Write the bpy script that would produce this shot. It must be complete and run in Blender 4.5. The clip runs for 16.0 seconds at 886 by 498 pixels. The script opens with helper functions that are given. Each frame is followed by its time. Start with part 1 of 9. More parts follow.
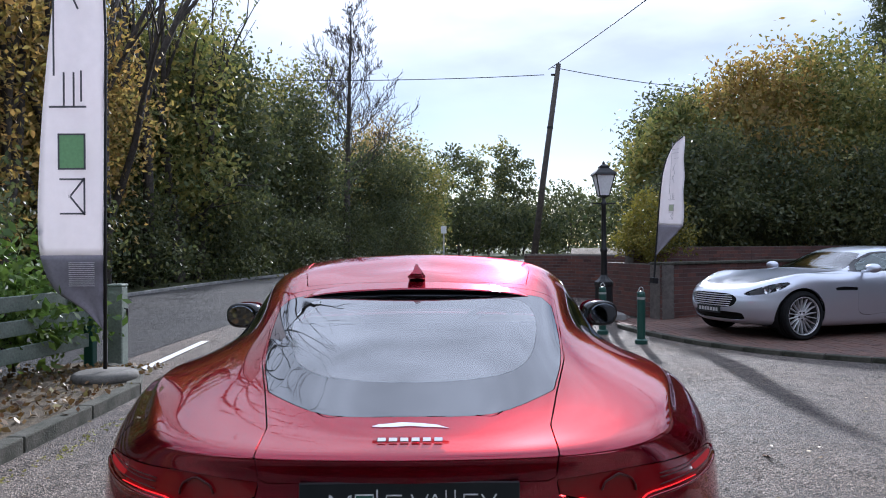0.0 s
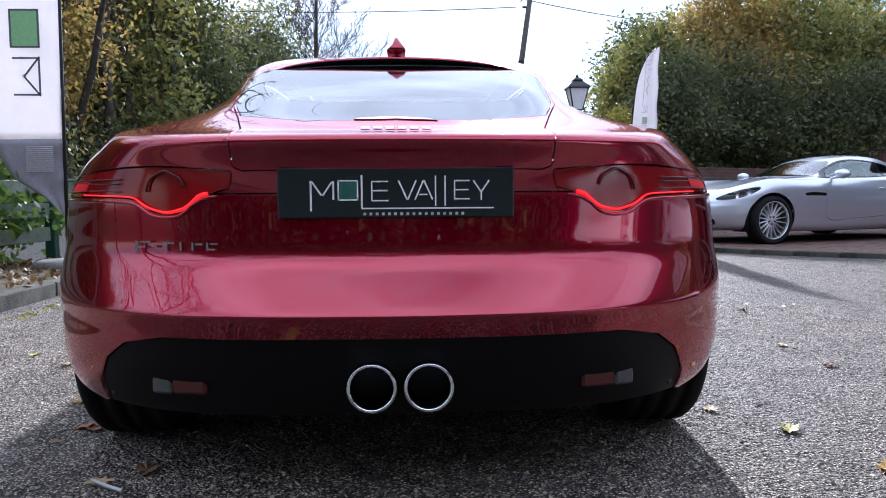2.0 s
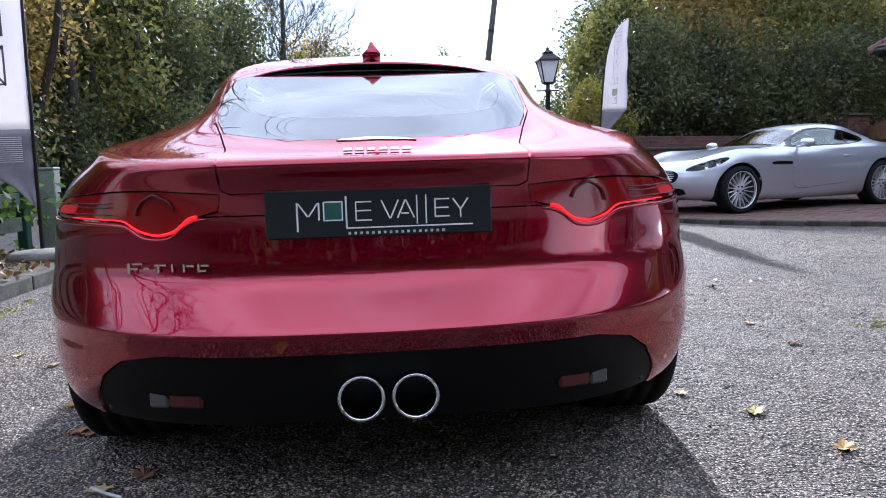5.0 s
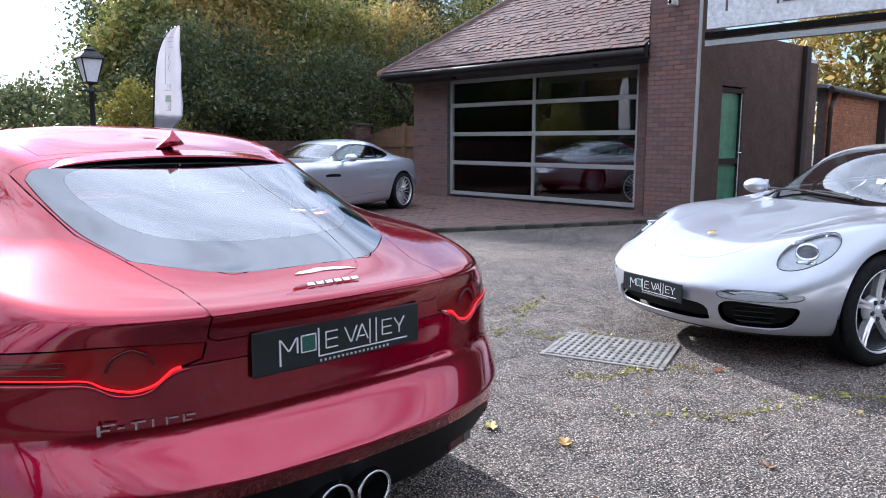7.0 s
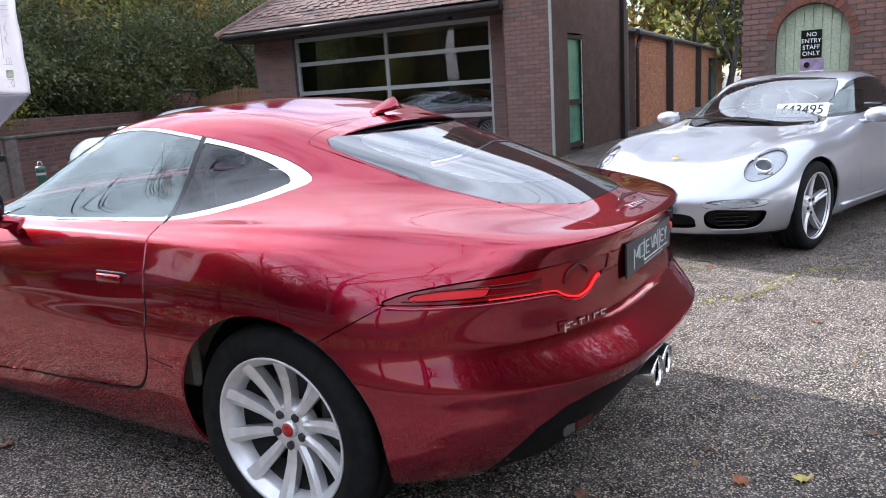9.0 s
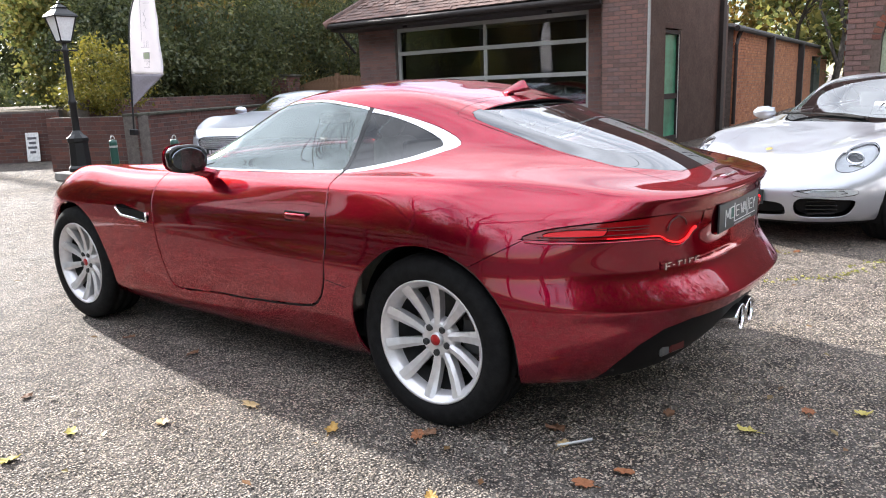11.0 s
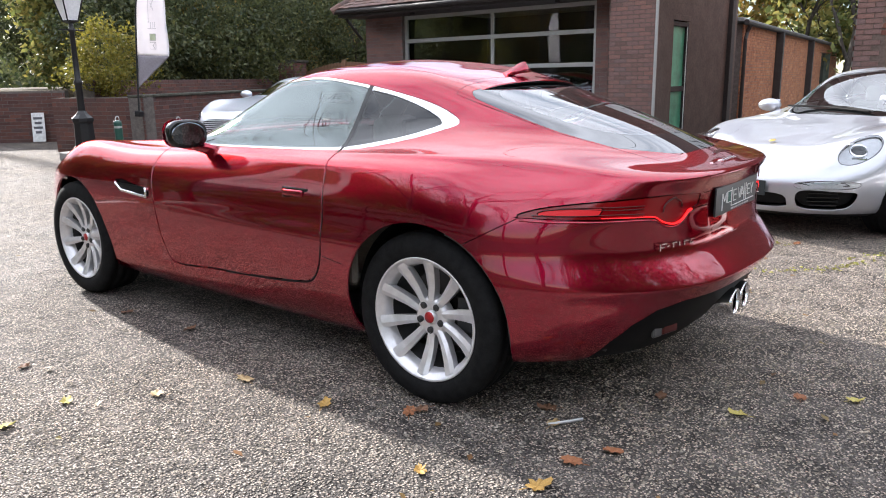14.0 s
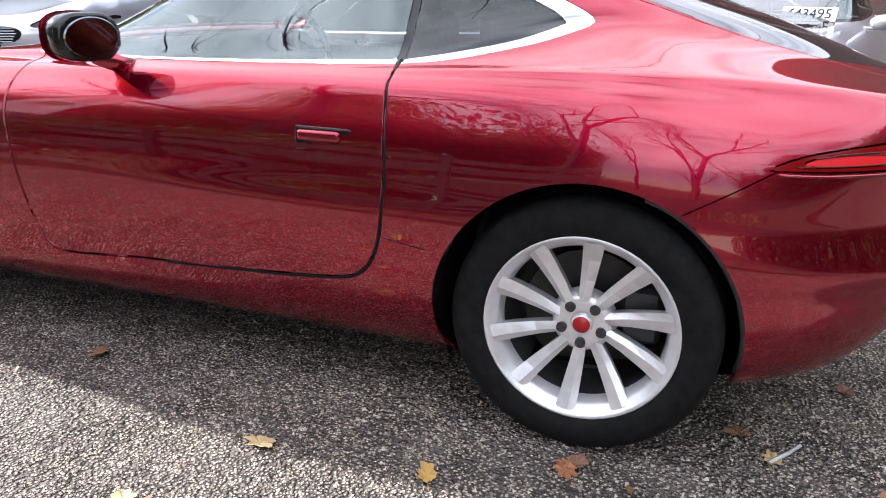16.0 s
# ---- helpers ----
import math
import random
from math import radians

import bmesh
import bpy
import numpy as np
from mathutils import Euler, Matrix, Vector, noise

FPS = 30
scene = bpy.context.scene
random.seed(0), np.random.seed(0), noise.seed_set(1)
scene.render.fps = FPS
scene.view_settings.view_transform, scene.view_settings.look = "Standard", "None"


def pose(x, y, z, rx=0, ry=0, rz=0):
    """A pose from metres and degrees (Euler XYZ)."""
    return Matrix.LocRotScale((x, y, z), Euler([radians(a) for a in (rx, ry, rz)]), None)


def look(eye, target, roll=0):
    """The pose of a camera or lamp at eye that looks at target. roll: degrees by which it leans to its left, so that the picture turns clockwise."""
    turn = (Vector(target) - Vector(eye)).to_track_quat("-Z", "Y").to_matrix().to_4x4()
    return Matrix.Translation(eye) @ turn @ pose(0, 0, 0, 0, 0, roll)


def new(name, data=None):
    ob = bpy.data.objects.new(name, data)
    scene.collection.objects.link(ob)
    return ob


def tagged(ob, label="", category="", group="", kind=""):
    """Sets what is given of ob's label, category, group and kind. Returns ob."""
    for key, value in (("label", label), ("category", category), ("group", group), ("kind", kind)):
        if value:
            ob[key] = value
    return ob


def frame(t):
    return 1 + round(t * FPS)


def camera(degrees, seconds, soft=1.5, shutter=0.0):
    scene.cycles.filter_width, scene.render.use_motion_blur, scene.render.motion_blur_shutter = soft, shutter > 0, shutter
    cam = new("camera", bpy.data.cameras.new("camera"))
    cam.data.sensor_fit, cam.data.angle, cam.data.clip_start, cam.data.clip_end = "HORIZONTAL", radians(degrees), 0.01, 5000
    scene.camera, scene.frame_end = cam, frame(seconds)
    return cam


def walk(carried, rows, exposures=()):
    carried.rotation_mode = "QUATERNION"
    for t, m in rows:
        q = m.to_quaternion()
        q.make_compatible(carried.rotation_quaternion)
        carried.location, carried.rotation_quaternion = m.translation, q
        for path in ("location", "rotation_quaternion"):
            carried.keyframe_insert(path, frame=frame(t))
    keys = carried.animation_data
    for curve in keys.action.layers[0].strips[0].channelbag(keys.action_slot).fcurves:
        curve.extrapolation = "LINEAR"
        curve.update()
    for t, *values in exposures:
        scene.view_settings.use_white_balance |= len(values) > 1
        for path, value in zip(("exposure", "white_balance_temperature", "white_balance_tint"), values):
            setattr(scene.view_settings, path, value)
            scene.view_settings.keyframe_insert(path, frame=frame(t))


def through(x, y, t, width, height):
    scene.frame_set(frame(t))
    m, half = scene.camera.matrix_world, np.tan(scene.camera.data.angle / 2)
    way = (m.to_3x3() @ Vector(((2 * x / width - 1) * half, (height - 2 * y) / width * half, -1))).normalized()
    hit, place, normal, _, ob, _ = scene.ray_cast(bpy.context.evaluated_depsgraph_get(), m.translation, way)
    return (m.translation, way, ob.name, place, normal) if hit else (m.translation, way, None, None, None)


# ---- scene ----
cam = camera(62.0, 16.0, soft=1.0)
PATH = [
    (0, (0.065, -2.518, 1.353), (0.088, -0.518, 1.341), -0.3),
    (0.5, (0.035, -2.488, 1.102), (0.067, -0.489, 1.053), -1.3),
    (1, (0.032, -2.443, 0.861), (0.111, -0.447, 0.781), -0.8),
    (1.5, (0.03, -2.427, 0.756), (0.127, -0.434, 0.627), -0.5),
    (2, (0.021, -2.42, 0.754), (0.125, -0.429, 0.605), -0.4),
    (2.5, (0.004, -2.408, 0.769), (0.106, -0.417, 0.616), -0.4),
    (3, (0.001, -2.413, 0.774), (0.093, -0.421, 0.619), -0.4),
    (5.3, (0.002, -2.501, 0.908), (0.213, -0.531, 0.635), -2.4),
    (5.5, (-0.023, -2.51, 0.995), (0.266, -0.555, 0.691), -2.4),
    (6, (-0.293, -2.525, 1.217), (0.4, -0.679, 0.879), -2.2),
    (6.5, (-0.66, -2.506, 1.24), (0.418, -0.852, 0.923), -1),
    (7, (-1.043, -2.339, 1.246), (0.303, -0.887, 0.96), 0.1),
    (7.5, (-1.436, -2.151, 1.281), (0.15, -0.968, 0.986), 0.5),
    (8, (-1.752, -1.842, 1.262), (-0.041, -0.861, 0.929), -0.3),
    (8.5, (-2.101, -1.667, 1.275), (-0.381, -0.718, 0.898), -2),
    (9, (-2.362, -1.493, 1.293), (-0.695, -0.47, 0.875), -3.7),
    (9.5, (-2.694, -1.488, 1.292), (-1.086, -0.379, 0.862), -4),
    (9.6, (-2.757, -1.507, 1.292), (-1.164, -0.375, 0.866), -3.9),
    (10, (-2.871, -1.585, 1.302), (-1.304, -0.417, 0.881), -3.3),
    (10.2, (-2.909, -1.637, 1.297), (-1.351, -0.455, 0.879), -2.9),
    (12.5, (-2.956, -1.668, 1.222), (-1.42, -0.465, 0.782), -1.7),
    (13, (-2.95, -1.676, 1.22), (-1.417, -0.467, 0.786), -1.6),
    (13.5, (-2.947, -1.685, 1.225), (-1.418, -0.471, 0.79), -1.4),
    (14, (-2.937, -1.691, 1.218), (-1.406, -0.486, 0.766), -1),
    (14.5, (-2.925, -1.64, 1.216), (-1.383, -0.465, 0.725), -0.7),
    (15, (-2.842, -1.295, 1.18), (-1.262, -0.199, 0.628), -0.3),
    (15.3, (-2.765, -0.997, 1.161), (-1.137, -0.008, 0.552), -0.3),
    (15.5, (-2.671, -0.79, 1.149), (-1.006, 0.108, 0.5), -0.2),
    (16, (-2.56, -0.248, 1.116), (-0.789, 0.4, 0.452), 0.6),
]
EXPOSURES = [(0.0, 0.75, 5500, 13), (0.5, 0.7, 5400, 13), (1.5, 1.15, 5400, 13), (3.0, 1.3, 5400, 13), (5.5, 1.3, 5400, 13), (6.0, 1.45, 5450, 13), (7.5, 1.38, 5500, 12), (9.0, 1.7, 5800, 11), (10.0, 1.88, 6250, 10), (12.5, 1.8, 6200, 10), (14.5, 1.78, 6200, 11), (15.5, 1.85, 6200, 12), (16.0, 2.05, 6200, 13)]
walk(cam, [(t, look(eye, target, roll)) for t, eye, target, roll in PATH], EXPOSURES)

# ---- sky and sun: low autumn sun ahead of the cars, thin bright cloud ----
SUN_AZ, SUN_EL = math.radians(9.0), math.radians(23.0)     # azimuth from +y towards +x
world = bpy.data.worlds.new("sky")
scene.world = world
world.use_nodes = True
wn, wl = world.node_tree.nodes, world.node_tree.links
wn.clear()
w_out = wn.new("ShaderNodeOutputWorld")
w_bg = wn.new("ShaderNodeBackground")
w_sky = wn.new("ShaderNodeTexSky")
w_sky.sky_type = 'NISHITA'
w_sky.sun_disc = False
w_sky.dust_density, w_sky.ozone_density = 0.2, 1.6
w_sky.sun_elevation, w_sky.sun_rotation = SUN_EL, SUN_AZ
w_co = wn.new("ShaderNodeTexCoord")
w_map = wn.new("ShaderNodeMapping")
w_map.inputs['Scale'].default_value = (1.0, 1.0, 3.2)
w_noise = wn.new("ShaderNodeTexNoise")
w_noise.inputs['Scale'].default_value, w_noise.inputs['Detail'].default_value = 2.1, 5.0
w_noise.inputs['Roughness'].default_value = 0.55
w_ramp = wn.new("ShaderNodeValToRGB")
w_ramp.color_ramp.elements[0].position, w_ramp.color_ramp.elements[1].position = 0.24, 0.46
w_mix = wn.new("ShaderNodeMix")
w_mix.data_type = 'RGBA'
w_dot = wn.new("ShaderNodeVectorMath")                       # thin cloud is brighter towards the sun
w_dot.operation = 'DOT_PRODUCT'
w_dot.inputs[1].default_value = (math.sin(SUN_AZ) * math.cos(SUN_EL), math.cos(SUN_AZ) * math.cos(SUN_EL), math.sin(SUN_EL))
w_glow = wn.new("ShaderNodeMapRange")
w_glow.interpolation_type = 'SMOOTHSTEP'
w_glow.inputs['From Min'].default_value, w_glow.inputs['From Max'].default_value = 0.6, 1.0
w_glow.inputs['To Min'].default_value, w_glow.inputs['To Max'].default_value = 4.8, 5.6
w_tint = wn.new("ShaderNodeVectorMath")
w_tint.operation = 'SCALE'
w_tint.inputs[0].default_value = (0.97, 1.0, 1.09)
wl.new(w_co.outputs['Generated'], w_dot.inputs[0])
wl.new(w_dot.outputs['Value'], w_glow.inputs['Value'])
w_far = wn.new("ShaderNodeMapRange")                          # clouds are dimmer and streaked towards the horizon
w_far.interpolation_type = 'SMOOTHSTEP'
w_far.inputs['From Min'].default_value, w_far.inputs['From Max'].default_value = 0.08, 0.45
w_far.inputs['To Min'].default_value, w_far.inputs['To Max'].default_value = 0.54, 1.0
w_streak = wn.new("ShaderNodeTexNoise")
w_streak.inputs['Scale'].default_value, w_streak.inputs['Detail'].default_value = 3.4, 6.0
w_band = wn.new("ShaderNodeMapRange")
w_band.inputs['From Min'].default_value, w_band.inputs['From Max'].default_value = 0.35, 0.65
w_band.inputs['To Min'].default_value, w_band.inputs['To Max'].default_value = 0.78, 1.16
w_m1, w_m2 = wn.new("ShaderNodeMath"), wn.new("ShaderNodeMath")
w_m1.operation = w_m2.operation = 'MULTIPLY'
wl.new(w_map.outputs['Vector'], w_streak.inputs['Vector'])
wl.new(w_streak.outputs['Fac'], w_band.inputs['Value'])
wl.new(w_glow.outputs['Result'], w_m1.inputs[0])
wl.new(w_band.outputs['Result'], w_m1.inputs[1])
wl.new(w_m1.outputs['Value'], w_m2.inputs[0])
wl.new(w_far.outputs['Result'], w_m2.inputs[1])
wl.new(w_m2.outputs['Value'], w_tint.inputs['Scale'])
wl.new(w_tint.outputs['Vector'], w_mix.inputs['B'])
wl.new(w_co.outputs['Generated'], w_map.inputs['Vector'])
wl.new(w_map.outputs['Vector'], w_noise.inputs['Vector'])
wl.new(w_noise.outputs['Fac'], w_ramp.inputs['Fac'])
w_sep = wn.new("ShaderNodeSeparateXYZ")                       # the cloud breaks up towards the horizon
w_low = wn.new("ShaderNodeMapRange")
w_low.interpolation_type = 'SMOOTHSTEP'
w_low.inputs['From Min'].default_value, w_low.inputs['From Max'].default_value = 0.10, 0.32
w_low.inputs['To Min'].default_value, w_low.inputs['To Max'].default_value = 0.15, 1.0
w_thin = wn.new("ShaderNodeMath")
w_thin.operation = 'MULTIPLY'
w_clear = wn.new("ShaderNodeVectorMath")
w_clear.operation = 'SCALE'
w_clear.inputs['Scale'].default_value = 0.42
wl.new(w_co.outputs['Generated'], w_sep.inputs['Vector'])
wl.new(w_sep.outputs['Z'], w_low.inputs['Value'])
wl.new(w_sep.outputs['Z'], w_far.inputs['Value'])
wl.new(w_ramp.outputs['Color'], w_thin.inputs[0])
wl.new(w_low.outputs['Result'], w_thin.inputs[1])
wl.new(w_thin.outputs['Value'], w_mix.inputs['Factor'])
wl.new(w_sky.outputs['Color'], w_clear.inputs[0])
wl.new(w_clear.outputs['Vector'], w_mix.inputs['A'])
wl.new(w_mix.outputs['Result'], w_bg.inputs['Color'])
w_bg.inputs['Strength'].default_value = 0.15
wl.new(w_bg.outputs['Background'], w_out.inputs['Surface'])

sun = new("sun", bpy.data.lights.new("sun", 'SUN'))
sun.data.energy, sun.data.angle, sun.data.color = 3.8, math.radians(1.2), (1.0, 0.93, 0.84)
sun_dir = Vector((math.sin(SUN_AZ) * math.cos(SUN_EL), math.cos(SUN_AZ) * math.cos(SUN_EL), math.sin(SUN_EL)))
sun.matrix_world = look(sun_dir * 40, (0, 0, 0))

# ---- materials ----
def material(name):
    m = bpy.data.materials.new(name)
    m.use_nodes = True
    n, l = m.node_tree.nodes, m.node_tree.links
    return m, n, l, n['Principled BSDF']


def rgba(c):
    return (c[0], c[1], c[2], 1.0)


def grain(n, l, scale, detail=4.0, rough=0.6, coord='Object', stretch=(1, 1, 1)):
    co = n.new("ShaderNodeTexCoord")
    mp = n.new("ShaderNodeMapping")
    mp.inputs['Scale'].default_value = stretch
    t = n.new("ShaderNodeTexNoise")
    t.inputs['Scale'].default_value, t.inputs['Detail'].default_value, t.inputs['Roughness'].default_value = scale, detail, rough
    l.new(co.outputs[coord], mp.inputs['Vector'])
    l.new(mp.outputs['Vector'], t.inputs['Vector'])
    return t.outputs['Fac']


def ramp(n, l, fac, stops):
    r = n.new("ShaderNodeValToRGB")
    e = r.color_ramp.elements
    while len(e) < len(stops):
        e.new(0.5)
    for k, (p, c) in zip(e, stops):
        k.position, k.color = p, rgba(c)
    l.new(fac, r.inputs['Fac'])
    return r.outputs['Color']


def mixed(n, l, a, b, fac, blend='MIX'):
    m = n.new("ShaderNodeMix")
    m.data_type, m.blend_type = 'RGBA', blend
    for key, v in (('A', a), ('B', b), ('Factor', fac)):
        if hasattr(v, 'links'):
            l.new(v, m.inputs[key])
        else:
            m.inputs[key].default_value = rgba(v) if isinstance(v, tuple) else v
    return m.outputs['Result']


def bumped(n, l, p, height, strength, distance):
    b = n.new("ShaderNodeBump")
    b.inputs['Strength'].default_value, b.inputs['Distance'].default_value = strength, distance
    l.new(height, b.inputs['Height'])
    l.new(b.outputs['Normal'], p.inputs['Normal'])


def surface(name, dark, light, scale=20.0, rough=0.7, metal=0.0, bump=0.2, dist=0.01, fine=None, coord='Object', coat=0.0):
    """Two scales of variation between two tones, with fine relief."""
    m, n, l, p = material(name)
    big = grain(n, l, scale, 5, 0.6, coord)
    small = grain(n, l, fine or scale * 9, 3, 0.6, coord)
    c = ramp(n, l, big, [(0.32, dark), (0.68, light)])
    c = mixed(n, l, c, ramp(n, l, small, [(0.3, (0.62, 0.62, 0.62)), (0.7, (1.2, 1.2, 1.2))]), 0.7, 'MULTIPLY')
    l.new(c, p.inputs['Base Color'])
    p.inputs['Roughness'].default_value, p.inputs['Metallic'].default_value = rough, metal
    p.inputs['Coat Weight'].default_value = coat
    if bump:
        bumped(n, l, p, small, bump, dist)
    return m


def plain(name, col, rough=0.5, metal=0.0, coat=0.0, vary=0.1, scale=30.0):
    m, n, l, p = material(name)
    f = grain(n, l, scale, 4)
    lo, hi = tuple(v * (1 - vary) for v in col), tuple(min(1.0, v * (1 + vary)) for v in col)
    l.new(ramp(n, l, f, [(0.3, lo), (0.7, hi)]), p.inputs['Base Color'])
    p.inputs['Roughness'].default_value, p.inputs['Metallic'].default_value, p.inputs['Coat Weight'].default_value = rough, metal, coat
    return m


def car_paint(name, deep, flake, metal=0.75, rough=0.32, tint=(1, 1, 1)):
    """Metallic base under a clear coat, with fine flake and slight orange peel."""
    m, n, l, p = material(name)
    f = grain(n, l, 900.0, 2)
    l.new(ramp(n, l, f, [(0.35, deep), (0.7, flake)]), p.inputs['Base Color'])
    p.inputs['Metallic'].default_value, p.inputs['Roughness'].default_value = metal, rough
    p.inputs['Coat Weight'].default_value, p.inputs['Coat Roughness'].default_value, p.inputs['Coat IOR'].default_value = 1.0, 0.012, 1.5 if metal < 0.8 else 1.64
    p.inputs['Specular Tint'].default_value = rgba(tint)
    peel = grain(n, l, 60.0, 2)
    b = n.new("ShaderNodeBump")
    b.inputs['Strength'].default_value, b.inputs['Distance'].default_value = 0.025, 0.002
    l.new(peel, b.inputs['Height'])
    l.new(b.outputs['Normal'], p.inputs['Coat Normal'])
    return m


def glass(name, tint, gloss=1.0, ior=1.52, rough=0.0):
    """A pane: tinted see-through with a Fresnel reflection."""
    m, n, l, p = material(name)
    out = n['Material Output']
    n.remove(p)
    tr = n.new("ShaderNodeBsdfTransparent")
    tr.inputs['Color'].default_value = rgba(tint)
    gl = n.new("ShaderNodeBsdfGlossy")
    gl.inputs['Roughness'].default_value, gl.inputs['Color'].default_value = rough, rgba(gloss if isinstance(gloss, tuple) else (gloss, gloss, gloss))
    fr = n.new("ShaderNodeFresnel")
    fr.inputs['IOR'].default_value = ior
    mx = n.new("ShaderNodeMixShader")
    l.new(fr.outputs['Fac'], mx.inputs['Fac'])
    l.new(tr.outputs['BSDF'], mx.inputs[1])
    l.new(gl.outputs['BSDF'], mx.inputs[2])
    l.new(mx.outputs['Shader'], out.inputs['Surface'])
    return m


def glow(name, col, strength):
    m, n, l, p = material(name)
    p.inputs['Base Color'].default_value = rgba(col)
    p.inputs['Emission Color'].default_value = rgba(col)
    p.inputs['Emission Strength'].default_value = strength
    return m


def brick_material(name, tones, rough=0.85):
    """Each brick its own tone, with pitted faces and pale bloom."""
    m, n, l, p = material(name)
    oi = n.new("ShaderNodeObjectInfo")
    gi = n.new("ShaderNodeNewGeometry")
    add = n.new("ShaderNodeMath")
    add.operation = 'ADD'
    l.new(oi.outputs['Random'], add.inputs[0])
    l.new(gi.outputs['Random Per Island'], add.inputs[1])
    fr = n.new("ShaderNodeMath")
    fr.operation = 'FRACT'
    l.new(add.outputs['Value'], fr.inputs[0])
    c = ramp(n, l, fr.outputs['Value'], [(i / (len(tones) - 1), t) for i, t in enumerate(tones)])
    f = grain(n, l, 45.0, 5)
    big = grain(n, l, 1.3, 4)
    c = mixed(n, l, c, ramp(n, l, f, [(0.3, (0.6, 0.6, 0.6)), (0.75, (1.25, 1.22, 1.2))]), 0.8, 'MULTIPLY')
    c = mixed(n, l, c, ramp(n, l, big, [(0.35, (0.75, 0.75, 0.78)), (0.7, (1.1, 1.1, 1.1))]), 0.7, 'MULTIPLY')
    l.new(c, p.inputs['Base Color'])
    p.inputs['Roughness'].default_value = rough
    bumped(n, l, p, f, 0.4, 0.003)
    return m


def leaf_material(name, tones, through=0.35, rough=0.55):
    """Leaves: a tone for each leaf, light passing through from behind."""
    m, n, l, p = material(name)
    gi = n.new("ShaderNodeNewGeometry")
    c = ramp(n, l, gi.outputs['Random Per Island'], [(i / (len(tones) - 1), t) for i, t in enumerate(tones)])
    big = grain(n, l, 0.35, 3)
    c = mixed(n, l, c, ramp(n, l, big, [(0.35, (0.7, 0.75, 0.75)), (0.7, (1.25, 1.15, 0.9))]), 0.8, 'MULTIPLY')
    l.new(c, p.inputs['Base Color'])
    p.inputs['Roughness'].default_value = rough
    out = n['Material Output']
    tl = n.new("ShaderNodeBsdfTranslucent")
    l.new(c, tl.inputs['Color'])
    mx = n.new("ShaderNodeMixShader")
    mx.inputs['Fac'].default_value = through
    l.new(p.outputs['BSDF'], mx.inputs[1])
    l.new(tl.outputs['BSDF'], mx.inputs[2])
    l.new(mx.outputs['Shader'], out.inputs['Surface'])
    return m


def sheer(name, col, through, rough=0.75):
    """Thin cloth that lets light through from behind."""
    m = plain(name, col, rough, vary=0.06, scale=8)
    n, l = m.node_tree.nodes, m.node_tree.links
    tl = n.new("ShaderNodeBsdfTranslucent")
    tl.inputs['Color'].default_value = rgba(col)
    mx = n.new("ShaderNodeMixShader")
    mx.inputs['Fac'].default_value = through
    l.new(n["Principled BSDF"].outputs['BSDF'], mx.inputs[1])
    l.new(tl.outputs['BSDF'], mx.inputs[2])
    l.new(mx.outputs['Shader'], n['Material Output'].inputs['Surface'])
    return m


def asphalt_material(name, dark, light, stone, chip=115.0, wet=0.0, moss=True):
    """Worn tarmac: pale chippings in dark binder, patches, damp sheen and moss."""
    m, n, l, p = material(name)
    co = n.new("ShaderNodeTexCoord")
    v = n.new("ShaderNodeTexVoronoi")
    v.inputs['Scale'].default_value = chip
    l.new(co.outputs['Object'], v.inputs['Vector'])
    v2 = n.new("ShaderNodeTexVoronoi")
    v2.inputs['Scale'].default_value = chip * 0.42
    l.new(co.outputs['Object'], v2.inputs['Vector'])
    big = grain(n, l, 0.45, 6, 0.65)
    mid = grain(n, l, 5.0, 6, 0.7)
    base = ramp(n, l, mid, [(0.3, dark), (0.72, light)])
    stones = ramp(n, l, v.outputs['Distance'], [(0.34, stone), (0.50, (0.0, 0.0, 0.0))])
    sep = n.new("ShaderNodeSeparateColor")
    l.new(v.outputs['Color'], sep.inputs['Color'])
    pick = ramp(n, l, sep.outputs['Red'], [(0.15, (0.16, 0.15, 0.15)), (0.90, (1, 0.97, 0.93))])
    c = mixed(n, l, base, mixed(n, l, stones, pick, 1.0, 'MULTIPLY'), 0.9, 'ADD')
    c = mixed(n, l, c, ramp(n, l, big, [(0.33, (0.62, 0.63, 0.66)), (0.66, (1.18, 1.15, 1.1))]), 0.85, 'MULTIPLY')
    if moss:
        ms = grain(n, l, 1.7, 8, 0.72)
        c = mixed(n, l, c, (0.10, 0.105, 0.03), ramp(n, l, ms, [(0.66, (0, 0, 0)), (0.76, (0.5, 0.5, 0.5))]))
    l.new(c, p.inputs['Base Color'])
    l.new(ramp(n, l, big, [(0.3, (0.62, 0.62, 0.62)), (0.7, (0.92, 0.92, 0.92))]), p.inputs['Roughness'])
    p.inputs['Specular IOR Level'].default_value = 0.18
    h = n.new("ShaderNodeMath")
    h.operation = 'SUBTRACT'
    l.new(mid, h.inputs[0])
    l.new(v.outputs['Distance'], h.inputs[1])
    h2 = n.new("ShaderNodeMath")
    h2.operation = 'SUBTRACT'
    l.new(h.outputs['Value'], h2.inputs[0])
    l.new(v2.outputs['Distance'], h2.inputs[1])
    bumped(n, l, p, h2.outputs['Value'], 1.0, 0.034)
    return m


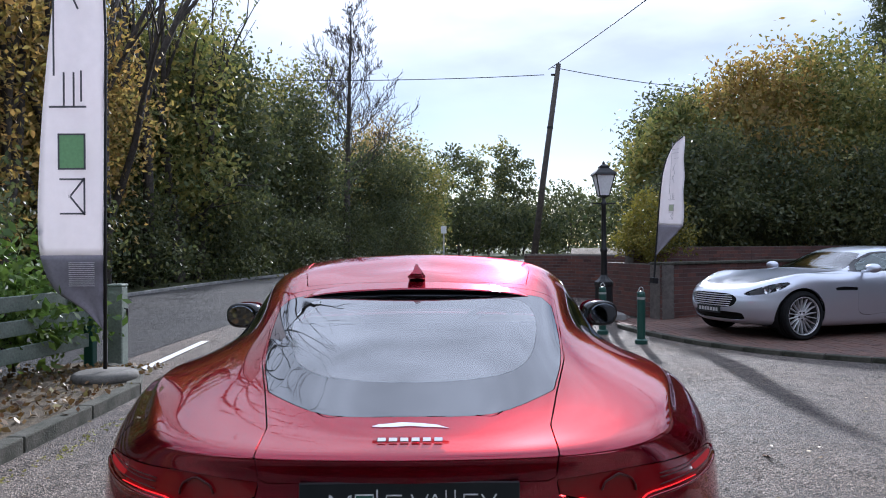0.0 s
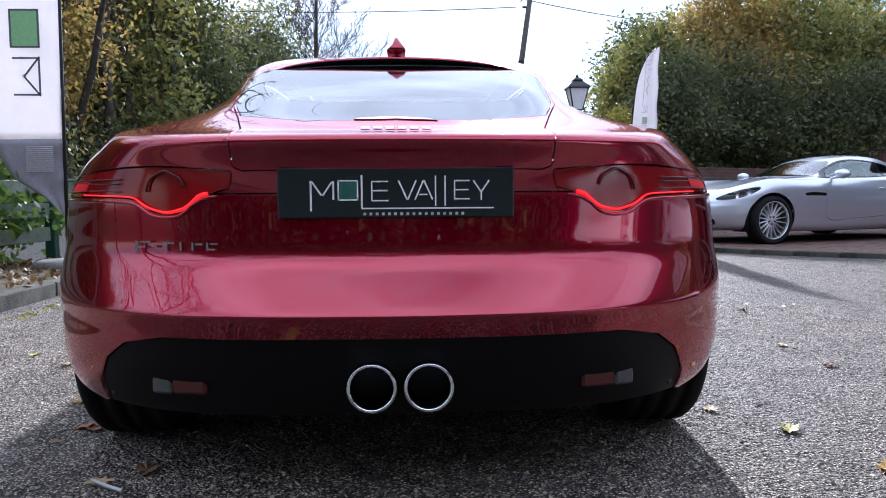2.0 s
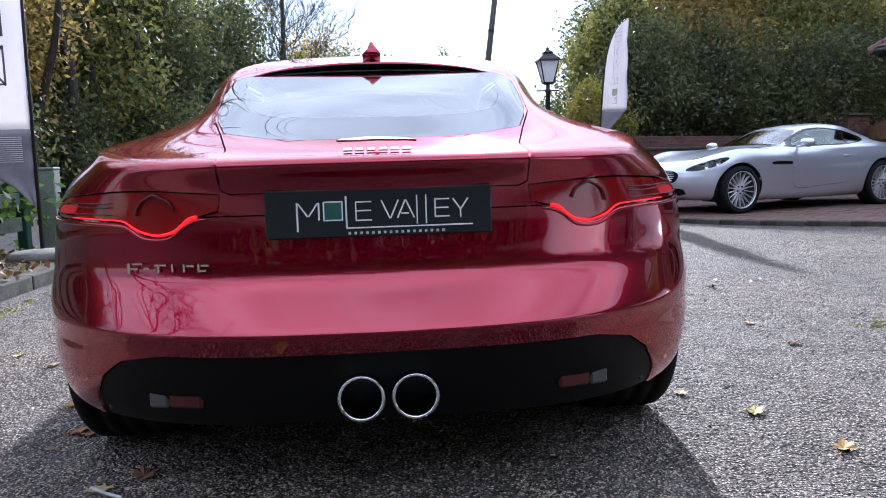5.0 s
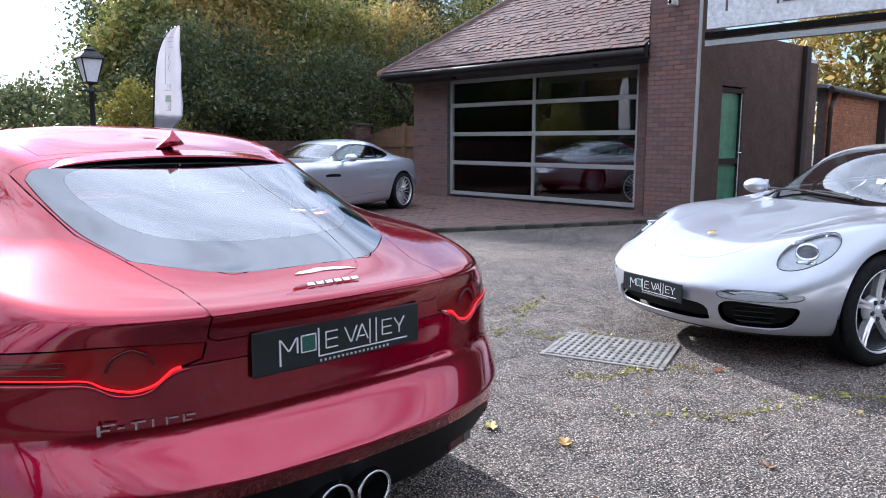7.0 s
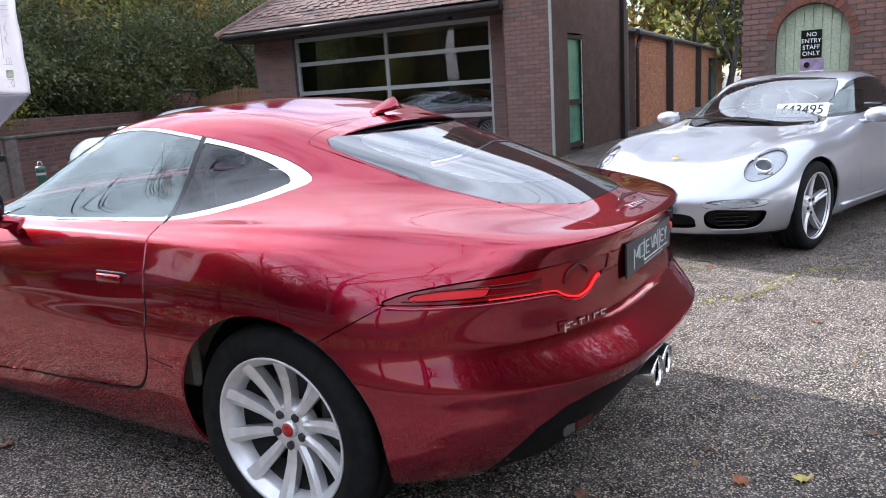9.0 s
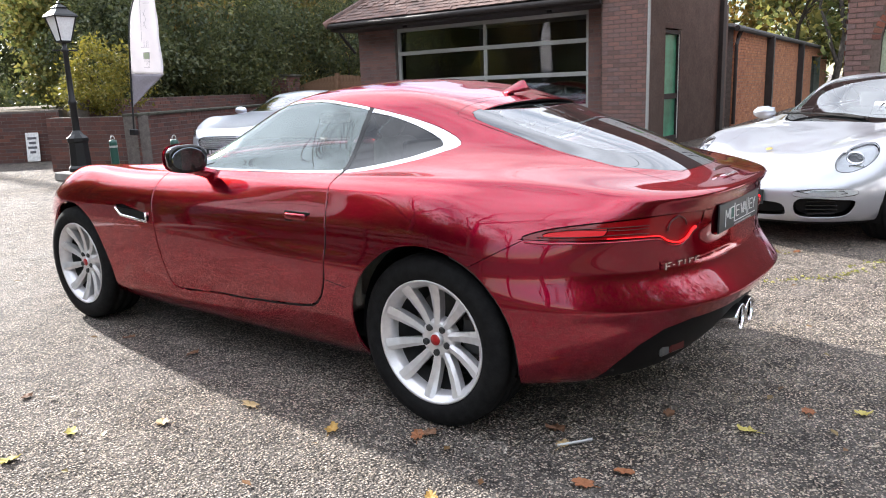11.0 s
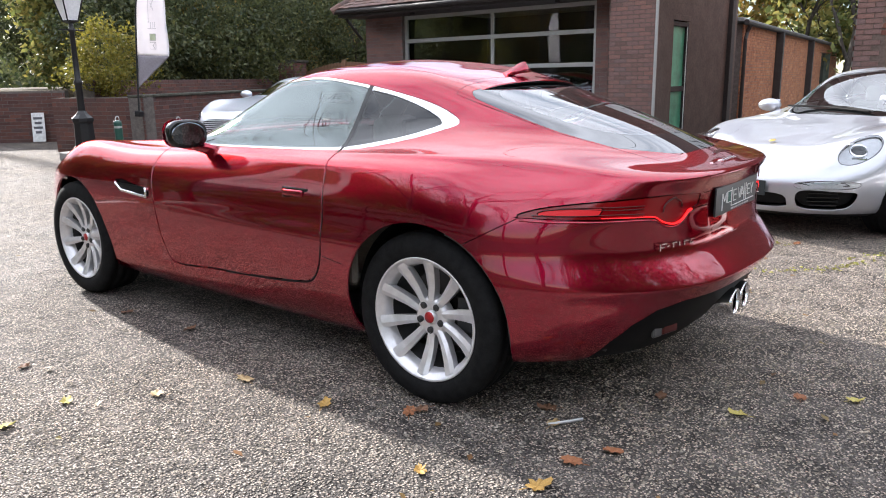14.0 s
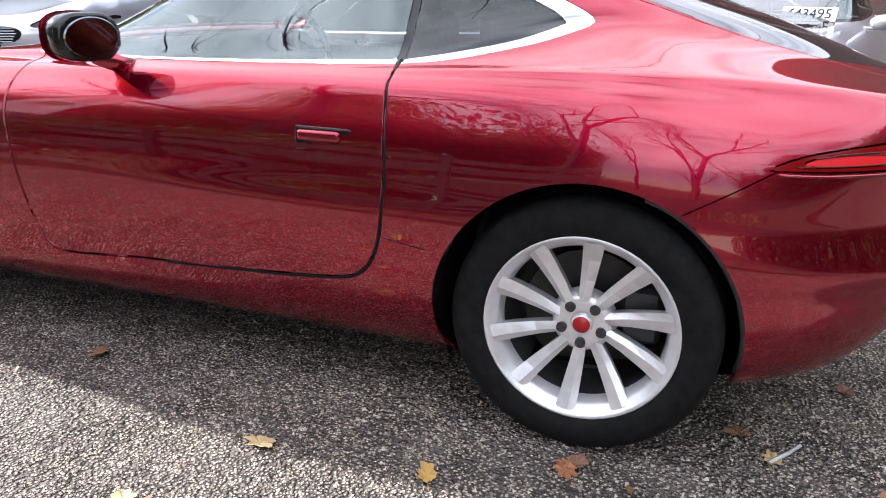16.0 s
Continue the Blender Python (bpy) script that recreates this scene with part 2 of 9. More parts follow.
M_RED = car_paint("deep_red_paint", (0.230, 0.0007, 0.017), (0.382, 0.0014, 0.030), 0.92, 0.26, (0.85, 0.14, 0.34))
M_SILVER = car_paint("silver_paint", (0.40, 0.41, 0.45), (0.51, 0.52, 0.56), 0.65, 0.34)
M_BLUESILVER = car_paint("blue_silver_paint", (0.58, 0.61, 0.70), (0.74, 0.77, 0.84), 0.7, 0.34)
M_WHITE_CAR = car_paint("white_paint", (0.78, 0.78, 0.80), (0.84, 0.84, 0.86), 0.0, 0.4)
M_DARK_CAR = car_paint("black_paint", (0.012, 0.013, 0.016), (0.02, 0.02, 0.024), 0.3, 0.3)
M_BLACK = plain("black_plastic", (0.006, 0.006, 0.0065), 0.55)
M_GLOSSBLACK = plain("gloss_black", (0.008, 0.008, 0.009), 0.12)
M_DIMMIRROR = plain("dimmed_mirror", (0.16, 0.18, 0.20), 0.03, 1.0, vary=0.02)
M_RUBBER = surface("tyre_rubber", (0.006, 0.006, 0.0065), (0.014, 0.014, 0.0145), 30, 0.8, bump=0.3, dist=0.003)
for k_ in (M_RUBBER, M_BLACK):
    k_.node_tree.nodes["Principled BSDF"].inputs["Specular IOR Level"].default_value = 0.14
M_CHROME = plain("chrome", (0.80, 0.80, 0.82), 0.07, 1.0, vary=0.03)
M_ALLOY = plain("silver_alloy", (0.70, 0.69, 0.71), 0.32, 0.5, 0.3, vary=0.08)
M_STEEL = plain("brake_steel", (0.07, 0.068, 0.066), 0.5, 1.0)
# alloy again, darkened to paint in the shade behind the spokes
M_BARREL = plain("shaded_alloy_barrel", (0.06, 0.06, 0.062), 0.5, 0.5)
M_DARKMETAL = plain("dark_metal", (0.06, 0.06, 0.062), 0.5, 0.6)
M_SIDEGLASS = glass("side_glass", (0.74, 0.90, 0.87), (0.90, 1.0, 0.98), 2.2)
M_QUARTERGLASS = glass("privacy_glass", (0.16, 0.20, 0.20), 1.0, 1.62)
M_REARGLASS = glass("rear_glass", (0.74, 0.82, 0.84), 1.0, 3.4)
M_FRIT = plain("dark_printed_glass", (0.010, 0.012, 0.014), 0.02, vary=0.05)
M_FRIT.node_tree.nodes["Principled BSDF"].inputs["IOR"].default_value = 2.6
M_SCREEN = glass("windscreen_glass", (0.76, 0.82, 0.81), 1.0, 2.6)
M_LENS = glass("clear_lens", (0.92, 0.93, 0.94), 0.9, 1.45)
M_REDLENS = plain("red_lens", (0.20, 0.0015, 0.005), 0.10, 0.0, 0.0, vary=0.05)
M_REDGLOW = glow("lit_tail_lamp", (1.0, 0.010, 0.012), 0.5)
M_REFLECT = plain("red_reflector", (0.06, 0.002, 0.003), 0.3)
M_CAPRED = plain("red_enamel", (0.35, 0.008, 0.012), 0.3)
M_GREYLENS = plain("grey_lens", (0.07, 0.07, 0.072), 0.35)
M_LITBLOCK = glow("glowing_lamp_block", (0.45, 0.003, 0.007), 0.14)
M_LEATHER = surface("pale_leather", (0.50, 0.46, 0.40), (0.62, 0.58, 0.52), 60, 0.55, bump=0.15, dist=0.002)
M_CARPET = surface("grey_carpet", (0.05, 0.05, 0.05), (0.09, 0.088, 0.085), 90, 0.9, bump=0.2, dist=0.002)
M_TRIMDARK = surface("dark_trim", (0.015, 0.015, 0.016), (0.03, 0.03, 0.032), 80, 0.7, bump=0.2, dist=0.002)
M_WHITE = plain("white_print", (0.78, 0.78, 0.78), 0.5)
M_GREENSQ = plain("green_print", (0.025, 0.105, 0.080), 0.5)
M_PLATE = plain("dark_plate", (0.010, 0.016, 0.019), 0.30)
M_TARMAC = asphalt_material("yard_tarmac", (0.040, 0.037, 0.036), (0.240, 0.214, 0.196), (0.88, 0.76, 0.66), 108.0)
M_ROAD = asphalt_material("road_tarmac", (0.075, 0.075, 0.08), (0.11, 0.11, 0.115), (0.09, 0.09, 0.09), 260.0, moss=False)
M_BRICK = brick_material("weathered_brick", [(0.150, 0.092, 0.080), (0.215, 0.122, 0.103), (0.185, 0.112, 0.101), (0.245, 0.128, 0.103), (0.175, 0.120, 0.113)])
M_BRICKDARK = brick_material("dark_garden_brick", [(0.075, 0.036, 0.031), (0.13, 0.055, 0.043), (0.10, 0.05, 0.045), (0.17, 0.066, 0.047), (0.09, 0.055, 0.053)])
M_BRICKRED = brick_material("red_brick", [(0.20, 0.062, 0.038), (0.26, 0.085, 0.048), (0.15, 0.055, 0.04), (0.23, 0.10, 0.06)])
M_PAVER = brick_material("paver", [(0.150, 0.088, 0.068), (0.185, 0.100, 0.076), (0.13, 0.080, 0.066), (0.165, 0.104, 0.084)])
M_MORTAR = surface("mortar", (0.13, 0.112, 0.102), (0.20, 0.178, 0.162), 12, 0.95, bump=0.4)
M_MORTARDARK = surface("dark_mortar", (0.10, 0.088, 0.078), (0.17, 0.15, 0.135), 12, 0.95, bump=0.4)
M_TILE = brick_material("clay_tile", [(0.15, 0.098, 0.083), (0.20, 0.115, 0.092), (0.14, 0.098, 0.088), (0.235, 0.145, 0.12)])
M_FASCIA = surface("dark_fascia", (0.02, 0.016, 0.015), (0.035, 0.028, 0.026), 6, 0.6, bump=0.15)
M_RENDER = surface("brown_brick_paint", (0.098, 0.069, 0.057), (0.140, 0.101, 0.083), 3, 0.85, bump=0.3)
M_ALU = plain("grey_aluminium", (0.42, 0.43, 0.42), 0.4, 0.35)
M_SIGN = surface("white_board", (0.72, 0.72, 0.72), (0.82, 0.82, 0.82), 2, 0.5, bump=0.05)
M_GREENDOOR = surface("pale_green_paint", (0.36, 0.42, 0.30), (0.45, 0.50, 0.37), 4, 0.6, bump=0.1)
M_GREENGLASS = plain("green_film_glass", (0.09, 0.36, 0.22), 0.35, 0.0, 0.0, vary=0.4, scale=3)
M_PANE = glass("garage_pane", (0.80, 0.82, 0.82), 1.0, 1.55)
M_WOOD = surface("fence_wood", (0.16, 0.09, 0.05), (0.26, 0.15, 0.09), 5, 0.85, bump=0.4)
M_FENCE = surface("grey_green_fence_paint", (0.13, 0.165, 0.135), (0.21, 0.245, 0.205), 5, 0.8, bump=0.3)
M_POLE = surface("weathered_pole", (0.05, 0.042, 0.036), (0.10, 0.085, 0.072), 8, 0.9, bump=0.4)
M_IRON = plain("black_iron", (0.012, 0.012, 0.013), 0.42, 0.2)
M_BOLLARD = plain("green_post_paint", (0.012, 0.06, 0.045), 0.35)
M_FROST = plain("frosted_lamp_pane", (0.75, 0.75, 0.76), 0.4)
M_MOSSY = surface("mossy_concrete", (0.025, 0.028, 0.016), (0.095, 0.09, 0.07), 7, 0.95, bump=0.6, dist=0.02)
M_CONCRETE = surface("concrete", (0.20, 0.195, 0.185), (0.34, 0.33, 0.31), 5, 0.9, bump=0.4)
M_SOIL = surface("leaf_litter_soil", (0.05, 0.038, 0.025), (0.16, 0.12, 0.07), 9, 0.95, bump=0.9, dist=0.03)
M_GRASS = surface("verge_grass", (0.045, 0.06, 0.018), (0.10, 0.11, 0.035), 6, 0.9, bump=0.8, dist=0.03)
M_BASEDISC = surface("dull_tan_base", (0.085, 0.08, 0.07), (0.17, 0.16, 0.14), 9, 0.9, bump=0.4)
M_BARK = surface("bark", (0.040, 0.033, 0.027), (0.095, 0.08, 0.066), 7, 0.95, bump=0.8, dist=0.02)
M_FLAG = sheer("white_flag_cloth", (0.83, 0.80, 0.82), 0.50)
M_FLAGGREY = plain("grey_flag_cloth", (0.24, 0.22, 0.25), 0.75)
M_PRINTGREY = plain("grey_print", (0.10, 0.10, 0.115), 0.7)
M_PRINTGREEN = plain("pale_green_print", (0.25, 0.48, 0.22), 0.7)
M_CABLE = plain("cable", (0.02, 0.02, 0.022), 0.7)
M_LEAF_GREEN = leaf_material("green_leaves", [(0.082, 0.112, 0.040), (0.18, 0.205, 0.060), (0.30, 0.285, 0.080), (0.37, 0.30, 0.092)], 0.42)
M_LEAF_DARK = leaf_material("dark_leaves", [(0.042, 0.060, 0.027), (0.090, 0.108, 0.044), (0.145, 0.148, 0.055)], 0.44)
M_LEAF_GOLD = leaf_material("autumn_leaves", [(0.21, 0.19, 0.056), (0.40, 0.295, 0.085), (0.46, 0.32, 0.10), (0.32, 0.195, 0.068), (0.26, 0.24, 0.07)], 0.55)
M_LEAF_YELLOW = leaf_material("yellow_leaves", [(0.16, 0.15, 0.025), (0.24, 0.20, 0.03), (0.12, 0.13, 0.03)], 0.45)
M_CONIFER = leaf_material("conifer_needles", [(0.018, 0.032, 0.020), (0.030, 0.048, 0.028), (0.045, 0.062, 0.034)], 0.15)
M_LEAF_BROWN = leaf_material("fallen_leaves", [(0.16, 0.075, 0.03), (0.28, 0.17, 0.06), (0.10, 0.05, 0.025), (0.30, 0.24, 0.08)], 0.1)

# ---- geometry helpers ----
def thing(name, label, category, m=None, group="", kind=""):
    """An Empty at the base of a thing; its parts are parented to it."""
    e = new(name)
    e.empty_display_size = 0.1
    tagged(e, label, category, group, kind)
    if m is not None:
        e.matrix_basis = m
    return e


def part(name, bm, mat, parent=None, label="", m=None, smooth=False):
    me = bpy.data.meshes.new(name)
    bm.to_mesh(me)
    bm.free()
    return put(name, me, mat, parent, label, m, smooth)


def put(name, me, mat, parent=None, label="", m=None, smooth=False):
    for k in (mat if isinstance(mat, (list, tuple)) else [mat]):
        me.materials.append(k)
    if smooth:
        me.polygons.foreach_set("use_smooth", [True] * len(me.polygons))
    ob = new(name, me)
    ob.parent = parent
    if m is not None:
        ob.matrix_basis = m
    if label:
        ob["label"] = label
    return ob


def mesh_of(name, verts, faces):
    me = bpy.data.meshes.new(name)
    me.from_pydata([tuple(v) for v in verts], [], [tuple(f) for f in faces])
    me.update()
    return me


def box(size, at=(0, 0, 0), bevel=0.0, segs=1, bm=None, rot=None):
    """A box of that size about a centre, added to bm or in a new bmesh."""
    b = bmesh.new()
    bmesh.ops.create_cube(b, size=1.0)
    bmesh.ops.scale(b, vec=size, verts=b.verts)
    if bevel:
        bmesh.ops.bevel(b, geom=b.edges[:], offset=bevel, segments=segs, affect='EDGES', profile=0.5)
    if rot is not None:
        bmesh.ops.transform(b, matrix=rot, verts=b.verts)
    bmesh.ops.translate(b, vec=at, verts=b.verts)
    if bm is None:
        return b
    join(bm, b)
    return bm


def join(bm, other):
    me = bpy.data.meshes.new("tmp")
    other.to_mesh(me)
    other.free()
    bm.from_mesh(me)
    bpy.data.meshes.remove(me)
    return bm


def lathe(profile, n=32, axis='Z'):
    """Turn a profile of (radius, height) round an axis; closed where the radius is 0."""
    bm = bmesh.new()
    rows = []
    for r, h in profile:
        row = []
        for i in range(1 if r < 1e-6 else n):
            a = 2 * math.pi * i / n
            row.append(bm.verts.new((r * math.cos(a), r * math.sin(a), h)))
        rows.append(row)
    for a, b in zip(rows, rows[1:]):
        for i in range(n):
            j = (i + 1) % n
            q = [a[i % len(a)], a[j % len(a)], b[j % len(b)], b[i % len(b)]]
            f = []
            for v in q:
                if v not in f:
                    f.append(v)
            if len(f) > 2:
                bm.faces.new(f)
    bmesh.ops.recalc_face_normals(bm, faces=bm.faces)
    if axis == 'X':
        bmesh.ops.transform(bm, matrix=Matrix.Rotation(math.pi / 2, 4, 'Y'), verts=bm.verts)
    elif axis == 'Y':
        bmesh.ops.transform(bm, matrix=Matrix.Rotation(-math.pi / 2, 4, 'X'), verts=bm.verts)
    return bm


def tube(points, radius, n=8, bm=None, taper=None, caps=True):
    """A tube along points."""
    bm = bm or bmesh.new()
    pts = [Vector(p) for p in points]
    rings = []
    up = Vector((0.13, 0.21, 0.97))
    for k, p in enumerate(pts):
        d = (pts[min(k + 1, len(pts) - 1)] - pts[max(k - 1, 0)]).normalized()
        s = d.cross(up)
        if s.length < 1e-3:
            s = d.cross(Vector((1, 0, 0)))
        s.normalize()
        w = s.cross(d)
        r = radius if taper is None else radius + (taper - radius) * k / (len(pts) - 1)
        rings.append([bm.verts.new(p + r * (math.cos(2 * math.pi * i / n) * s + math.sin(2 * math.pi * i / n) * w)) for i in range(n)])
    for a, b in zip(rings, rings[1:]):
        for i in range(n):
            bm.faces.new((a[i], b[i], b[(i + 1) % n], a[(i + 1) % n]))
    if caps and n > 2:
        bm.faces.new(rings[0])
        bm.faces.new(rings[-1][::-1])
    return bm


def prism(outline, depth, m=None, bevel=0.0):
    """An outline in x, y drawn out along z by depth (from 0)."""
    bm = bmesh.new()
    f = bm.faces.new([bm.verts.new((x, y, 0)) for x, y in outline])
    r = bmesh.ops.extrude_face_region(bm, geom=[f])
    bmesh.ops.translate(bm, vec=(0, 0, depth), verts=[v for v in r['geom'] if isinstance(v, bmesh.types.BMVert)])
    bmesh.ops.recalc_face_normals(bm, faces=bm.faces)
    if bevel:
        bmesh.ops.bevel(bm, geom=[e for e in bm.edges], offset=bevel, segments=1, affect='EDGES')
    if m is not None:
        bmesh.ops.transform(bm, matrix=m, verts=bm.verts)
    return bm


def smooth_line(pts, per=6, closed=False):
    """Points along a Catmull-Rom curve through pts."""
    p = np.array(pts, float)
    n = len(p)
    out = []
    for i in range(n if closed else n - 1):
        a, b, c, d = (p[(i + k) % n] if closed else p[min(max(i + k, 0), n - 1)] for k in (-1, 0, 1, 2))
        for s in range(per):
            t = s / per
            out.append(0.5 * (2 * b + (c - a) * t + (2 * a - 5 * b + 4 * c - d) * t * t + (3 * b - a - 3 * c + d) * t ** 3))
    if not closed:
        out.append(p[-1])
    return np.array(out)


def box_soup(centres, sizes, rots=None):
    """Many boxes as one list of vertices and faces; sizes are full sizes, rots optional 3x3 turns."""
    c, s = np.asarray(centres, float), np.asarray(sizes, float)
    unit = np.array([(x, y, z) for x in (-.5, .5) for y in (-.5, .5) for z in (-.5, .5)])
    v = unit[None] * s[:, None]
    if rots is not None:
        v = np.einsum('nij,nkj->nki', np.asarray(rots), v)
    v = (v + c[:, None]).reshape(-1, 3)
    q = np.array([(0, 1, 3, 2), (4, 6, 7, 5), (0, 4, 5, 1), (2, 3, 7, 6), (0, 2, 6, 4), (1, 5, 7, 3)])
    f = (q[None] + 8 * np.arange(len(c))[:, None, None]).reshape(-1, 4)
    return v, f


def quick_mesh(name, v, f, flat_faces=True):
    """A mesh from arrays of vertices and equal-sided faces."""
    me = bpy.data.meshes.new(name)
    v, f = np.asarray(v, np.float32), np.asarray(f, np.int32)
    k = f.shape[1]
    me.vertices.add(len(v))
    me.vertices.foreach_set("co", v.ravel())
    me.loops.add(f.size)
    me.loops.foreach_set("vertex_index", f.ravel())
    me.polygons.add(len(f))
    me.polygons.foreach_set("loop_start", np.arange(len(f), dtype=np.int32) * k)
    me.update(calc_edges=True)
    me.validate()
    if flat_faces:
        me.shade_flat()
    return me


def words(text, size, mat, parent, m, name="lettering", depth=0.002, align='CENTER'):
    """Raised lettering in the built-in font, as a mesh."""
    cu = bpy.data.curves.new(name, 'FONT')
    cu.body, cu.size, cu.extrude, cu.align_x, cu.align_y = text, size, depth, align, 'CENTER'
    tmp = bpy.data.objects.new("tmp_text", cu)
    me = bpy.data.meshes.new_from_object(tmp)
    me.name = name
    bpy.data.objects.remove(tmp)
    return put(name, me, mat, parent, "", m)


# ---- car bodies: rings of section lines, from sill to roof, wrapped round the car and blended by a cubic B-spline ----
def keyed(keys, y):
    k = np.array(keys, float)
    if len(k) == 1:
        return np.full_like(y, k[0, 1])
    t = np.interp(y, k[:, 0], np.arange(len(k)))
    i = np.clip(t.astype(int), 0, len(k) - 2)
    f = t - i
    a, b, c, d = k[np.maximum(i - 1, 0), 1], k[i, 1], k[i + 1, 1], k[np.minimum(i + 2, len(k) - 1), 1]
    return 0.5 * (2 * b + (c - a) * f + (2 * a - 5 * b + 4 * c - d) * f ** 2 + (3 * b - a - 3 * c + d) * f ** 3)


def ring(y0, y1, rear, front, width, height, nr=2.8, nf=2.4):
    """Half a ring, from the middle of the tail round the left to the middle of the nose. rear, front: where the rounded
    ends begin; width, height: keys of (y, metres)."""
    a = np.linspace(0, math.pi / 2, 15)
    s, c = np.sin(a) ** (2 / nr), np.cos(a) ** (2 / nr)
    ya, xa = rear - (rear - y0) * c, s
    ym = np.linspace(rear, front, 12)[1:-1]
    a = np.linspace(math.pi / 2, 0, 13)
    s, c = np.sin(a) ** (2 / nf), np.cos(a) ** (2 / nf)
    yf, xf = front + (y1 - front) * c, s
    y = np.concatenate([ya, ym, yf])
    x = np.concatenate([xa, np.ones(10), xf]) * keyed(width, y)
    return np.stack([-x, y, keyed(height, y)], 1)


def spline_basis(n, samples):
    """Clamped uniform cubic B-spline: a matrix samples x n, and that of the slope."""
    knots = np.concatenate([[0] * 3, np.arange(n - 2), [n - 3] * 3]).astype(float)
    u = np.clip(samples, 0, n - 3 - 1e-9)

    def basis(u):
        b = ((knots[None, :-1] <= u[:, None]) & (u[:, None] < knots[None, 1:])).astype(float)
        for p in range(1, 4):
            d1 = knots[p:-1] - knots[:-p - 1]
            d2 = knots[p + 1:] - knots[1:-p]
            w1 = np.where(d1 > 0, (u[:, None] - knots[None, :-p - 1]) / np.where(d1 > 0, d1, 1), 0)
            w2 = np.where(d2 > 0, (knots[None, p + 1:] - u[:, None]) / np.where(d2 > 0, d2, 1), 0)
            b = w1 * b[:, :-1] + w2 * b[:, 1:]
        return b
    e = 1e-4
    lo, hi = np.clip(u - e, 0, n - 3 - 1e-9), np.clip(u + e, 0, n - 3 - 1e-9)
    return basis(u), (basis(hi) - basis(lo)) / (hi - lo)[:, None]


def polygon_distance(p, poly):
    """Signed distance of points to a closed outline; negative inside."""
    a = np.asarray(poly, float)
    b = np.roll(a, -1, 0)
    d = b - a
    best = np.full(len(p), 1e9)
    odd = np.zeros(len(p), bool)
    for (ax, ay), (bx, by), (dx, dy) in zip(a, b, d):
        q = dx * dx + dy * dy
        if q < 1e-12:
            continue
        t = np.clip(((p[:, 0] - ax) * dx + (p[:, 1] - ay) * dy) / q, 0, 1)
        best = np.minimum(best, (p[:, 0] - ax - t * dx) ** 2 + (p[:, 1] - ay - t * dy) ** 2)
        if ay != by:
            cross = ((ay > p[:, 1]) != (by > p[:, 1])) & (p[:, 0] < dx * (p[:, 1] - ay) / dy + ax)
            odd ^= cross
    return np.where(odd, -1, 1) * np.sqrt(best)


def flat(p, plane):
    """Points as drawn in a plane: 'yz' side, 'xy' top, 'xz' end, 'turn' the angle round the tail or nose and the height."""
    if plane == 'turn':
        return np.stack([np.arctan2(-p[:, 0], -(p[:, 1] - 0.1)), p[:, 2]], 1)
    return p[:, {'yz': (1, 2), 'xy': (0, 1), 'xz': (0, 2)}[plane]]


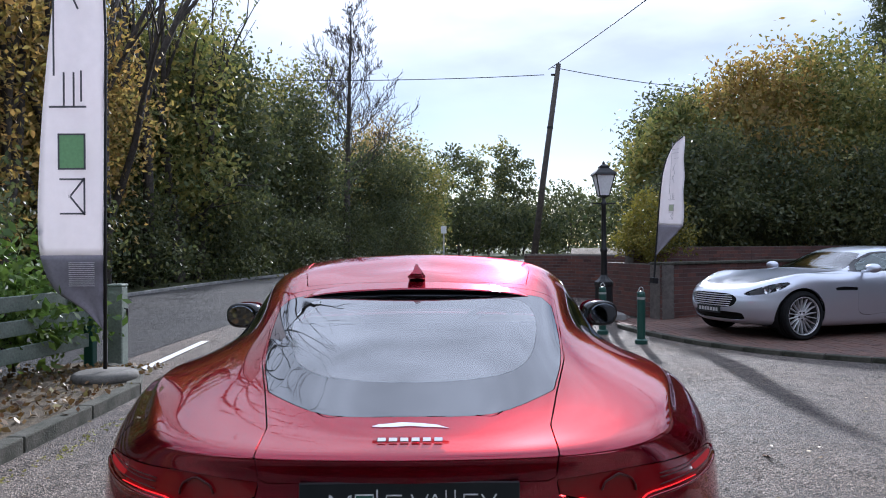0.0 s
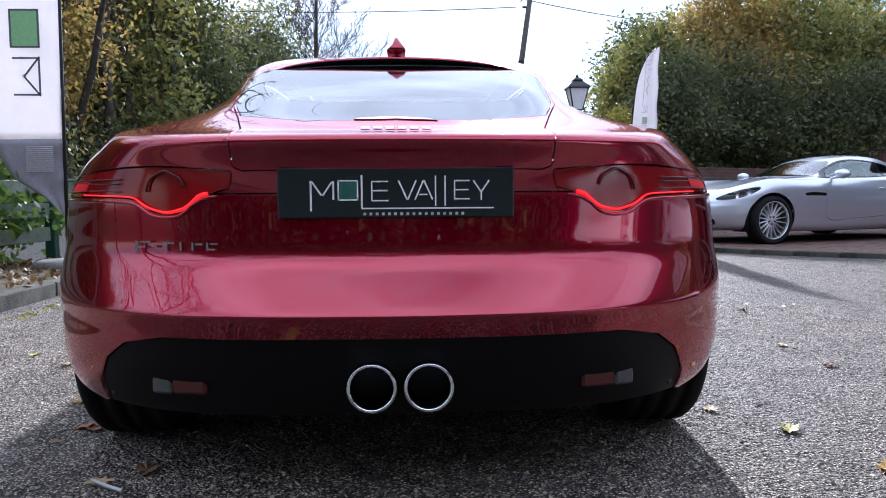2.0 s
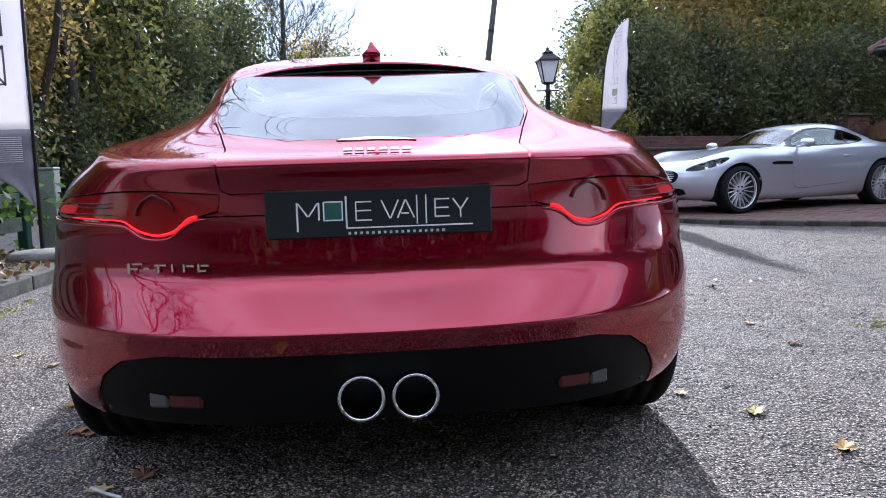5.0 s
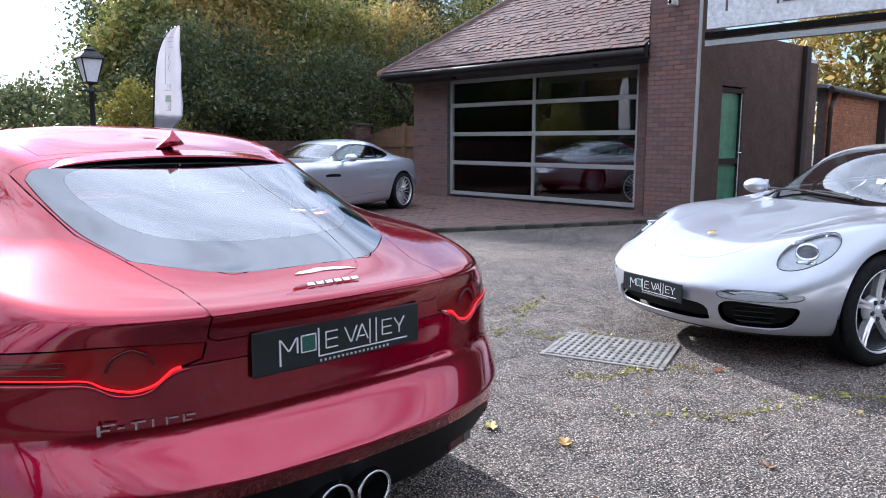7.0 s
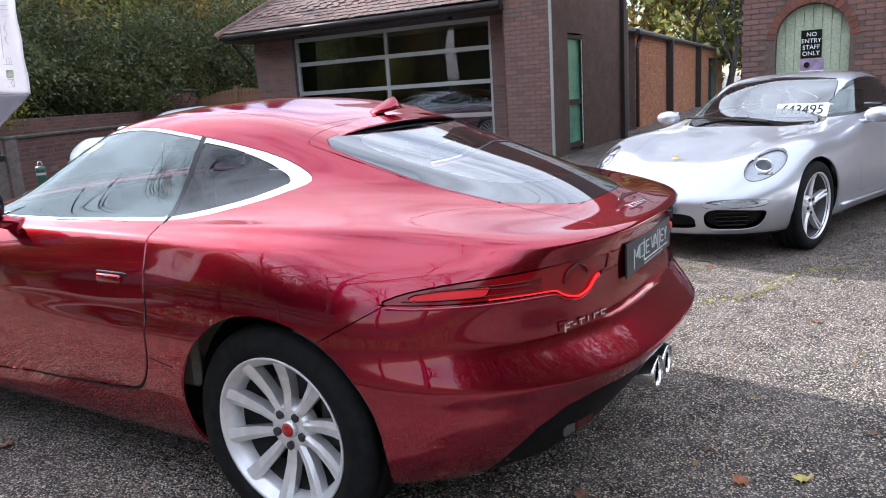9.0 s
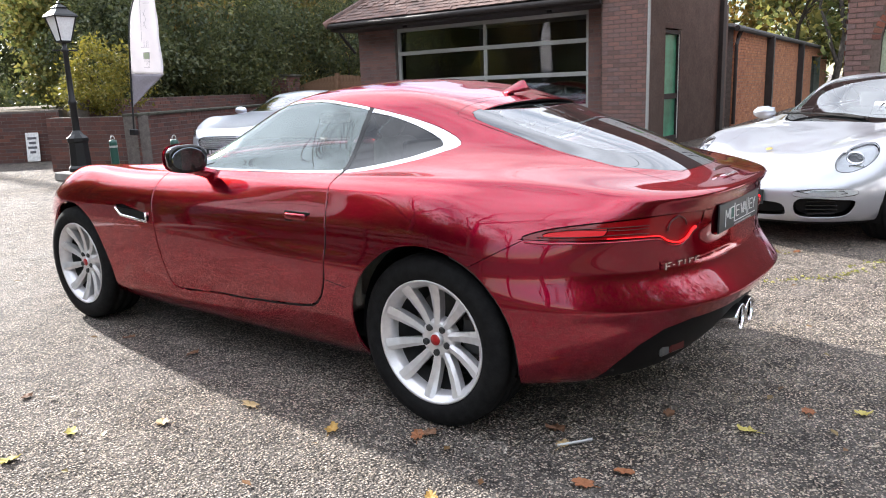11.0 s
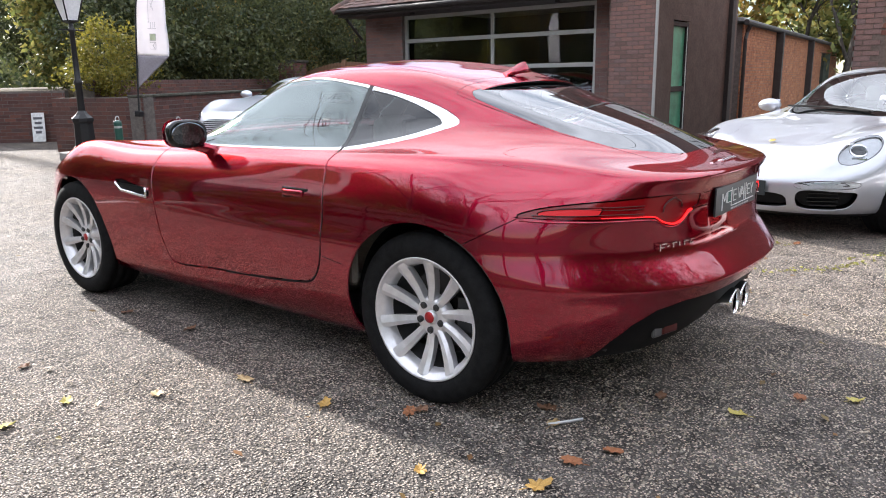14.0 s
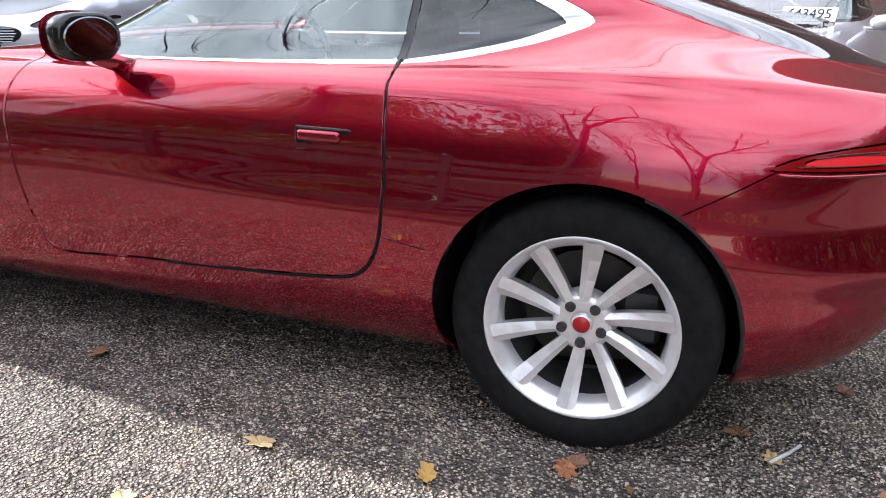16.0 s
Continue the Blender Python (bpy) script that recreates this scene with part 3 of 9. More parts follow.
class Shell:
    """The left half of a body as triangles with true normals, cut into named panels."""
    def __init__(self, rings, cols=150, rows=110):
        net = np.stack(rings)                                  # ring, column, xyz
        net[:, 0, 0] = net[:, -1, 0] = 0
        nr, nc = net.shape[:2]
        bu, du = spline_basis(nr, np.linspace(0, nr - 3, rows))
        bv, dv = spline_basis(nc, np.linspace(0, nc - 3, cols))
        p = np.einsum('ri,cj,ijk->rck', bu, bv, net)
        tu = np.einsum('ri,cj,ijk->rck', du, bv, net)
        tv = np.einsum('ri,cj,ijk->rck', bu, dv, net)
        n = np.cross(tu, tv)
        n /= np.maximum(np.linalg.norm(n, axis=2, keepdims=True), 1e-9)
        mid = p[:, :, :] - np.array([0, 0, 0.5])
        if np.mean(np.sum(n[:, :, :1] * mid[:, :, :1], 2)) < 0:
            n = -n
        n[:, 0, 0] = n[:, -1, 0] = 0
        n[-1, :, 0] = 0
        n[-1, :, 2] = np.abs(n[-1, :, 2]) + 0.2
        n /= np.maximum(np.linalg.norm(n, axis=2, keepdims=True), 1e-9)
        self.P, self.N = p.reshape(-1, 3), n.reshape(-1, 3)
        i = (np.arange(rows - 1)[:, None] * cols + np.arange(cols - 1)[None]).ravel()
        q = np.stack([i, i + 1, i + cols + 1, i + cols], 1)
        self.T = np.concatenate([q[:, [0, 1, 2]], q[:, [0, 2, 3]]])
        a, b, c = (self.P[self.T[:, k]] for k in range(3))
        area = np.linalg.norm(np.cross(b - a, c - a), axis=1)
        self.T = self.T[area > 1e-10]
        self.names = ["body"]
        self.L = np.zeros(len(self.T), int)
        a, b, c = (self.P[self.T[:, k]] for k in range(3))
        fn = np.cross(b - a, c - a)
        flip = np.sum(fn * self.N[self.T].mean(1), 1) < 0
        self.T[flip] = self.T[flip][:, ::-1]

    def cut(self, name, outline, plane, where=None, over=None):
        """Name the panel inside an outline drawn in a plane ('yz' side, 'xy' top, 'xz' end); where: points that count; over: panels that may be cut."""
        o = np.asarray(outline, float)
        q = flat(self.P, plane)
        near = np.all((q > o.min(0) - 0.06) & (q < o.max(0) + 0.06), 1)
        if where is not None:
            near &= where(self.P, self.N)
        f = np.full(len(self.P), 1.0)
        f[near] = polygon_distance(q[near], o)
        f[np.abs(f) < 4e-4] = 0.0
        allowed = near[self.T].all(1)
        if over is not None:
            allowed &= np.isin(self.L, [self.names.index(k) for k in over])
        if name not in self.names:
            self.names.append(name)
        lab = self.names.index(name)
        ft = f[self.T]
        crossing = allowed & (ft.min(1) < 0) & (ft.max(1) > 0)
        inside = allowed & (ft.max(1) <= 0) & (ft.min(1) < 0)
        self.L[inside] = lab
        P, N, T, L, made = list(self.P), list(self.N), [], [], {}

        def mid(i, j):
            key = (min(i, j), max(i, j))
            if key not in made:
                t = f[i] / (f[i] - f[j])
                P.append(P[i] + t * (P[j] - P[i]))
                nn = N[i] + t * (N[j] - N[i])
                N.append(nn / max(np.linalg.norm(nn), 1e-9))
                made[key] = len(P) - 1
            return made[key]
        for k in np.nonzero(crossing)[0]:
            tri, old = self.T[k], self.L[k]
            polys = {-1: [], 1: []}
            for a in range(3):
                i, j = tri[a], tri[(a + 1) % 3]
                if f[i] <= 0:
                    polys[-1].append(i)
                if f[i] >= 0:
                    polys[1].append(i)
                if f[i] * f[j] < 0:
                    m = mid(i, j)
                    polys[-1].append(m)
                    polys[1].append(m)
            for sign, poly in polys.items():
                for a in range(1, len(poly) - 1):
                    T.append((poly[0], poly[a], poly[a + 1]))
                    L.append(lab if sign < 0 else old)
        self.P, self.N = np.array(P), np.array(N)
        keep = ~crossing
        self.T = np.concatenate([self.T[keep], np.array(T, int).reshape(-1, 3)])
        self.L = np.concatenate([self.L[keep], np.array(L, int)])

    def panel(self, name, both=True, gap=0.002, depth=0.016, push=0.0, side=None):
        """Vertices, triangles and normals of a panel: mirrored and welded when both, drawn in by the gap, with a return edge."""
        t = self.T[self.L == self.names.index(name)]
        used, inv = np.unique(t, return_inverse=True)
        p, n, t = self.P[used].copy(), self.N[used].copy(), inv.reshape(-1, 3)
        if both:
            flip = np.array([-1, 1, 1])
            k = len(p)
            seam = np.abs(p[:, 0]) < 1e-6
            other = np.where(seam, np.arange(k), k + np.cumsum(~seam) - 1)
            p = np.concatenate([p, p[~seam] * flip])
            n = np.concatenate([n, n[~seam] * flip])
            t = np.concatenate([t, other[t][:, ::-1]])
        elif side == 'right':
            p, n, t = p * [-1, 1, 1], n * [-1, 1, 1], t[:, ::-1]
        e = np.concatenate([t[:, [0, 1]], t[:, [1, 2]], t[:, [2, 0]]])
        third = np.concatenate([t[:, 2], t[:, 0], t[:, 1]])
        key = np.sort(e, 1)
        _, idx, cnt = np.unique(key, axis=0, return_index=True, return_counts=True)
        rim = idx[cnt == 1]
        a, b, c = e[rim, 0], e[rim, 1], third[rim]
        d = p[b] - p[a]
        d /= np.maximum(np.linalg.norm(d, axis=1, keepdims=True), 1e-9)
        w = np.cross(n[a] + n[b], d)
        w /= np.maximum(np.linalg.norm(w, axis=1, keepdims=True), 1e-9)
        w *= np.sign(np.sum(w * (p[c] - p[a]), 1))[:, None]
        inward = np.zeros_like(p)
        np.add.at(inward, a, w)
        np.add.at(inward, b, w)
        ln = np.linalg.norm(inward, axis=1, keepdims=True)
        inward = np.where(ln > 1e-6, inward / np.maximum(ln, 1e-9), 0)
        p = p + gap * inward + push * n
        k = len(p)
        ra, rb = np.unique(np.concatenate([a, b])), None
        pos = {v: i for i, v in enumerate(ra)}
        top, low = p[ra], p[ra] - depth * n[ra] + 0.3 * depth * inward[ra]
        en = -inward[ra]
        ia, ib = np.array([pos[v] for v in a], int), np.array([pos[v] for v in b], int)
        r = len(ra)
        q = np.concatenate([np.stack([a, k + ia, k + ib], 1), np.stack([a, k + ib, b], 1)]) if len(rim) else np.zeros((0, 3), int)
        return np.concatenate([p, low]), np.concatenate([t, q]), np.concatenate([n, en])

    def add(self, name, mat, parent, label="", obname=None, **k):
        if name not in self.names or not np.any(self.L == self.names.index(name)):
            return None
        mine = self.L == self.names.index(name)
        if name == "body":
            for piece in self.loose_pieces(mine):
                z, seam = self.P[self.T[piece]][:, :, 2].max(), np.abs(self.P[self.T[piece]][:, :, 0]).min() < 1e-6
                nm = "roof_shell" if z > 1.1 and seam else "pillar_shell" if z > 1.0 else "body_strip"
                self.names.append(nm)
                self.L[piece] = len(self.names) - 1
                for sd in ((None,) if seam else ("left", "right")):
                    self.add_label(len(self.names) - 1, nm, mat, parent, sd, **k)
        p, t, n = self.panel(name, **k)
        me = quick_mesh(obname or name, p, t, False)
        me.polygons.foreach_set("use_smooth", [True] * len(me.polygons))
        if len(me.vertices) == len(n):
            me.normals_split_custom_set_from_vertices([tuple(v) for v in n])
        return put(obname or name, me, mat, parent, label)

    def loose_pieces(self, mine):
        """The pieces of a panel that do not hang together with its lowest triangle; crumbs are left out."""
        ids = np.nonzero(mine)[0]
        t = self.T[ids]
        mark = np.arange(len(self.P))
        while True:
            low = mark[t].min(1)
            new_ = mark.copy()
            for k in range(3):
                np.minimum.at(new_, t[:, k], low)
            new_ = new_[new_]
            if np.array_equal(new_, mark):
                break
            mark = new_
        owner = mark[t[:, 0]]
        base = owner[np.argmin(self.P[t].mean(1)[:, 2])]
        out = []
        for o in np.unique(owner):
            piece = ids[owner == o]
            if o != base:
                if len(piece) < 12:
                    self.L[piece] = -1
                else:
                    out.append(piece)
        return out

    def add_label(self, lab, nm, mat, parent, side, **k):
        keep = self.names[:]
        self.names = ["-"] * lab + [nm] + keep[lab + 1:]
        self.add(nm, mat, parent, both=side is None, side=side, **k)
        self.names = keep

    def drop(self, name):
        if name in self.names:
            keep = self.L != self.names.index(name)
            self.T, self.L = self.T[keep], self.L[keep]

    def at(self, y, z=None, x=None, up=False):
        """The point of the left side nearest to (y, z), or of the top nearest to (x, y), with its normal."""
        if up:
            sel = self.N[:, 2] > 0.3
            d = (self.P[:, 0] - x) ** 2 + (self.P[:, 1] - y) ** 2
        elif x is not None:
            sel = self.N[:, 1] < -0.2 if y < 0 else self.N[:, 1] > 0.2
            d = (self.P[:, 0] - x) ** 2 + (self.P[:, 2] - z) ** 2
        else:
            sel = self.N[:, 0] < -0.2
            d = (self.P[:, 1] - y) ** 2 + (self.P[:, 2] - z) ** 2
        i = np.argmin(np.where(sel, d, 1e9))
        return Vector(self.P[i]), Vector(self.N[i])

    def strip(self, line, plane, radius, parent, mat, name, label="", lift=0.0, both=True, where=None):
        """A moulding laid along a line drawn in a plane and dropped on the body."""
        q = flat(self.P, plane)
        ok = np.ones(len(q), bool) if where is None else where(self.P, self.N)
        pts = []
        for c in line:
            d = ((q - c) ** 2).sum(1) + np.where(ok, 0, 1e6)
            i = np.argsort(d)[:4]
            w = 1 / (d[i] + 1e-7)
            pt = (self.P[i] * w[:, None]).sum(0) / w.sum()
            nn = (self.N[i] * w[:, None]).sum(0) / w.sum()
            pts.append(pt + lift * nn)
        pts = np.array(pts)
        for _ in range(2):
            pts[1:-1] = 0.25 * pts[:-2] + 0.5 * pts[1:-1] + 0.25 * pts[2:]
        part(name, tube(pts, radius, 6), mat, parent, label, smooth=True)
        if both:
            part(name, tube(pts * [-1, 1, 1], radius, 6), mat, parent, label, smooth=True)


def circle(y, z, r, n=48, squash=1.0):
    return [(y + r * math.cos(2 * math.pi * i / n), z + squash * r * math.sin(2 * math.pi * i / n)) for i in range(n)]




def underside(rings, mat, parent, z=0.20):
    """Floor pan closing the body from below."""
    r = rings[0] * [0.97, 0.985, 1.0]
    bm = bmesh.new()
    a = [bm.verts.new((p[0], p[1], p[2] + 0.01)) for p in r]
    b = [bm.verts.new((-p[0], p[1], p[2] + 0.01)) for p in r]
    for i in range(len(r) - 1):
        q = []
        for v in (a[i], a[i + 1], b[i + 1], b[i]):
            if all((v.co - u.co).length > 1e-5 for u in q):
                q.append(v)
        if len(q) > 2:
            bm.faces.new(q)
    return part("floor_pan", bm, mat, parent)


def well(y, z, r, x0, x1, mat, parent):
    """The dark liner of a wheel arch: a half drum with its inner wall."""
    bm = bmesh.new()
    n = 20
    rings = []
    for x in (x0, x1):
        rings.append([bm.verts.new((x, y + r * math.cos(math.radians(-24 + 214 * i / n)), z + r * math.sin(math.radians(-24 + 214 * i / n)))) for i in range(n + 1)])
    for i in range(n):
        bm.faces.new((rings[0][i], rings[0][i + 1], rings[1][i + 1], rings[1][i]))
    bm.faces.new(rings[1])
    part("wheel_arch_liner", bm, mat, parent)


def wheel(parent, at, radius, rim, width, spokes, style, side, steer=0.0):
    """A road wheel: tyre > tread grooves in its profile; rim with spokes, cap and bolts; brake disc behind. Axis along x, outer face to side."""
    hw = width / 2
    w = new("wheel")
    w.parent = parent
    w.matrix_basis = Matrix.Translation(at) @ Matrix.Rotation(math.radians(steer), 4, 'Z') @ (Matrix.Identity(4) if side > 0 else Matrix.Rotation(math.pi, 4, 'Z'))
    prof = [(rim - 0.012, -hw * 0.82), (rim + 0.006, -hw * 0.93), (rim + 0.035, -hw), (radius - 0.045, -hw * 1.0), (radius - 0.016, -hw * 0.93), (radius - 0.003, -hw * 0.80)]
    for g in (-0.45, 0.0, 0.45):
        prof += [(radius, (g - 0.10) * hw), (radius - 0.007, (g - 0.085) * hw), (radius - 0.007, (g + 0.085) * hw), (radius, (g + 0.10) * hw)]
    prof += [(radius - 0.003, hw * 0.80), (radius - 0.016, hw * 0.93), (radius - 0.045, hw), (rim + 0.035, hw), (rim + 0.02, hw * 0.985), (rim + 0.006, hw * 0.93), (rim - 0.012, hw * 0.82)]
    part("tyre", lathe(prof, 56, 'X'), M_RUBBER, w, smooth=True)
    rimprof = [(rim - 0.012, -hw * 0.8), (rim - 0.02, -hw * 0.4), (rim - 0.022, hw * 0.45), (rim - 0.008, hw * 0.70), (rim + 0.003, hw * 0.90), (rim + 0.004, hw * 0.95), (rim, hw * 0.955), (rim - 0.006, hw * 0.90), (rim - 0.011, hw * 0.72), (rim - 0.032, hw * 0.3), (rim - 0.03, -hw * 0.8)]
    r = part("rim", lathe(rimprof[3:7] + [(rim - 0.006, hw * 0.92), (rim - 0.010, hw * 0.86), (rim - 0.021, hw * 0.80), (rim - 0.028, hw * 0.70), (rim - 0.033, hw * 0.45)] if style == 'blade' else rimprof[3:-2], 56, 'X'), M_ALLOY, w, smooth=True)
    # barrel takes the darkened alloy for the shade inside the wheel
    part("rim_barrel", lathe(rimprof[-3:] + [(rim - 0.045, -hw * 0.8), (0.05, -hw * 0.75)], 40, 'X'), M_BARREL, w, "inner barrel, alloy with its shade painted in", smooth=True)
    face = hw * 0.62
    hub = 0.074
    bm = lathe([(0.0, face - 0.012), (0.03, face - 0.012), (hub * 0.8, face - 0.004), (hub, face - 0.012), (hub * 1.12, face - 0.05)], 40, 'X')
    part("hub", bm, M_ALLOY, w, smooth=True)

    def spoke(a, r0, r1, w0, w1, skew, dish):
        b = bmesh.new()
        rows = []
        for t in (0.0, 0.35, 0.7, 1.0):
            rr, ww = r0 + (r1 - r0) * t, w0 + (w1 - w0) * t
            s = skew * t
            x = face - 0.012 + dish * (t * t) * 0.9
            rows.append([b.verts.new(q) for q in ((x, s - ww / 2, rr), (x + 0.010 * (1 - 0.3 * t), s - ww * 0.12, rr), (x + 0.004, s + ww / 2, rr), (x - 0.035, s + ww * 0.35, rr), (x - 0.035, s - ww * 0.35, rr))])
        for p, q in zip(rows, rows[1:]):
            for i in range(5):
                j = (i + 1) % 5
                b.faces.new((p[i], p[j], q[j], q[i]))
        b.faces.new(rows[0][::-1])
        b.faces.new(rows[-1])
        bmesh.ops.recalc_face_normals(b, faces=b.faces)
        bmesh.ops.transform(b, matrix=Matrix.Rotation(a, 4, 'X'), verts=b.verts)
        return b
    me = None
    step = 2 * math.pi / spokes
    for i in range(spokes):
        if style == 'blade':
            b = spoke(0, hub * 0.8, rim - 0.012, 0.029, 0.052, 0.020, 0.044)
            ob = part("spoke", b, M_ALLOY, w) if me is None else put_copy(me, "spoke", w)
            me = ob.data
            ob.matrix_basis = Matrix.Rotation(i * step, 4, 'X')
        elif style == 'thin':
            b = spoke(0, hub * 0.9, rim - 0.018, 0.016, 0.013, 0.0, 0.016)
            ob = part("spoke", b, M_ALLOY, w) if me is None else put_copy(me, "spoke", w)
            me = ob.data
            ob.matrix_basis = Matrix.Rotation(i * step, 4, 'X')
        else:
            if me is None:
                b = spoke(-0.15, hub * 0.8, rim - 0.006, 0.026, 0.020, -0.018, 0.032)
                join(b, spoke(0.15, hub * 0.8, rim - 0.006, 0.026, 0.020, 0.018, 0.032))
                ob = part("spoke", b, M_ALLOY, w)
                me = ob.data
            else:
                ob = put_copy(me, "spoke", w)
            ob.matrix_basis = Matrix.Rotation(i * step, 4, 'X')
    part("centre_cap", lathe([(0, face + 0.004), (0.021, face + 0.003), (0.026, face - 0.002), (0.028, face - 0.010)], 24, 'X'), M_ALLOY, w, smooth=True)
    if style == 'blade':
        part("cap_badge", lathe([(0, face + 0.0065), (0.020, face + 0.006), (0.022, face + 0.002)], 20, 'X'), M_CAPRED, w, "red badge disc", smooth=True)
    me = None
    for i in range(5):
        if me is None:
            bm = lathe([(0, face + 0.004), (0.009, face + 0.004), (0.011, face + 0.0), (0.011, face - 0.02)], 8, 'X')
            join(bm, lathe([(0.0105, face + 0.0005), (0.0135, face + 0.0005), (0.0135, face - 0.02)], 12, 'X'))
            bmesh.ops.translate(bm, vec=(0, 0, 0.052), verts=bm.verts)
            ob = part("wheel_bolt", bm, M_DARKMETAL, w)
            me = ob.data
        else:
            ob = put_copy(me, "wheel_bolt", w)
        ob.matrix_basis = Matrix.Rotation(2 * math.pi * (i + 0.5) / 5, 4, 'X')
    part("brake_disc", lathe([(0.06, -0.01), (0.165, -0.01), (0.168, -0.014), (0.168, -0.03), (0.06, -0.03)], 40, 'X'), M_STEEL, w)
    part("brake_caliper", box((0.07, 0.10, 0.15), (-0.005, 0.135, 0.02), 0.012), M_DARKMETAL, w)
    return w


def put_copy(me, name, parent):
    ob = new(name, me)
    ob.parent = parent
    return ob


def seat(parent, x, y, mat, z=0.28, turn=0.0):
    """A bucket seat with cushion, backrest and headrest."""
    part("seat_cushion", box((0.48, 0.50, 0.14), (x, y, z + 0.07), 0.05, 3), mat, parent, smooth=True)
    part("seat_backrest", box((0.48, 0.13, 0.56), (x, y - 0.30, z + 0.38), 0.055, 3, rot=None), mat, parent, smooth=True)
    part("headrest", box((0.26, 0.10, 0.17), (x, y - 0.36, z + 0.73), 0.045, 3), mat, parent, smooth=True)


def steering(parent, x, y, z, mat):
    bm = bmesh.new()
    pts = [(x + 0.18 * math.cos(a), y + 0.05 * math.sin(a), z + 0.17 * math.sin(a)) for a in np.linspace(0, 2 * math.pi, 33)]
    tube(pts, 0.014, 8, bm)
    box((0.30, 0.03, 0.04), (x, y + 0.01, z), 0.01, bm=bm)
    part("steering_wheel", bm, mat, parent, smooth=True)


def bar_mark(parent, m, bars, mat, name, slant=0.0):
    """Small raised bars (x, z, width, height) standing for a mark, on a face that looks along -y in m."""
    for x, z, w, h in bars:
        part(name, box((w, 0.003, h), (x + slant * z, 0, z)), mat, parent, m=m)


def dealer_plate(parent, m, w=0.52, h=0.111):
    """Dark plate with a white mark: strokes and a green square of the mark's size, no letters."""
    p = part("plate", box((w, 0.008, h), (0, 0, 0), 0.003), M_PLATE, parent, "dark dealer plate with a white mark", m)
    k = w / 0.52
    bm = bmesh.new()
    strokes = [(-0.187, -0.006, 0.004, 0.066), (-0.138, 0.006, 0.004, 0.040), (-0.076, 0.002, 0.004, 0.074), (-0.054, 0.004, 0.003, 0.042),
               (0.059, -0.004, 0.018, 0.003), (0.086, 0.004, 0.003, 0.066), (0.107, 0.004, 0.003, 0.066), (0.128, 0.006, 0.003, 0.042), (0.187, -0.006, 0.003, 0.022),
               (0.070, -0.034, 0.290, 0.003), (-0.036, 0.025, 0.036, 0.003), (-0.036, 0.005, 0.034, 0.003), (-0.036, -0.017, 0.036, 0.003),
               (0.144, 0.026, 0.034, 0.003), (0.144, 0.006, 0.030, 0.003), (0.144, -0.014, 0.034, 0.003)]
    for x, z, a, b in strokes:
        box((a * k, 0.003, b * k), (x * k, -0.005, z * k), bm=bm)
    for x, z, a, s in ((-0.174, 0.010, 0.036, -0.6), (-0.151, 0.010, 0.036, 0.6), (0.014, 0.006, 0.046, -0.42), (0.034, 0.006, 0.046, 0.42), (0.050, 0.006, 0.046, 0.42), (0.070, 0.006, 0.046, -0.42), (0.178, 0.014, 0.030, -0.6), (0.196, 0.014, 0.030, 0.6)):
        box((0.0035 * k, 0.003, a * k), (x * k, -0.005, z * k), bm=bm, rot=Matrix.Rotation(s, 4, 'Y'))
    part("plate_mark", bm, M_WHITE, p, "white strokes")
    bm = bmesh.new()
    box((0.042 * k, 0.003, 0.042 * k), (-0.106 * k, -0.005, 0.006 * k), bm=bm)
    sq = part("plate_square", bm, M_GREENSQ, p, "green square")
    bm = bmesh.new()
    for dx, dz, a, b in ((0, 0.021, 0.045, 0.003), (0, -0.021, 0.045, 0.003), (0.021, 0, 0.003, 0.045), (-0.021, 0, 0.003, 0.045)):
        box((a * k, 0.0035, b * k), ((-0.106 + dx) * k, -0.005, (0.006 + dz) * k), bm=bm)
    part("square_edge", bm, M_WHITE, sq, "white outline")
    bm = bmesh.new()
    for i in range(17):
        box((0.006 * k, 0.002, 0.006 * k), ((-0.07 + i * 0.0135) * k, -0.005, -0.046 * k), bm=bm)
    part("plate_small_print", bm, M_ALLOY, p, "row of small pale bars")
    return p


# ---- ground, road, kerbs ----
def sheet(name, outline, z, mat, label, category="ground", thick=0.0):
    """A flat piece of the setting; with thickness it is a raised slab."""
    bm = bmesh.new()
    f = bm.faces.new([bm.verts.new((x, y, z)) for x, y in outline])
    if thick:
        r = bmesh.ops.extrude_face_region(bm, geom=[f])
        bmesh.ops.translate(bm, vec=(0, 0, -thick), verts=[v for v in r['geom'] if isinstance(v, bmesh.types.BMVert)])
    bmesh.ops.recalc_face_normals(bm, faces=bm.faces)
    if not thick and bm.faces[:][0].normal.z < 0:
        bmesh.ops.reverse_faces(bm, faces=bm.faces)
    return tagged(part(name, bm, mat), label, category, kind="structure")


def band(line, half):
    """The outline of a strip of that half width along a line in plan."""
    p = np.array(line, float)
    d = np.gradient(p, axis=0)
    d /= np.linalg.norm(d, axis=1, keepdims=True)
    n = np.stack([-d[:, 1], d[:, 0]], 1) * half
    return (p + n).tolist() + (p - n)[::-1].tolist()


bm = bmesh.new()
bmesh.ops.create_grid(bm, x_segments=4, y_segments=4, size=700)
tagged(part("ground", bm, M_TARMAC), "grey worn tarmac yard with pale chippings and moss", "ground", kind="structure")
ROAD = smooth_line([(-7.0, -40), (-6.6, -15), (-6.3, 2), (-5.9, 12), (-5.2, 22), (-3.2, 34), (1.5, 48), (9, 62), (22, 82), (45, 105)], 8)
sheet("road", band(ROAD, 2.55), 0.006, M_ROAD, "pale grey tarmac road past the yard", "road")


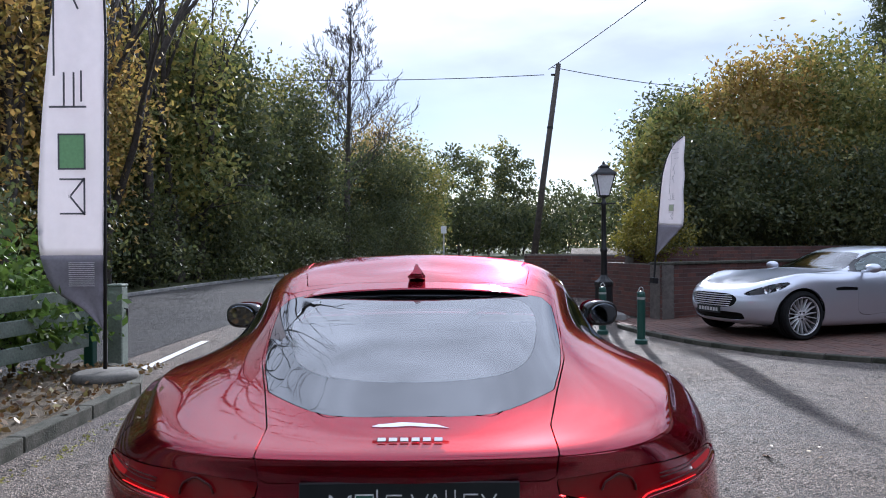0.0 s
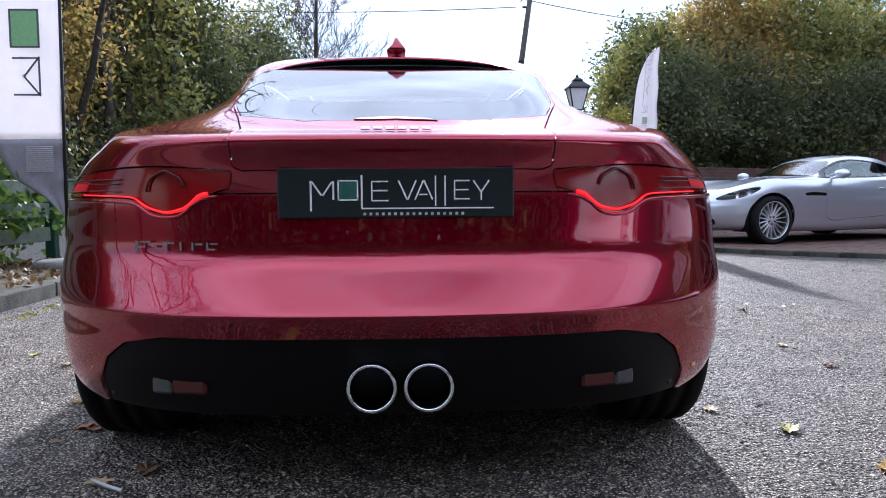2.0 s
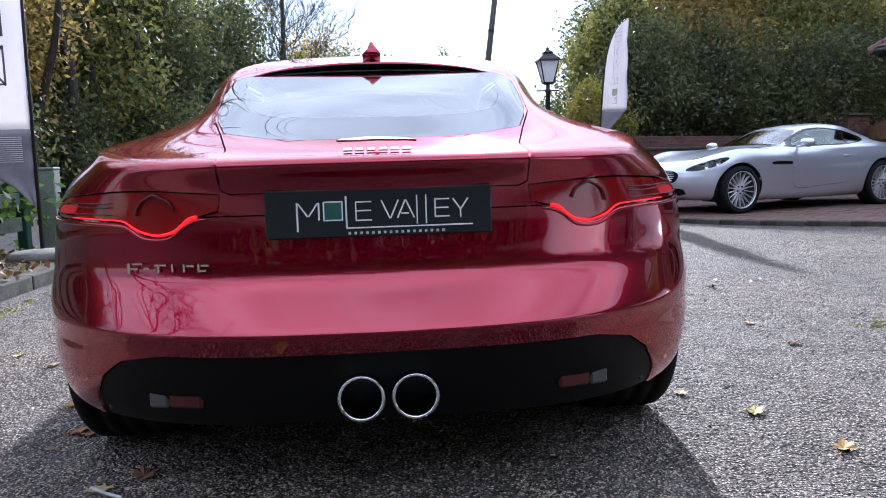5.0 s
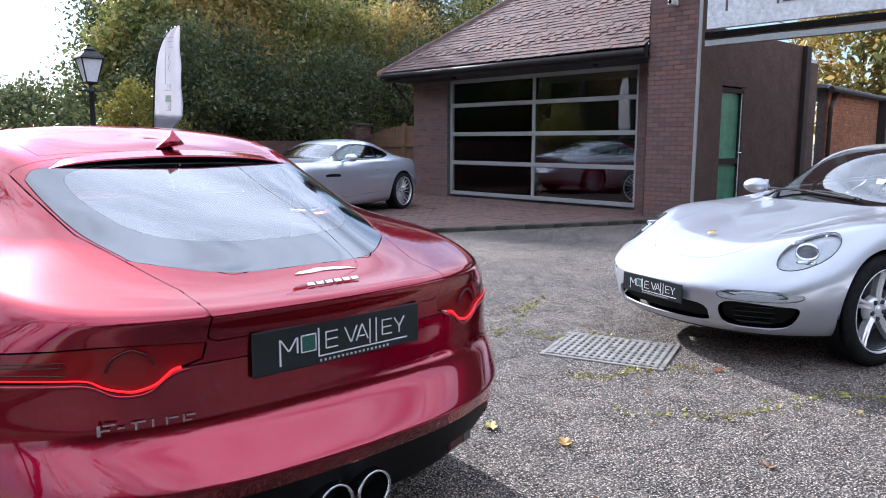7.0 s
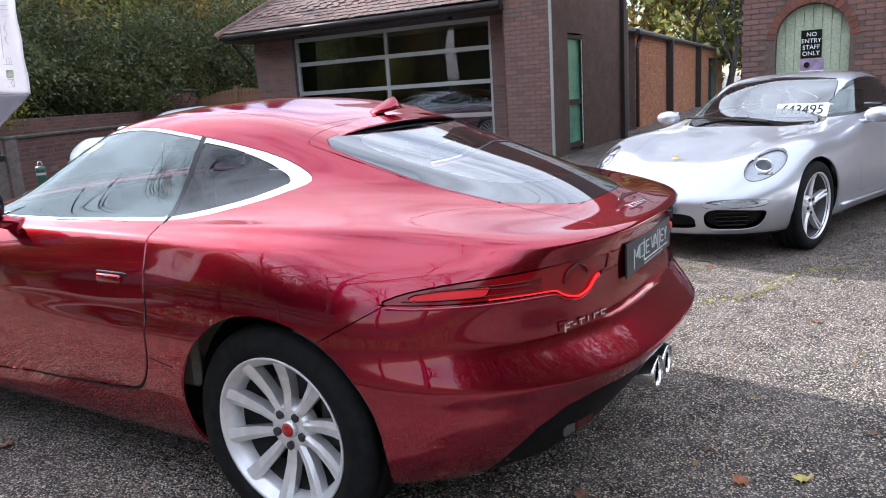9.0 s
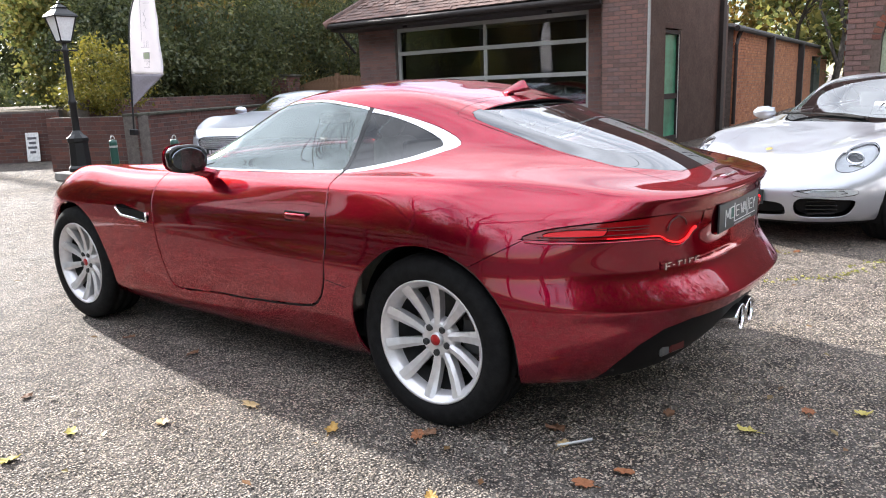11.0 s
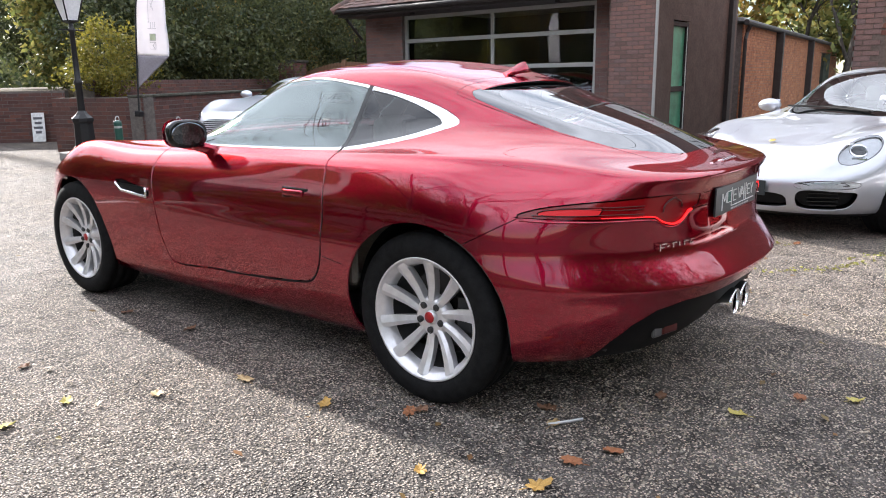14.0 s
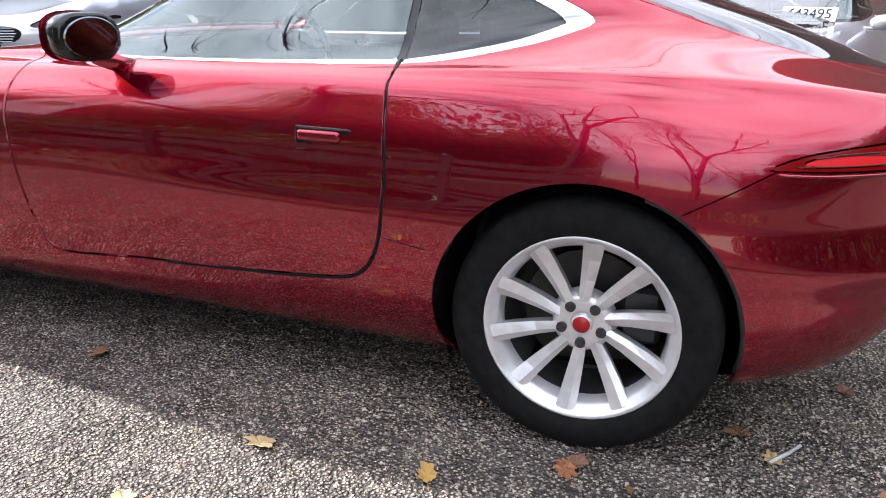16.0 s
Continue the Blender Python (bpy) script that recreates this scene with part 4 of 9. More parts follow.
def kerb_run(name, line, width, height, mat, label, unit=0.9):
    """Kerb stones laid end to end along a line."""
    k = thing(name, label, "kerb", kind="structure")
    p = np.array(line, float)
    seg = np.linalg.norm(np.diff(p, axis=0), axis=1)
    s = np.concatenate([[0], np.cumsum(seg)])
    n = max(1, int(s[-1] / unit))
    for i in range(n):
        a, b = ([np.interp(t, s, p[:, j]) for j in (0, 1)] for t in (s[-1] * i / n, s[-1] * (i + 1) / n))
        ln = math.hypot(b[0] - a[0], b[1] - a[1]) - 0.008
        part("kerb_stone", box((ln, width, height + 0.06), (0, 0, 0), 0.012, 2), mat, k, m=pose((a[0] + b[0]) / 2, (a[1] + b[1]) / 2, (height - 0.06) / 2, 0, 0, math.degrees(math.atan2(b[1] - a[1], b[0] - a[0]))))
    return k


verge = np.array(band(ROAD, 2.62)[:len(ROAD)])
sheet("verge", verge.tolist() + [(-60, 105), (-60, -40)], 0.03, M_GRASS, "rough grass verge with leaf litter under the trees", "verge")
kerb_run("road_kerb", smooth_line([tuple(v) for v in verge[16:56:4]], 4), 0.14, 0.09, M_CONCRETE, "pale concrete kerb along the road", 1.2)
bm = bmesh.new()
for i in range(38, 64, 2):
    a, b = ROAD[i], ROAD[min(i + 1, len(ROAD) - 1)]
    d = b - a
    box((min(2.0, float(np.hypot(*d))), 0.10, 0.004), (a[0], a[1], 0.011), bm=bm, rot=Matrix.Rotation(math.atan2(d[1], d[0]), 4, 'Z'))
tagged(part("road_marking", bm, M_WHITE), "worn white centre line on the road", "road marking", kind="structure")
bm = box((0.10, 2.6, 0.004), (-3.15, 6.6, 0.010), rot=Matrix.Rotation(0.02, 4, 'Z'))
tagged(part("road_marking", bm, M_WHITE), "worn white give-way line at the yard entrance", "road marking", kind="structure")

sheet("verge_far", [(0.6, 38), (6, 50), (14, 64), (26, 80), (50, 102), (200, 110), (200, 46), (9, 38)], 0.02, M_GRASS, "rough grass beyond the yard", "verge")
sheet("field", [(-400, 104), (-60, 104), (40, 108), (400, 112), (400, 650), (-400, 650)], 0.012, M_GRASS, "far green field", "field")

# planting bed beside the yard
BED = [(-2.78, -7), (-2.76, 2.4), (-2.74, 4.1), (-2.86, 4.75), (-3.2, 5.15), (-3.75, 5.5), (-4.0, 5.2), (-4.4, -7)]
sheet("planting_bed", BED, 0.10, M_SOIL, "planting bed of soil and leaf litter", "bed", 0.2)
kerb_run("bed_kerb", smooth_line([(-2.72, -7), (-2.70, 0), (-2.69, 2.4), (-2.67, 4.1), (-2.78, 4.75), (-3.15, 5.2), (-3.75, 5.58)], 4), 0.13, 0.11, M_MOSSY, "mossy concrete kerb round the planting bed")

# brick paving in front of the showroom, with a dark edging kerb
PAVE_EDGE = smooth_line([(3.05, 9.3), (3.25, 8.2), (3.75, 6.95), (4.6, 5.98), (6.2, 5.12), (8.3, 4.25), (9.75, 3.72)], 6)
kerb_run("paving_kerb", PAVE_EDGE.tolist(), 0.12, 0.060, M_MOSSY, "low dark stone edging of the brick paving", 0.45)
pave_poly = np.array(PAVE_EDGE.tolist() + [(10.5, 3.8), (10.5, 14.5), (3.2, 10.2)])
sheet("paving_bed", pave_poly.tolist(), 0.022, M_MORTAR, "sand joints under the brick paving", "paving")
cs, ss, rs = [], [], []
rng = np.random.default_rng(4)
for i in range(-10, 130):
    for j in range(-10, 70):
        cs.append((2.9 + i * 0.104, 3.5 + j * 0.208 + (0.104 if i % 2 else 0), 0.020 + rng.normal(0, 0.0012)))
cs = np.array(cs)


def inside_outline(p, poly):
    a, b = np.asarray(poly), np.roll(np.asarray(poly), -1, 0)
    odd = np.zeros(len(p), bool)
    for (ax, ay), (bx, by) in zip(a, b):
        if ay != by:
            odd ^= ((ay > p[:, 1]) != (by > p[:, 1])) & (p[:, 0] < (bx - ax) * (p[:, 1] - ay) / (by - ay) + ax)
    return odd


inner = np.ones(len(cs), bool)
for k in range(len(PAVE_EDGE) - 1):
    a, b = PAVE_EDGE[k], PAVE_EDGE[k + 1]
    t = np.clip(((cs[:, :2] - a) @ (b - a)) / ((b - a) @ (b - a)), 0, 1)
    inner &= np.linalg.norm(cs[:, :2] - a - t[:, None] * (b - a), axis=1) > 0.15
cs = cs[inside_outline(cs[:, :2], pave_poly) & inner]
v, f = box_soup(cs, np.tile((0.097, 0.200, 0.03), (len(cs), 1)))
tagged(put("brick_paving", quick_mesh("brick_paving", v, f), M_PAVER), "red-brown block paving in front of the showroom", "paving", kind="stuff")

# ---- brickwork ----
def brick_field(width, height, skip=None, bl=0.215, bh=0.065, joint=0.010, seed=1):
    """Centres and lengths of bricks in stretcher bond over a face width x height; skip(x, z): where none are laid."""
    rng = np.random.default_rng(seed)
    c, s = [], []
    rows = int(height / (bh + joint))
    for r in range(rows):
        z = (r + 0.5) * (bh + joint)
        x = -(bl + joint) / 2 if r % 2 else 0.0
        while x < width - 0.02:
            a, b = max(x, 0.0), min(x + bl, width)
            if b - a > 0.03 and not (skip and skip((a + b) / 2, z)):
                c.append(((a + b) / 2, rng.normal(0, 0.0012), z))
                s.append((b - a, 0.03, bh))
            x += bl + joint
    return np.array(c), np.array(s)


def brick_wall(name, width, height, thick, m, mat, label, pieces=0, skip=None, seed=1, category="wall", mortar=None):
    """A wall whose face looks along -y in m: a mortar core with bricks standing proud. pieces: how many bricks are parts of their own."""
    w = thing(name, label, category, m, kind="structure")
    if skip is None:
        part("wall_core", box((width, thick, height), (width / 2, thick / 2 + 0.0035, height / 2)), mortar or M_MORTAR, w)
    c, s = brick_field(width, height, skip, seed=seed)
    c[:, 1] += 0.015
    meshes = {}
    for k in range(min(pieces, len(c))):
        key = round(float(s[k, 0]), 3)
        if key not in meshes:
            me = bpy.data.meshes.new("brick")
            b = box(tuple(s[k]), bevel=0.003)
            b.to_mesh(me)
            b.free()
            me.materials.append(mat)
            meshes[key] = me
        ob = put_copy(meshes[key], "brick", w)
        ob.location = c[k]
    if len(c) > pieces:
        v, f = box_soup(c[pieces:], s[pieces:])
        ob = put("brickwork", quick_mesh("brickwork", v, f), mat, w)
        ob["kind"] = "stuff"
    return w


FACE_W = lambda x, y, z=0.0: Matrix.Translation((x, y, z)) @ Matrix.Rotation(-math.pi / 2, 4, 'Z')     # local x runs along -y, face looks along -x

# showroom front: end pier, gable pier, gate pier
brick_wall("wall_showroom_end", 1.15, 2.75, 0.3, FACE_W(10.52, 11.15), M_BRICK, "dark weathered brick pier beside the showroom door", 0, seed=2)
brick_wall("wall_showroom_jamb", 0.62, 2.75, 0.3, FACE_W(10.52, 5.06), M_BRICK, "dark weathered brick jamb of the showroom door", 0, seed=3)
brick_wall("wall_gate_pier", 0.85, 5.2, 0.85, FACE_W(9.85, 4.45), M_BRICK, "tall weathered brick gate pier", 280, seed=4, mortar=M_RENDER)
brick_wall("wall_gate_pier_side", 0.70, 5.2, 0.02, Matrix.Translation((10.55, 4.475, 0)) @ Matrix.Rotation(math.pi, 4, 'Z'), M_BRICK, "side of the weathered brick gate pier", 0, seed=9, mortar=M_RENDER)
bm = box((0.04, 0.05, 5.2), (9.83, 3.565, 2.6), 0.008)
tagged(part("trim_gate_post", bm, M_ALU), "grey metal post against the gate pier", "trim", kind="structure")
# building with the arched door
ARCH_Y, ARCH_HALF, SPRING = -0.47, 0.475, 1.70


def arch_hole(extra):
    def skip(x, z):
        y = 0.45 - x - ARCH_Y
        if abs(y) < ARCH_HALF + extra and z < SPRING:
            return True
        return z >= SPRING and math.hypot(y, z - SPRING) < ARCH_HALF + extra
    return skip


w = brick_wall("wall_arch_building", 1.98, 5.2, 0.3, FACE_W(9.65, 0.45), M_BRICK, "red brick wall with an arched doorway", 290, arch_hole(0.125), seed=5)
core = bmesh.new()
prof = [(ARCH_HALF * math.cos(a), SPRING + ARCH_HALF * math.sin(a)) for a in np.linspace(0, math.pi, 21)]
for (y0, z0), (y1, z1) in zip(prof, prof[1:]):
    q = [core.verts.new((0.45 - ARCH_Y - y, 0.008, z)) for y, z in ((y0, z0), (y1, z1), (y1, 5.2), (y0, 5.2))]
    core.faces.new(q)
for a, b in ((0.0, 0.45 - ARCH_Y - ARCH_HALF), (0.45 - ARCH_Y + ARCH_HALF, 1.98)):
    core.faces.new([core.verts.new(p) for p in ((a, 0.008, 0), (b, 0.008, 0), (b, 0.008, 5.2), (a, 0.008, 5.2))])
bmesh.ops.remove_doubles(core, verts=core.verts, dist=1e-4)
r = bmesh.ops.extrude_face_region(core, geom=core.faces[:])
bmesh.ops.translate(core, vec=(0, 0.3, 0), verts=[v for v in r['geom'] if isinstance(v, bmesh.types.BMVert)])
bmesh.ops.recalc_face_normals(core, faces=core.faces)
part("wall_core", core, M_RENDER, w)
me = None
for i in range(19):
    a = math.pi * (i + 0.5) / 19
    if me is None:
        ob = part("arch_brick", box((0.068, 0.05, 0.115), (0, 0, ARCH_HALF + 0.0655), 0.003), M_BRICKRED, w)
        me = ob.data
    else:
        ob = put_copy(me, "arch_brick", w)
    ob.matrix_basis = Matrix.Translation((0.45 - ARCH_Y, 0.022, SPRING)) @ Matrix.Rotation(math.pi / 2 - a, 4, 'Y')
brick_wall("wall_arch_building_side", 8.0, 5.2, 0.02, Matrix.Translation((9.66, 0.47, 0)) @ Matrix.Rotation(0, 4, 'Z') @ Matrix.Rotation(math.pi, 4, 'Z') @ Matrix.Translation((-8.0, 0, 0)), M_BRICKRED, "side of the red brick building along the passage", 0, seed=6)
brick_wall("wall_arch_building_wing", 7.0, 5.2, 0.3, FACE_W(9.80, -1.60), M_BRICK, "dark red brick wing", 0, seed=7)
tagged(part("drainpipe", tube([(9.58, -1.55, 0.05), (9.58, -1.55, 5.2)], 0.045, 10), M_FASCIA, smooth=True), "dark drainpipe on the brick wall", "drainpipe", kind="structure")
# arched door of vertical boards, with its notices
door = thing("door_arched", "pale green boarded arched door", "door", kind="structure")
me = None
for i in range(8):
    y = ARCH_Y - ARCH_HALF + (i + 0.5) * (2 * ARCH_HALF / 8)
    top = SPRING + math.sqrt(max(0.0, ARCH_HALF ** 2 - (abs(y - ARCH_Y) + 0.058) ** 2)) if abs(y - ARCH_Y) + 0.058 < ARCH_HALF else SPRING
    part("board", box((0.03, 2 * ARCH_HALF / 8 - 0.004, top), (9.80, y, top / 2), 0.003), M_GREENDOOR, door)
bm = bmesh.new()
bm.faces.new([bm.verts.new((9.82, ARCH_Y + y * 1.04, z)) for y, z in prof + [(-ARCH_HALF, 0), (ARCH_HALF, 0)]])
part("door_back", bm, M_GREENDOOR, door)
sign = thing("door_notice", "black notice with white capitals on the arched door", "sign", pose(9.775, -0.455, 1.62))
part("notice_board", box((0.008, 0.27, 0.39), (0, 0, 0), 0.003), M_GLOSSBLACK, sign)
for i, t in enumerate(("NO", "ENTRY", "STAFF", "ONLY")):
    words(t, 0.085, M_WHITE, sign, Matrix.Translation((-0.006, 0, 0.13 - 0.088 * i)) @ Matrix(((0, 0, -1, 0), (-1, 0, 0, 0), (0, 1, 0, 0), (0, 0, 0, 1))), depth=0.001)
n2 = thing("door_poster", "small violet and white security notice on the arched door", "sign", pose(9.775, -0.475, 1.30))
part("poster_sheet", box((0.006, 0.30, 0.21), (0, 0, 0), 0.002), plain("violet_print", (0.30, 0.22, 0.36), 0.5, vary=0.5, scale=9), n2)
part("poster_band", box((0.008, 0.30, 0.05), (-0.002, 0, -0.075), 0.001), M_WHITE, n2)
part("poster_dot", lathe([(0, 0.006), (0.04, 0.006), (0.04, 0)], 16, 'X'), M_GLOSSBLACK, n2, m=pose(-0.006, 0.07, 0.03, 0, 0, 180))

# gate opening: sign board over it, shutter rail, dark side wall with a glazed door
gs = thing("shop_sign", "white board over the gate with a dark mark", "sign", pose(9.80, 1.95, 3.45))
part("sign_board", box((0.06, 2.98, 1.0), (0, 0, 0), 0.01), M_SIGN, gs)
for y, z, w_, h_ in ((1.18, -0.05, 0.03, 0.42), (0.88, 0.05, 0.03, 0.3), (0.42, 0.0, 0.03, 0.5), (-0.45, -0.22, 1.6, 0.03), (0.25, 0.12, 0.3, 0.03), (0.25, -0.06, 0.25, 0.03), (-0.25, 0.05, 0.03, 0.34), (-0.62, 0.03, 0.03, 0.48), (-0.75, 0.03, 0.03, 0.48), (-1.0, 0.05, 0.03, 0.3), (-1.1, 0.18, 0.2, 0.03), (-1.1, 0.05, 0.18, 0.03)):
    part("sign_stroke", box((0.012, w_, h_), (-0.034, y, z)), M_PRINTGREY, gs)
part("sign_square", box((0.012, 0.30, 0.28), (-0.034, 0.66, 0.05)), M_PRINTGREEN, gs, "pale green square")
tagged(part("trim_shutter_rail", box((0.16, 2.98, 0.10), (9.80, 1.95, 2.86), 0.01), M_GLOSSBLACK), "black shutter box under the sign", "trim", kind="structure")
tagged(part("trim_gate_lintel", box((0.12, 2.98, 0.09), (9.80, 1.95, 2.745), 0.006), M_ALU), "pale steel lintel over the gate", "trim", kind="structure")
tagged(part("wall_gate_head", box((0.3, 3.15, 1.3), (9.98, 1.95, 4.55)), M_BRICK), "brick wall over the gate", "wall", kind="structure")
tagged(part("wall_passage_core", box((2.51, 0.3, 3.1), (12.815, 3.83, 1.55)), M_RENDER), "brown-painted passage wall", "wall", kind="structure")
tagged(part("wall_passage_head", box((1.06, 0.3, 0.9), (11.03, 3.83, 2.65)), M_RENDER), "brown-painted wall over the side door", "wall", kind="structure")
tagged(part("trim_passage_corner", box((0.22, 0.22, 3.1), (14.12, 3.70, 1.55), 0.01), M_FASCIA), "dark corner post of the passage", "trim", kind="structure")
gd = thing("door_side", "glazed side door in a dark frame with green film", "door", pose(10.45, 3.66, 0.08) @ Matrix.Diagonal((1.3, 1, 1, 1)), kind="structure")
for x, z, w_, h_ in ((0.03, 1.03, 0.07, 2.06), (0.81, 1.03, 0.07, 2.06), (0.42, 2.04, 0.84, 0.08), (0.42, 0.06, 0.84, 0.10), (0.42, 0.86, 0.72, 0.10)):
    part("door_frame", box((w_, 0.07, h_), (x, 0, z), 0.006), M_FASCIA, gd)
for z, h_ in ((1.45, 1.10), (0.46, 0.72)):
    part("door_pane", box((0.70, 0.012, h_), (0.42, 0.02, z)), M_GREENGLASS, gd, "pane with green film")
part("door_edge", box((0.014, 0.012, 1.96), (0.768, -0.040, 1.03), 0.002), M_SIGN, gd, "thin pale weather strip")
part("door_handle", tube([(0.76, -0.03, 1.0), (0.76, -0.08, 1.0), (0.68, -0.08, 1.0)], 0.010, 8), M_CHROME, gd)
tagged(part("trim_door_head", box((1.18, 0.05, 0.10), (11.0, 3.63, 2.23), 0.004), M_RENDER), "lintel over the glazed side door", "trim", kind="structure")

# sectional showroom door: aluminium rails, clear panels
G0, G1, GX = 5.08, 9.98, 10.62
sd = thing("door_showroom", "glazed sectional showroom door with aluminium rails", "door", pose(GX, G1, 0.06), kind="structure")
rails = [0.06, 0.74, 1.37, 2.0, 2.52]
for z in rails:
    part("door_rail", box((0.05, G1 - G0, 0.085), (0, -(G1 - G0) / 2, z), 0.006), M_ALU, sd)
for y in (0.03, (G1 - G0) / 2, G1 - G0 - 0.03):
    for a, b in zip(rails, rails[1:]):
        part("door_stile", box((0.046, 0.075, b - a - 0.087), (0, -y, (a + b) / 2), 0.004), M_ALU, sd)
for k in range(2):
    for a, b in zip(rails, rails[1:]):
        ob = part("door_pane", box((0.01, (G1 - G0) / 2 - 0.09, b - a - 0.08), (0, -(G1 - G0) * (0.25 + 0.5 * k), (a + b) / 2)), M_PANE, sd)
        ob.visible_shadow = False
tagged(part("trim_showroom_track", box((0.10, 0.10, 2.62), (10.58, 10.06, 1.31), 0.008), M_ALU), "grey door track", "trim", kind="structure")
tagged(part("wall_showroom_head", box((0.28, 5.1, 0.30), (10.68, 7.53, 2.78)), M_FASCIA), "dark beam over the showroom door", "wall", kind="structure")
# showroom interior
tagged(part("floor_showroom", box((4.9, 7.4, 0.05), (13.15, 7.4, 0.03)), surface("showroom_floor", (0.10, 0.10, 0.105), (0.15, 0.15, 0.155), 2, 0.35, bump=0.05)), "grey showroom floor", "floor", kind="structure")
# dark grey base colour keeps this wall dim behind the panes
tagged(part("wall_showroom_back", box((0.2, 6.9, 2.9), (15.5, 7.55, 1.45)), surface("showroom_wall", (0.10, 0.10, 0.11), (0.14, 0.14, 0.15), 2, 0.8, bump=0.05)), "showroom back wall, kept dim by its dark grey colour", "wall", kind="structure")
tagged(part("wall_showroom_north", box((4.9, 0.25, 2.9), (13.15, 11.1, 1.45)), M_RENDER), "showroom side wall", "wall", kind="structure")
tagged(part("wall_showroom_south", box((4.9, 0.15, 2.9), (13.15, 4.05, 1.45)), M_RENDER), "showroom side wall", "wall", kind="structure")
tagged(part("ceiling_showroom", box((4.9, 7.0, 0.1), (13.15, 7.5, 2.92)), M_SIGN), "white showroom ceiling", "ceiling", kind="structure")

# hipped roof of clay tiles with fascia, gutter and soffit
EAVE_X, EAVE_Y, EAVE_Z, PITCH = 9.72, 11.30, 2.80, math.radians(37.5)
roof = thing("roof", "hipped roof of red-brown clay tiles", "roof", kind="structure")
RUN = 4.4
top_z = EAVE_Z + RUN * math.tan(PITCH)
bm = bmesh.new()
vs = [bm.verts.new(p) for p in ((EAVE_X, EAVE_Y, EAVE_Z), (EAVE_X, 4.44, EAVE_Z), (EAVE_X + RUN, 4.44, top_z), (EAVE_X + RUN, EAVE_Y - RUN, top_z), (15.65, EAVE_Y - RUN + 1.6, top_z - 1.53 * math.tan(PITCH)), (15.65, 4.44, top_z - 1.53 * math.tan(PITCH)))]
bm.faces.new((vs[1], vs[0], vs[3], vs[2]))
bm.faces.new((vs[0], vs[4], vs[3]))
bm.faces.new((vs[5], vs[4], vs[3], vs[2])[::-1])
bmesh.ops.recalc_face_normals(bm, faces=bm.faces)
part("roof_deck", bm, M_FASCIA, roof)
rng = np.random.default_rng(8)
gauge, tw = 0.115, 0.165
cs, ss, rt = [], [], []
slope = Matrix.Rotation(-PITCH, 3, 'Y')
for r in range(int(RUN / math.cos(PITCH) / gauge)):
    d = (r + 0.5) * gauge
    x, z = EAVE_X + d * math.cos(PITCH) - 0.02, EAVE_Z + d * math.sin(PITCH) + 0.03
    y = 4.44 + (tw / 2 if r % 2 else 0)
    wavy = r % 9 in (4, 5, 6)
    while y < EAVE_Y - (x - EAVE_X) - 0.02:
        cs.append((x, y + tw / 2, z + rng.normal(0, 0.003) + (0.012 if wavy and int(y / tw) % 2 else 0)))
        ss.append((0.19, tw - 0.008, 0.016))
        rt.append(np.array(Matrix.Rotation(-PITCH + 0.09 + rng.normal(0, 0.01), 3, 'Y')))
        y += tw
v, f = box_soup(cs, ss, rt)
ob = put("roof_tiles", quick_mesh("roof_tiles", v, f), M_TILE, roof)
ob["kind"] = "stuff"
cs, ss, rt = [], [], []
for r in range(int(RUN / math.cos(PITCH) / gauge)):
    d = (r + 0.5) * gauge
    y, z = EAVE_Y - d * math.cos(PITCH) + 0.02, EAVE_Z + d * math.sin(PITCH) + 0.03
    x = EAVE_X + (EAVE_Y - y) + 0.04
    while x < EAVE_X + 2 * RUN - (EAVE_Y - y):
        cs.append((x, y, z))
        ss.append((tw - 0.008, 0.19, 0.016))
        rt.append(np.array(Matrix.Rotation(-PITCH + 0.09, 3, 'X')))
        x += tw
v, f = box_soup(cs, ss, rt)
ob = put("roof_tiles", quick_mesh("roof_tiles", v, f), M_TILE, roof)
ob["kind"] = "stuff"
me = None
for i in range(26):
    s_ = i / 26 * RUN
    if me is None:
        b = lathe([(0.085, -0.13), (0.095, 0.13)], 10)
        ob = part("hip_tile", b, M_TILE, roof)
        me = ob.data
    else:
        ob = put_copy(me, "hip_tile", roof)
    ob.matrix_basis = Matrix.Translation((EAVE_X + s_, EAVE_Y - s_, EAVE_Z + s_ * math.tan(PITCH) + 0.02)) @ Vector((1, -1, math.tan(PITCH))).to_track_quat('Z', 'Y').to_matrix().to_4x4()
part("fascia", box((0.04, 6.86, 0.16), (EAVE_X + 0.05, 7.87, EAVE_Z - 0.09), 0.004), M_FASCIA, roof)
part("soffit", box((0.95, 6.86, 0.02), (EAVE_X + 0.52, 7.87, EAVE_Z - 0.17)), M_FASCIA, roof)
part("gutter", tube([(EAVE_X - 0.03, 11.33, EAVE_Z - 0.06), (EAVE_X - 0.03, 4.46, EAVE_Z - 0.08)], 0.058, 10), M_FASCIA, roof, "dark half-round gutter", smooth=True)
part("fascia_end", box((8.8, 0.04, 0.16), (EAVE_X + 4.4, EAVE_Y - 0.05, EAVE_Z - 0.09)), M_FASCIA, roof)
part("eave_bracket", tube([(10.45, 11.22, 2.15), (9.95, 11.22, 2.60)], 0.035, 6), M_FASCIA, roof)
for y in (5.6, 9.2):
    lt = thing("security_lamp", "small black spotlight under the eaves", "lamp", pose(9.98, y, 2.60))
    part("lamp_head", box((0.09, 0.07, 0.06), (-0.02, 0, 0), 0.012, 2), M_IRON, lt)
    part("lamp_arm", tube([(0, 0, 0.02), (0, 0, 0.05)], 0.012, 6), M_IRON, lt)
cm = thing("security_camera", "white security camera on the brick pier", "camera", pose(9.80, 4.0, 3.42))
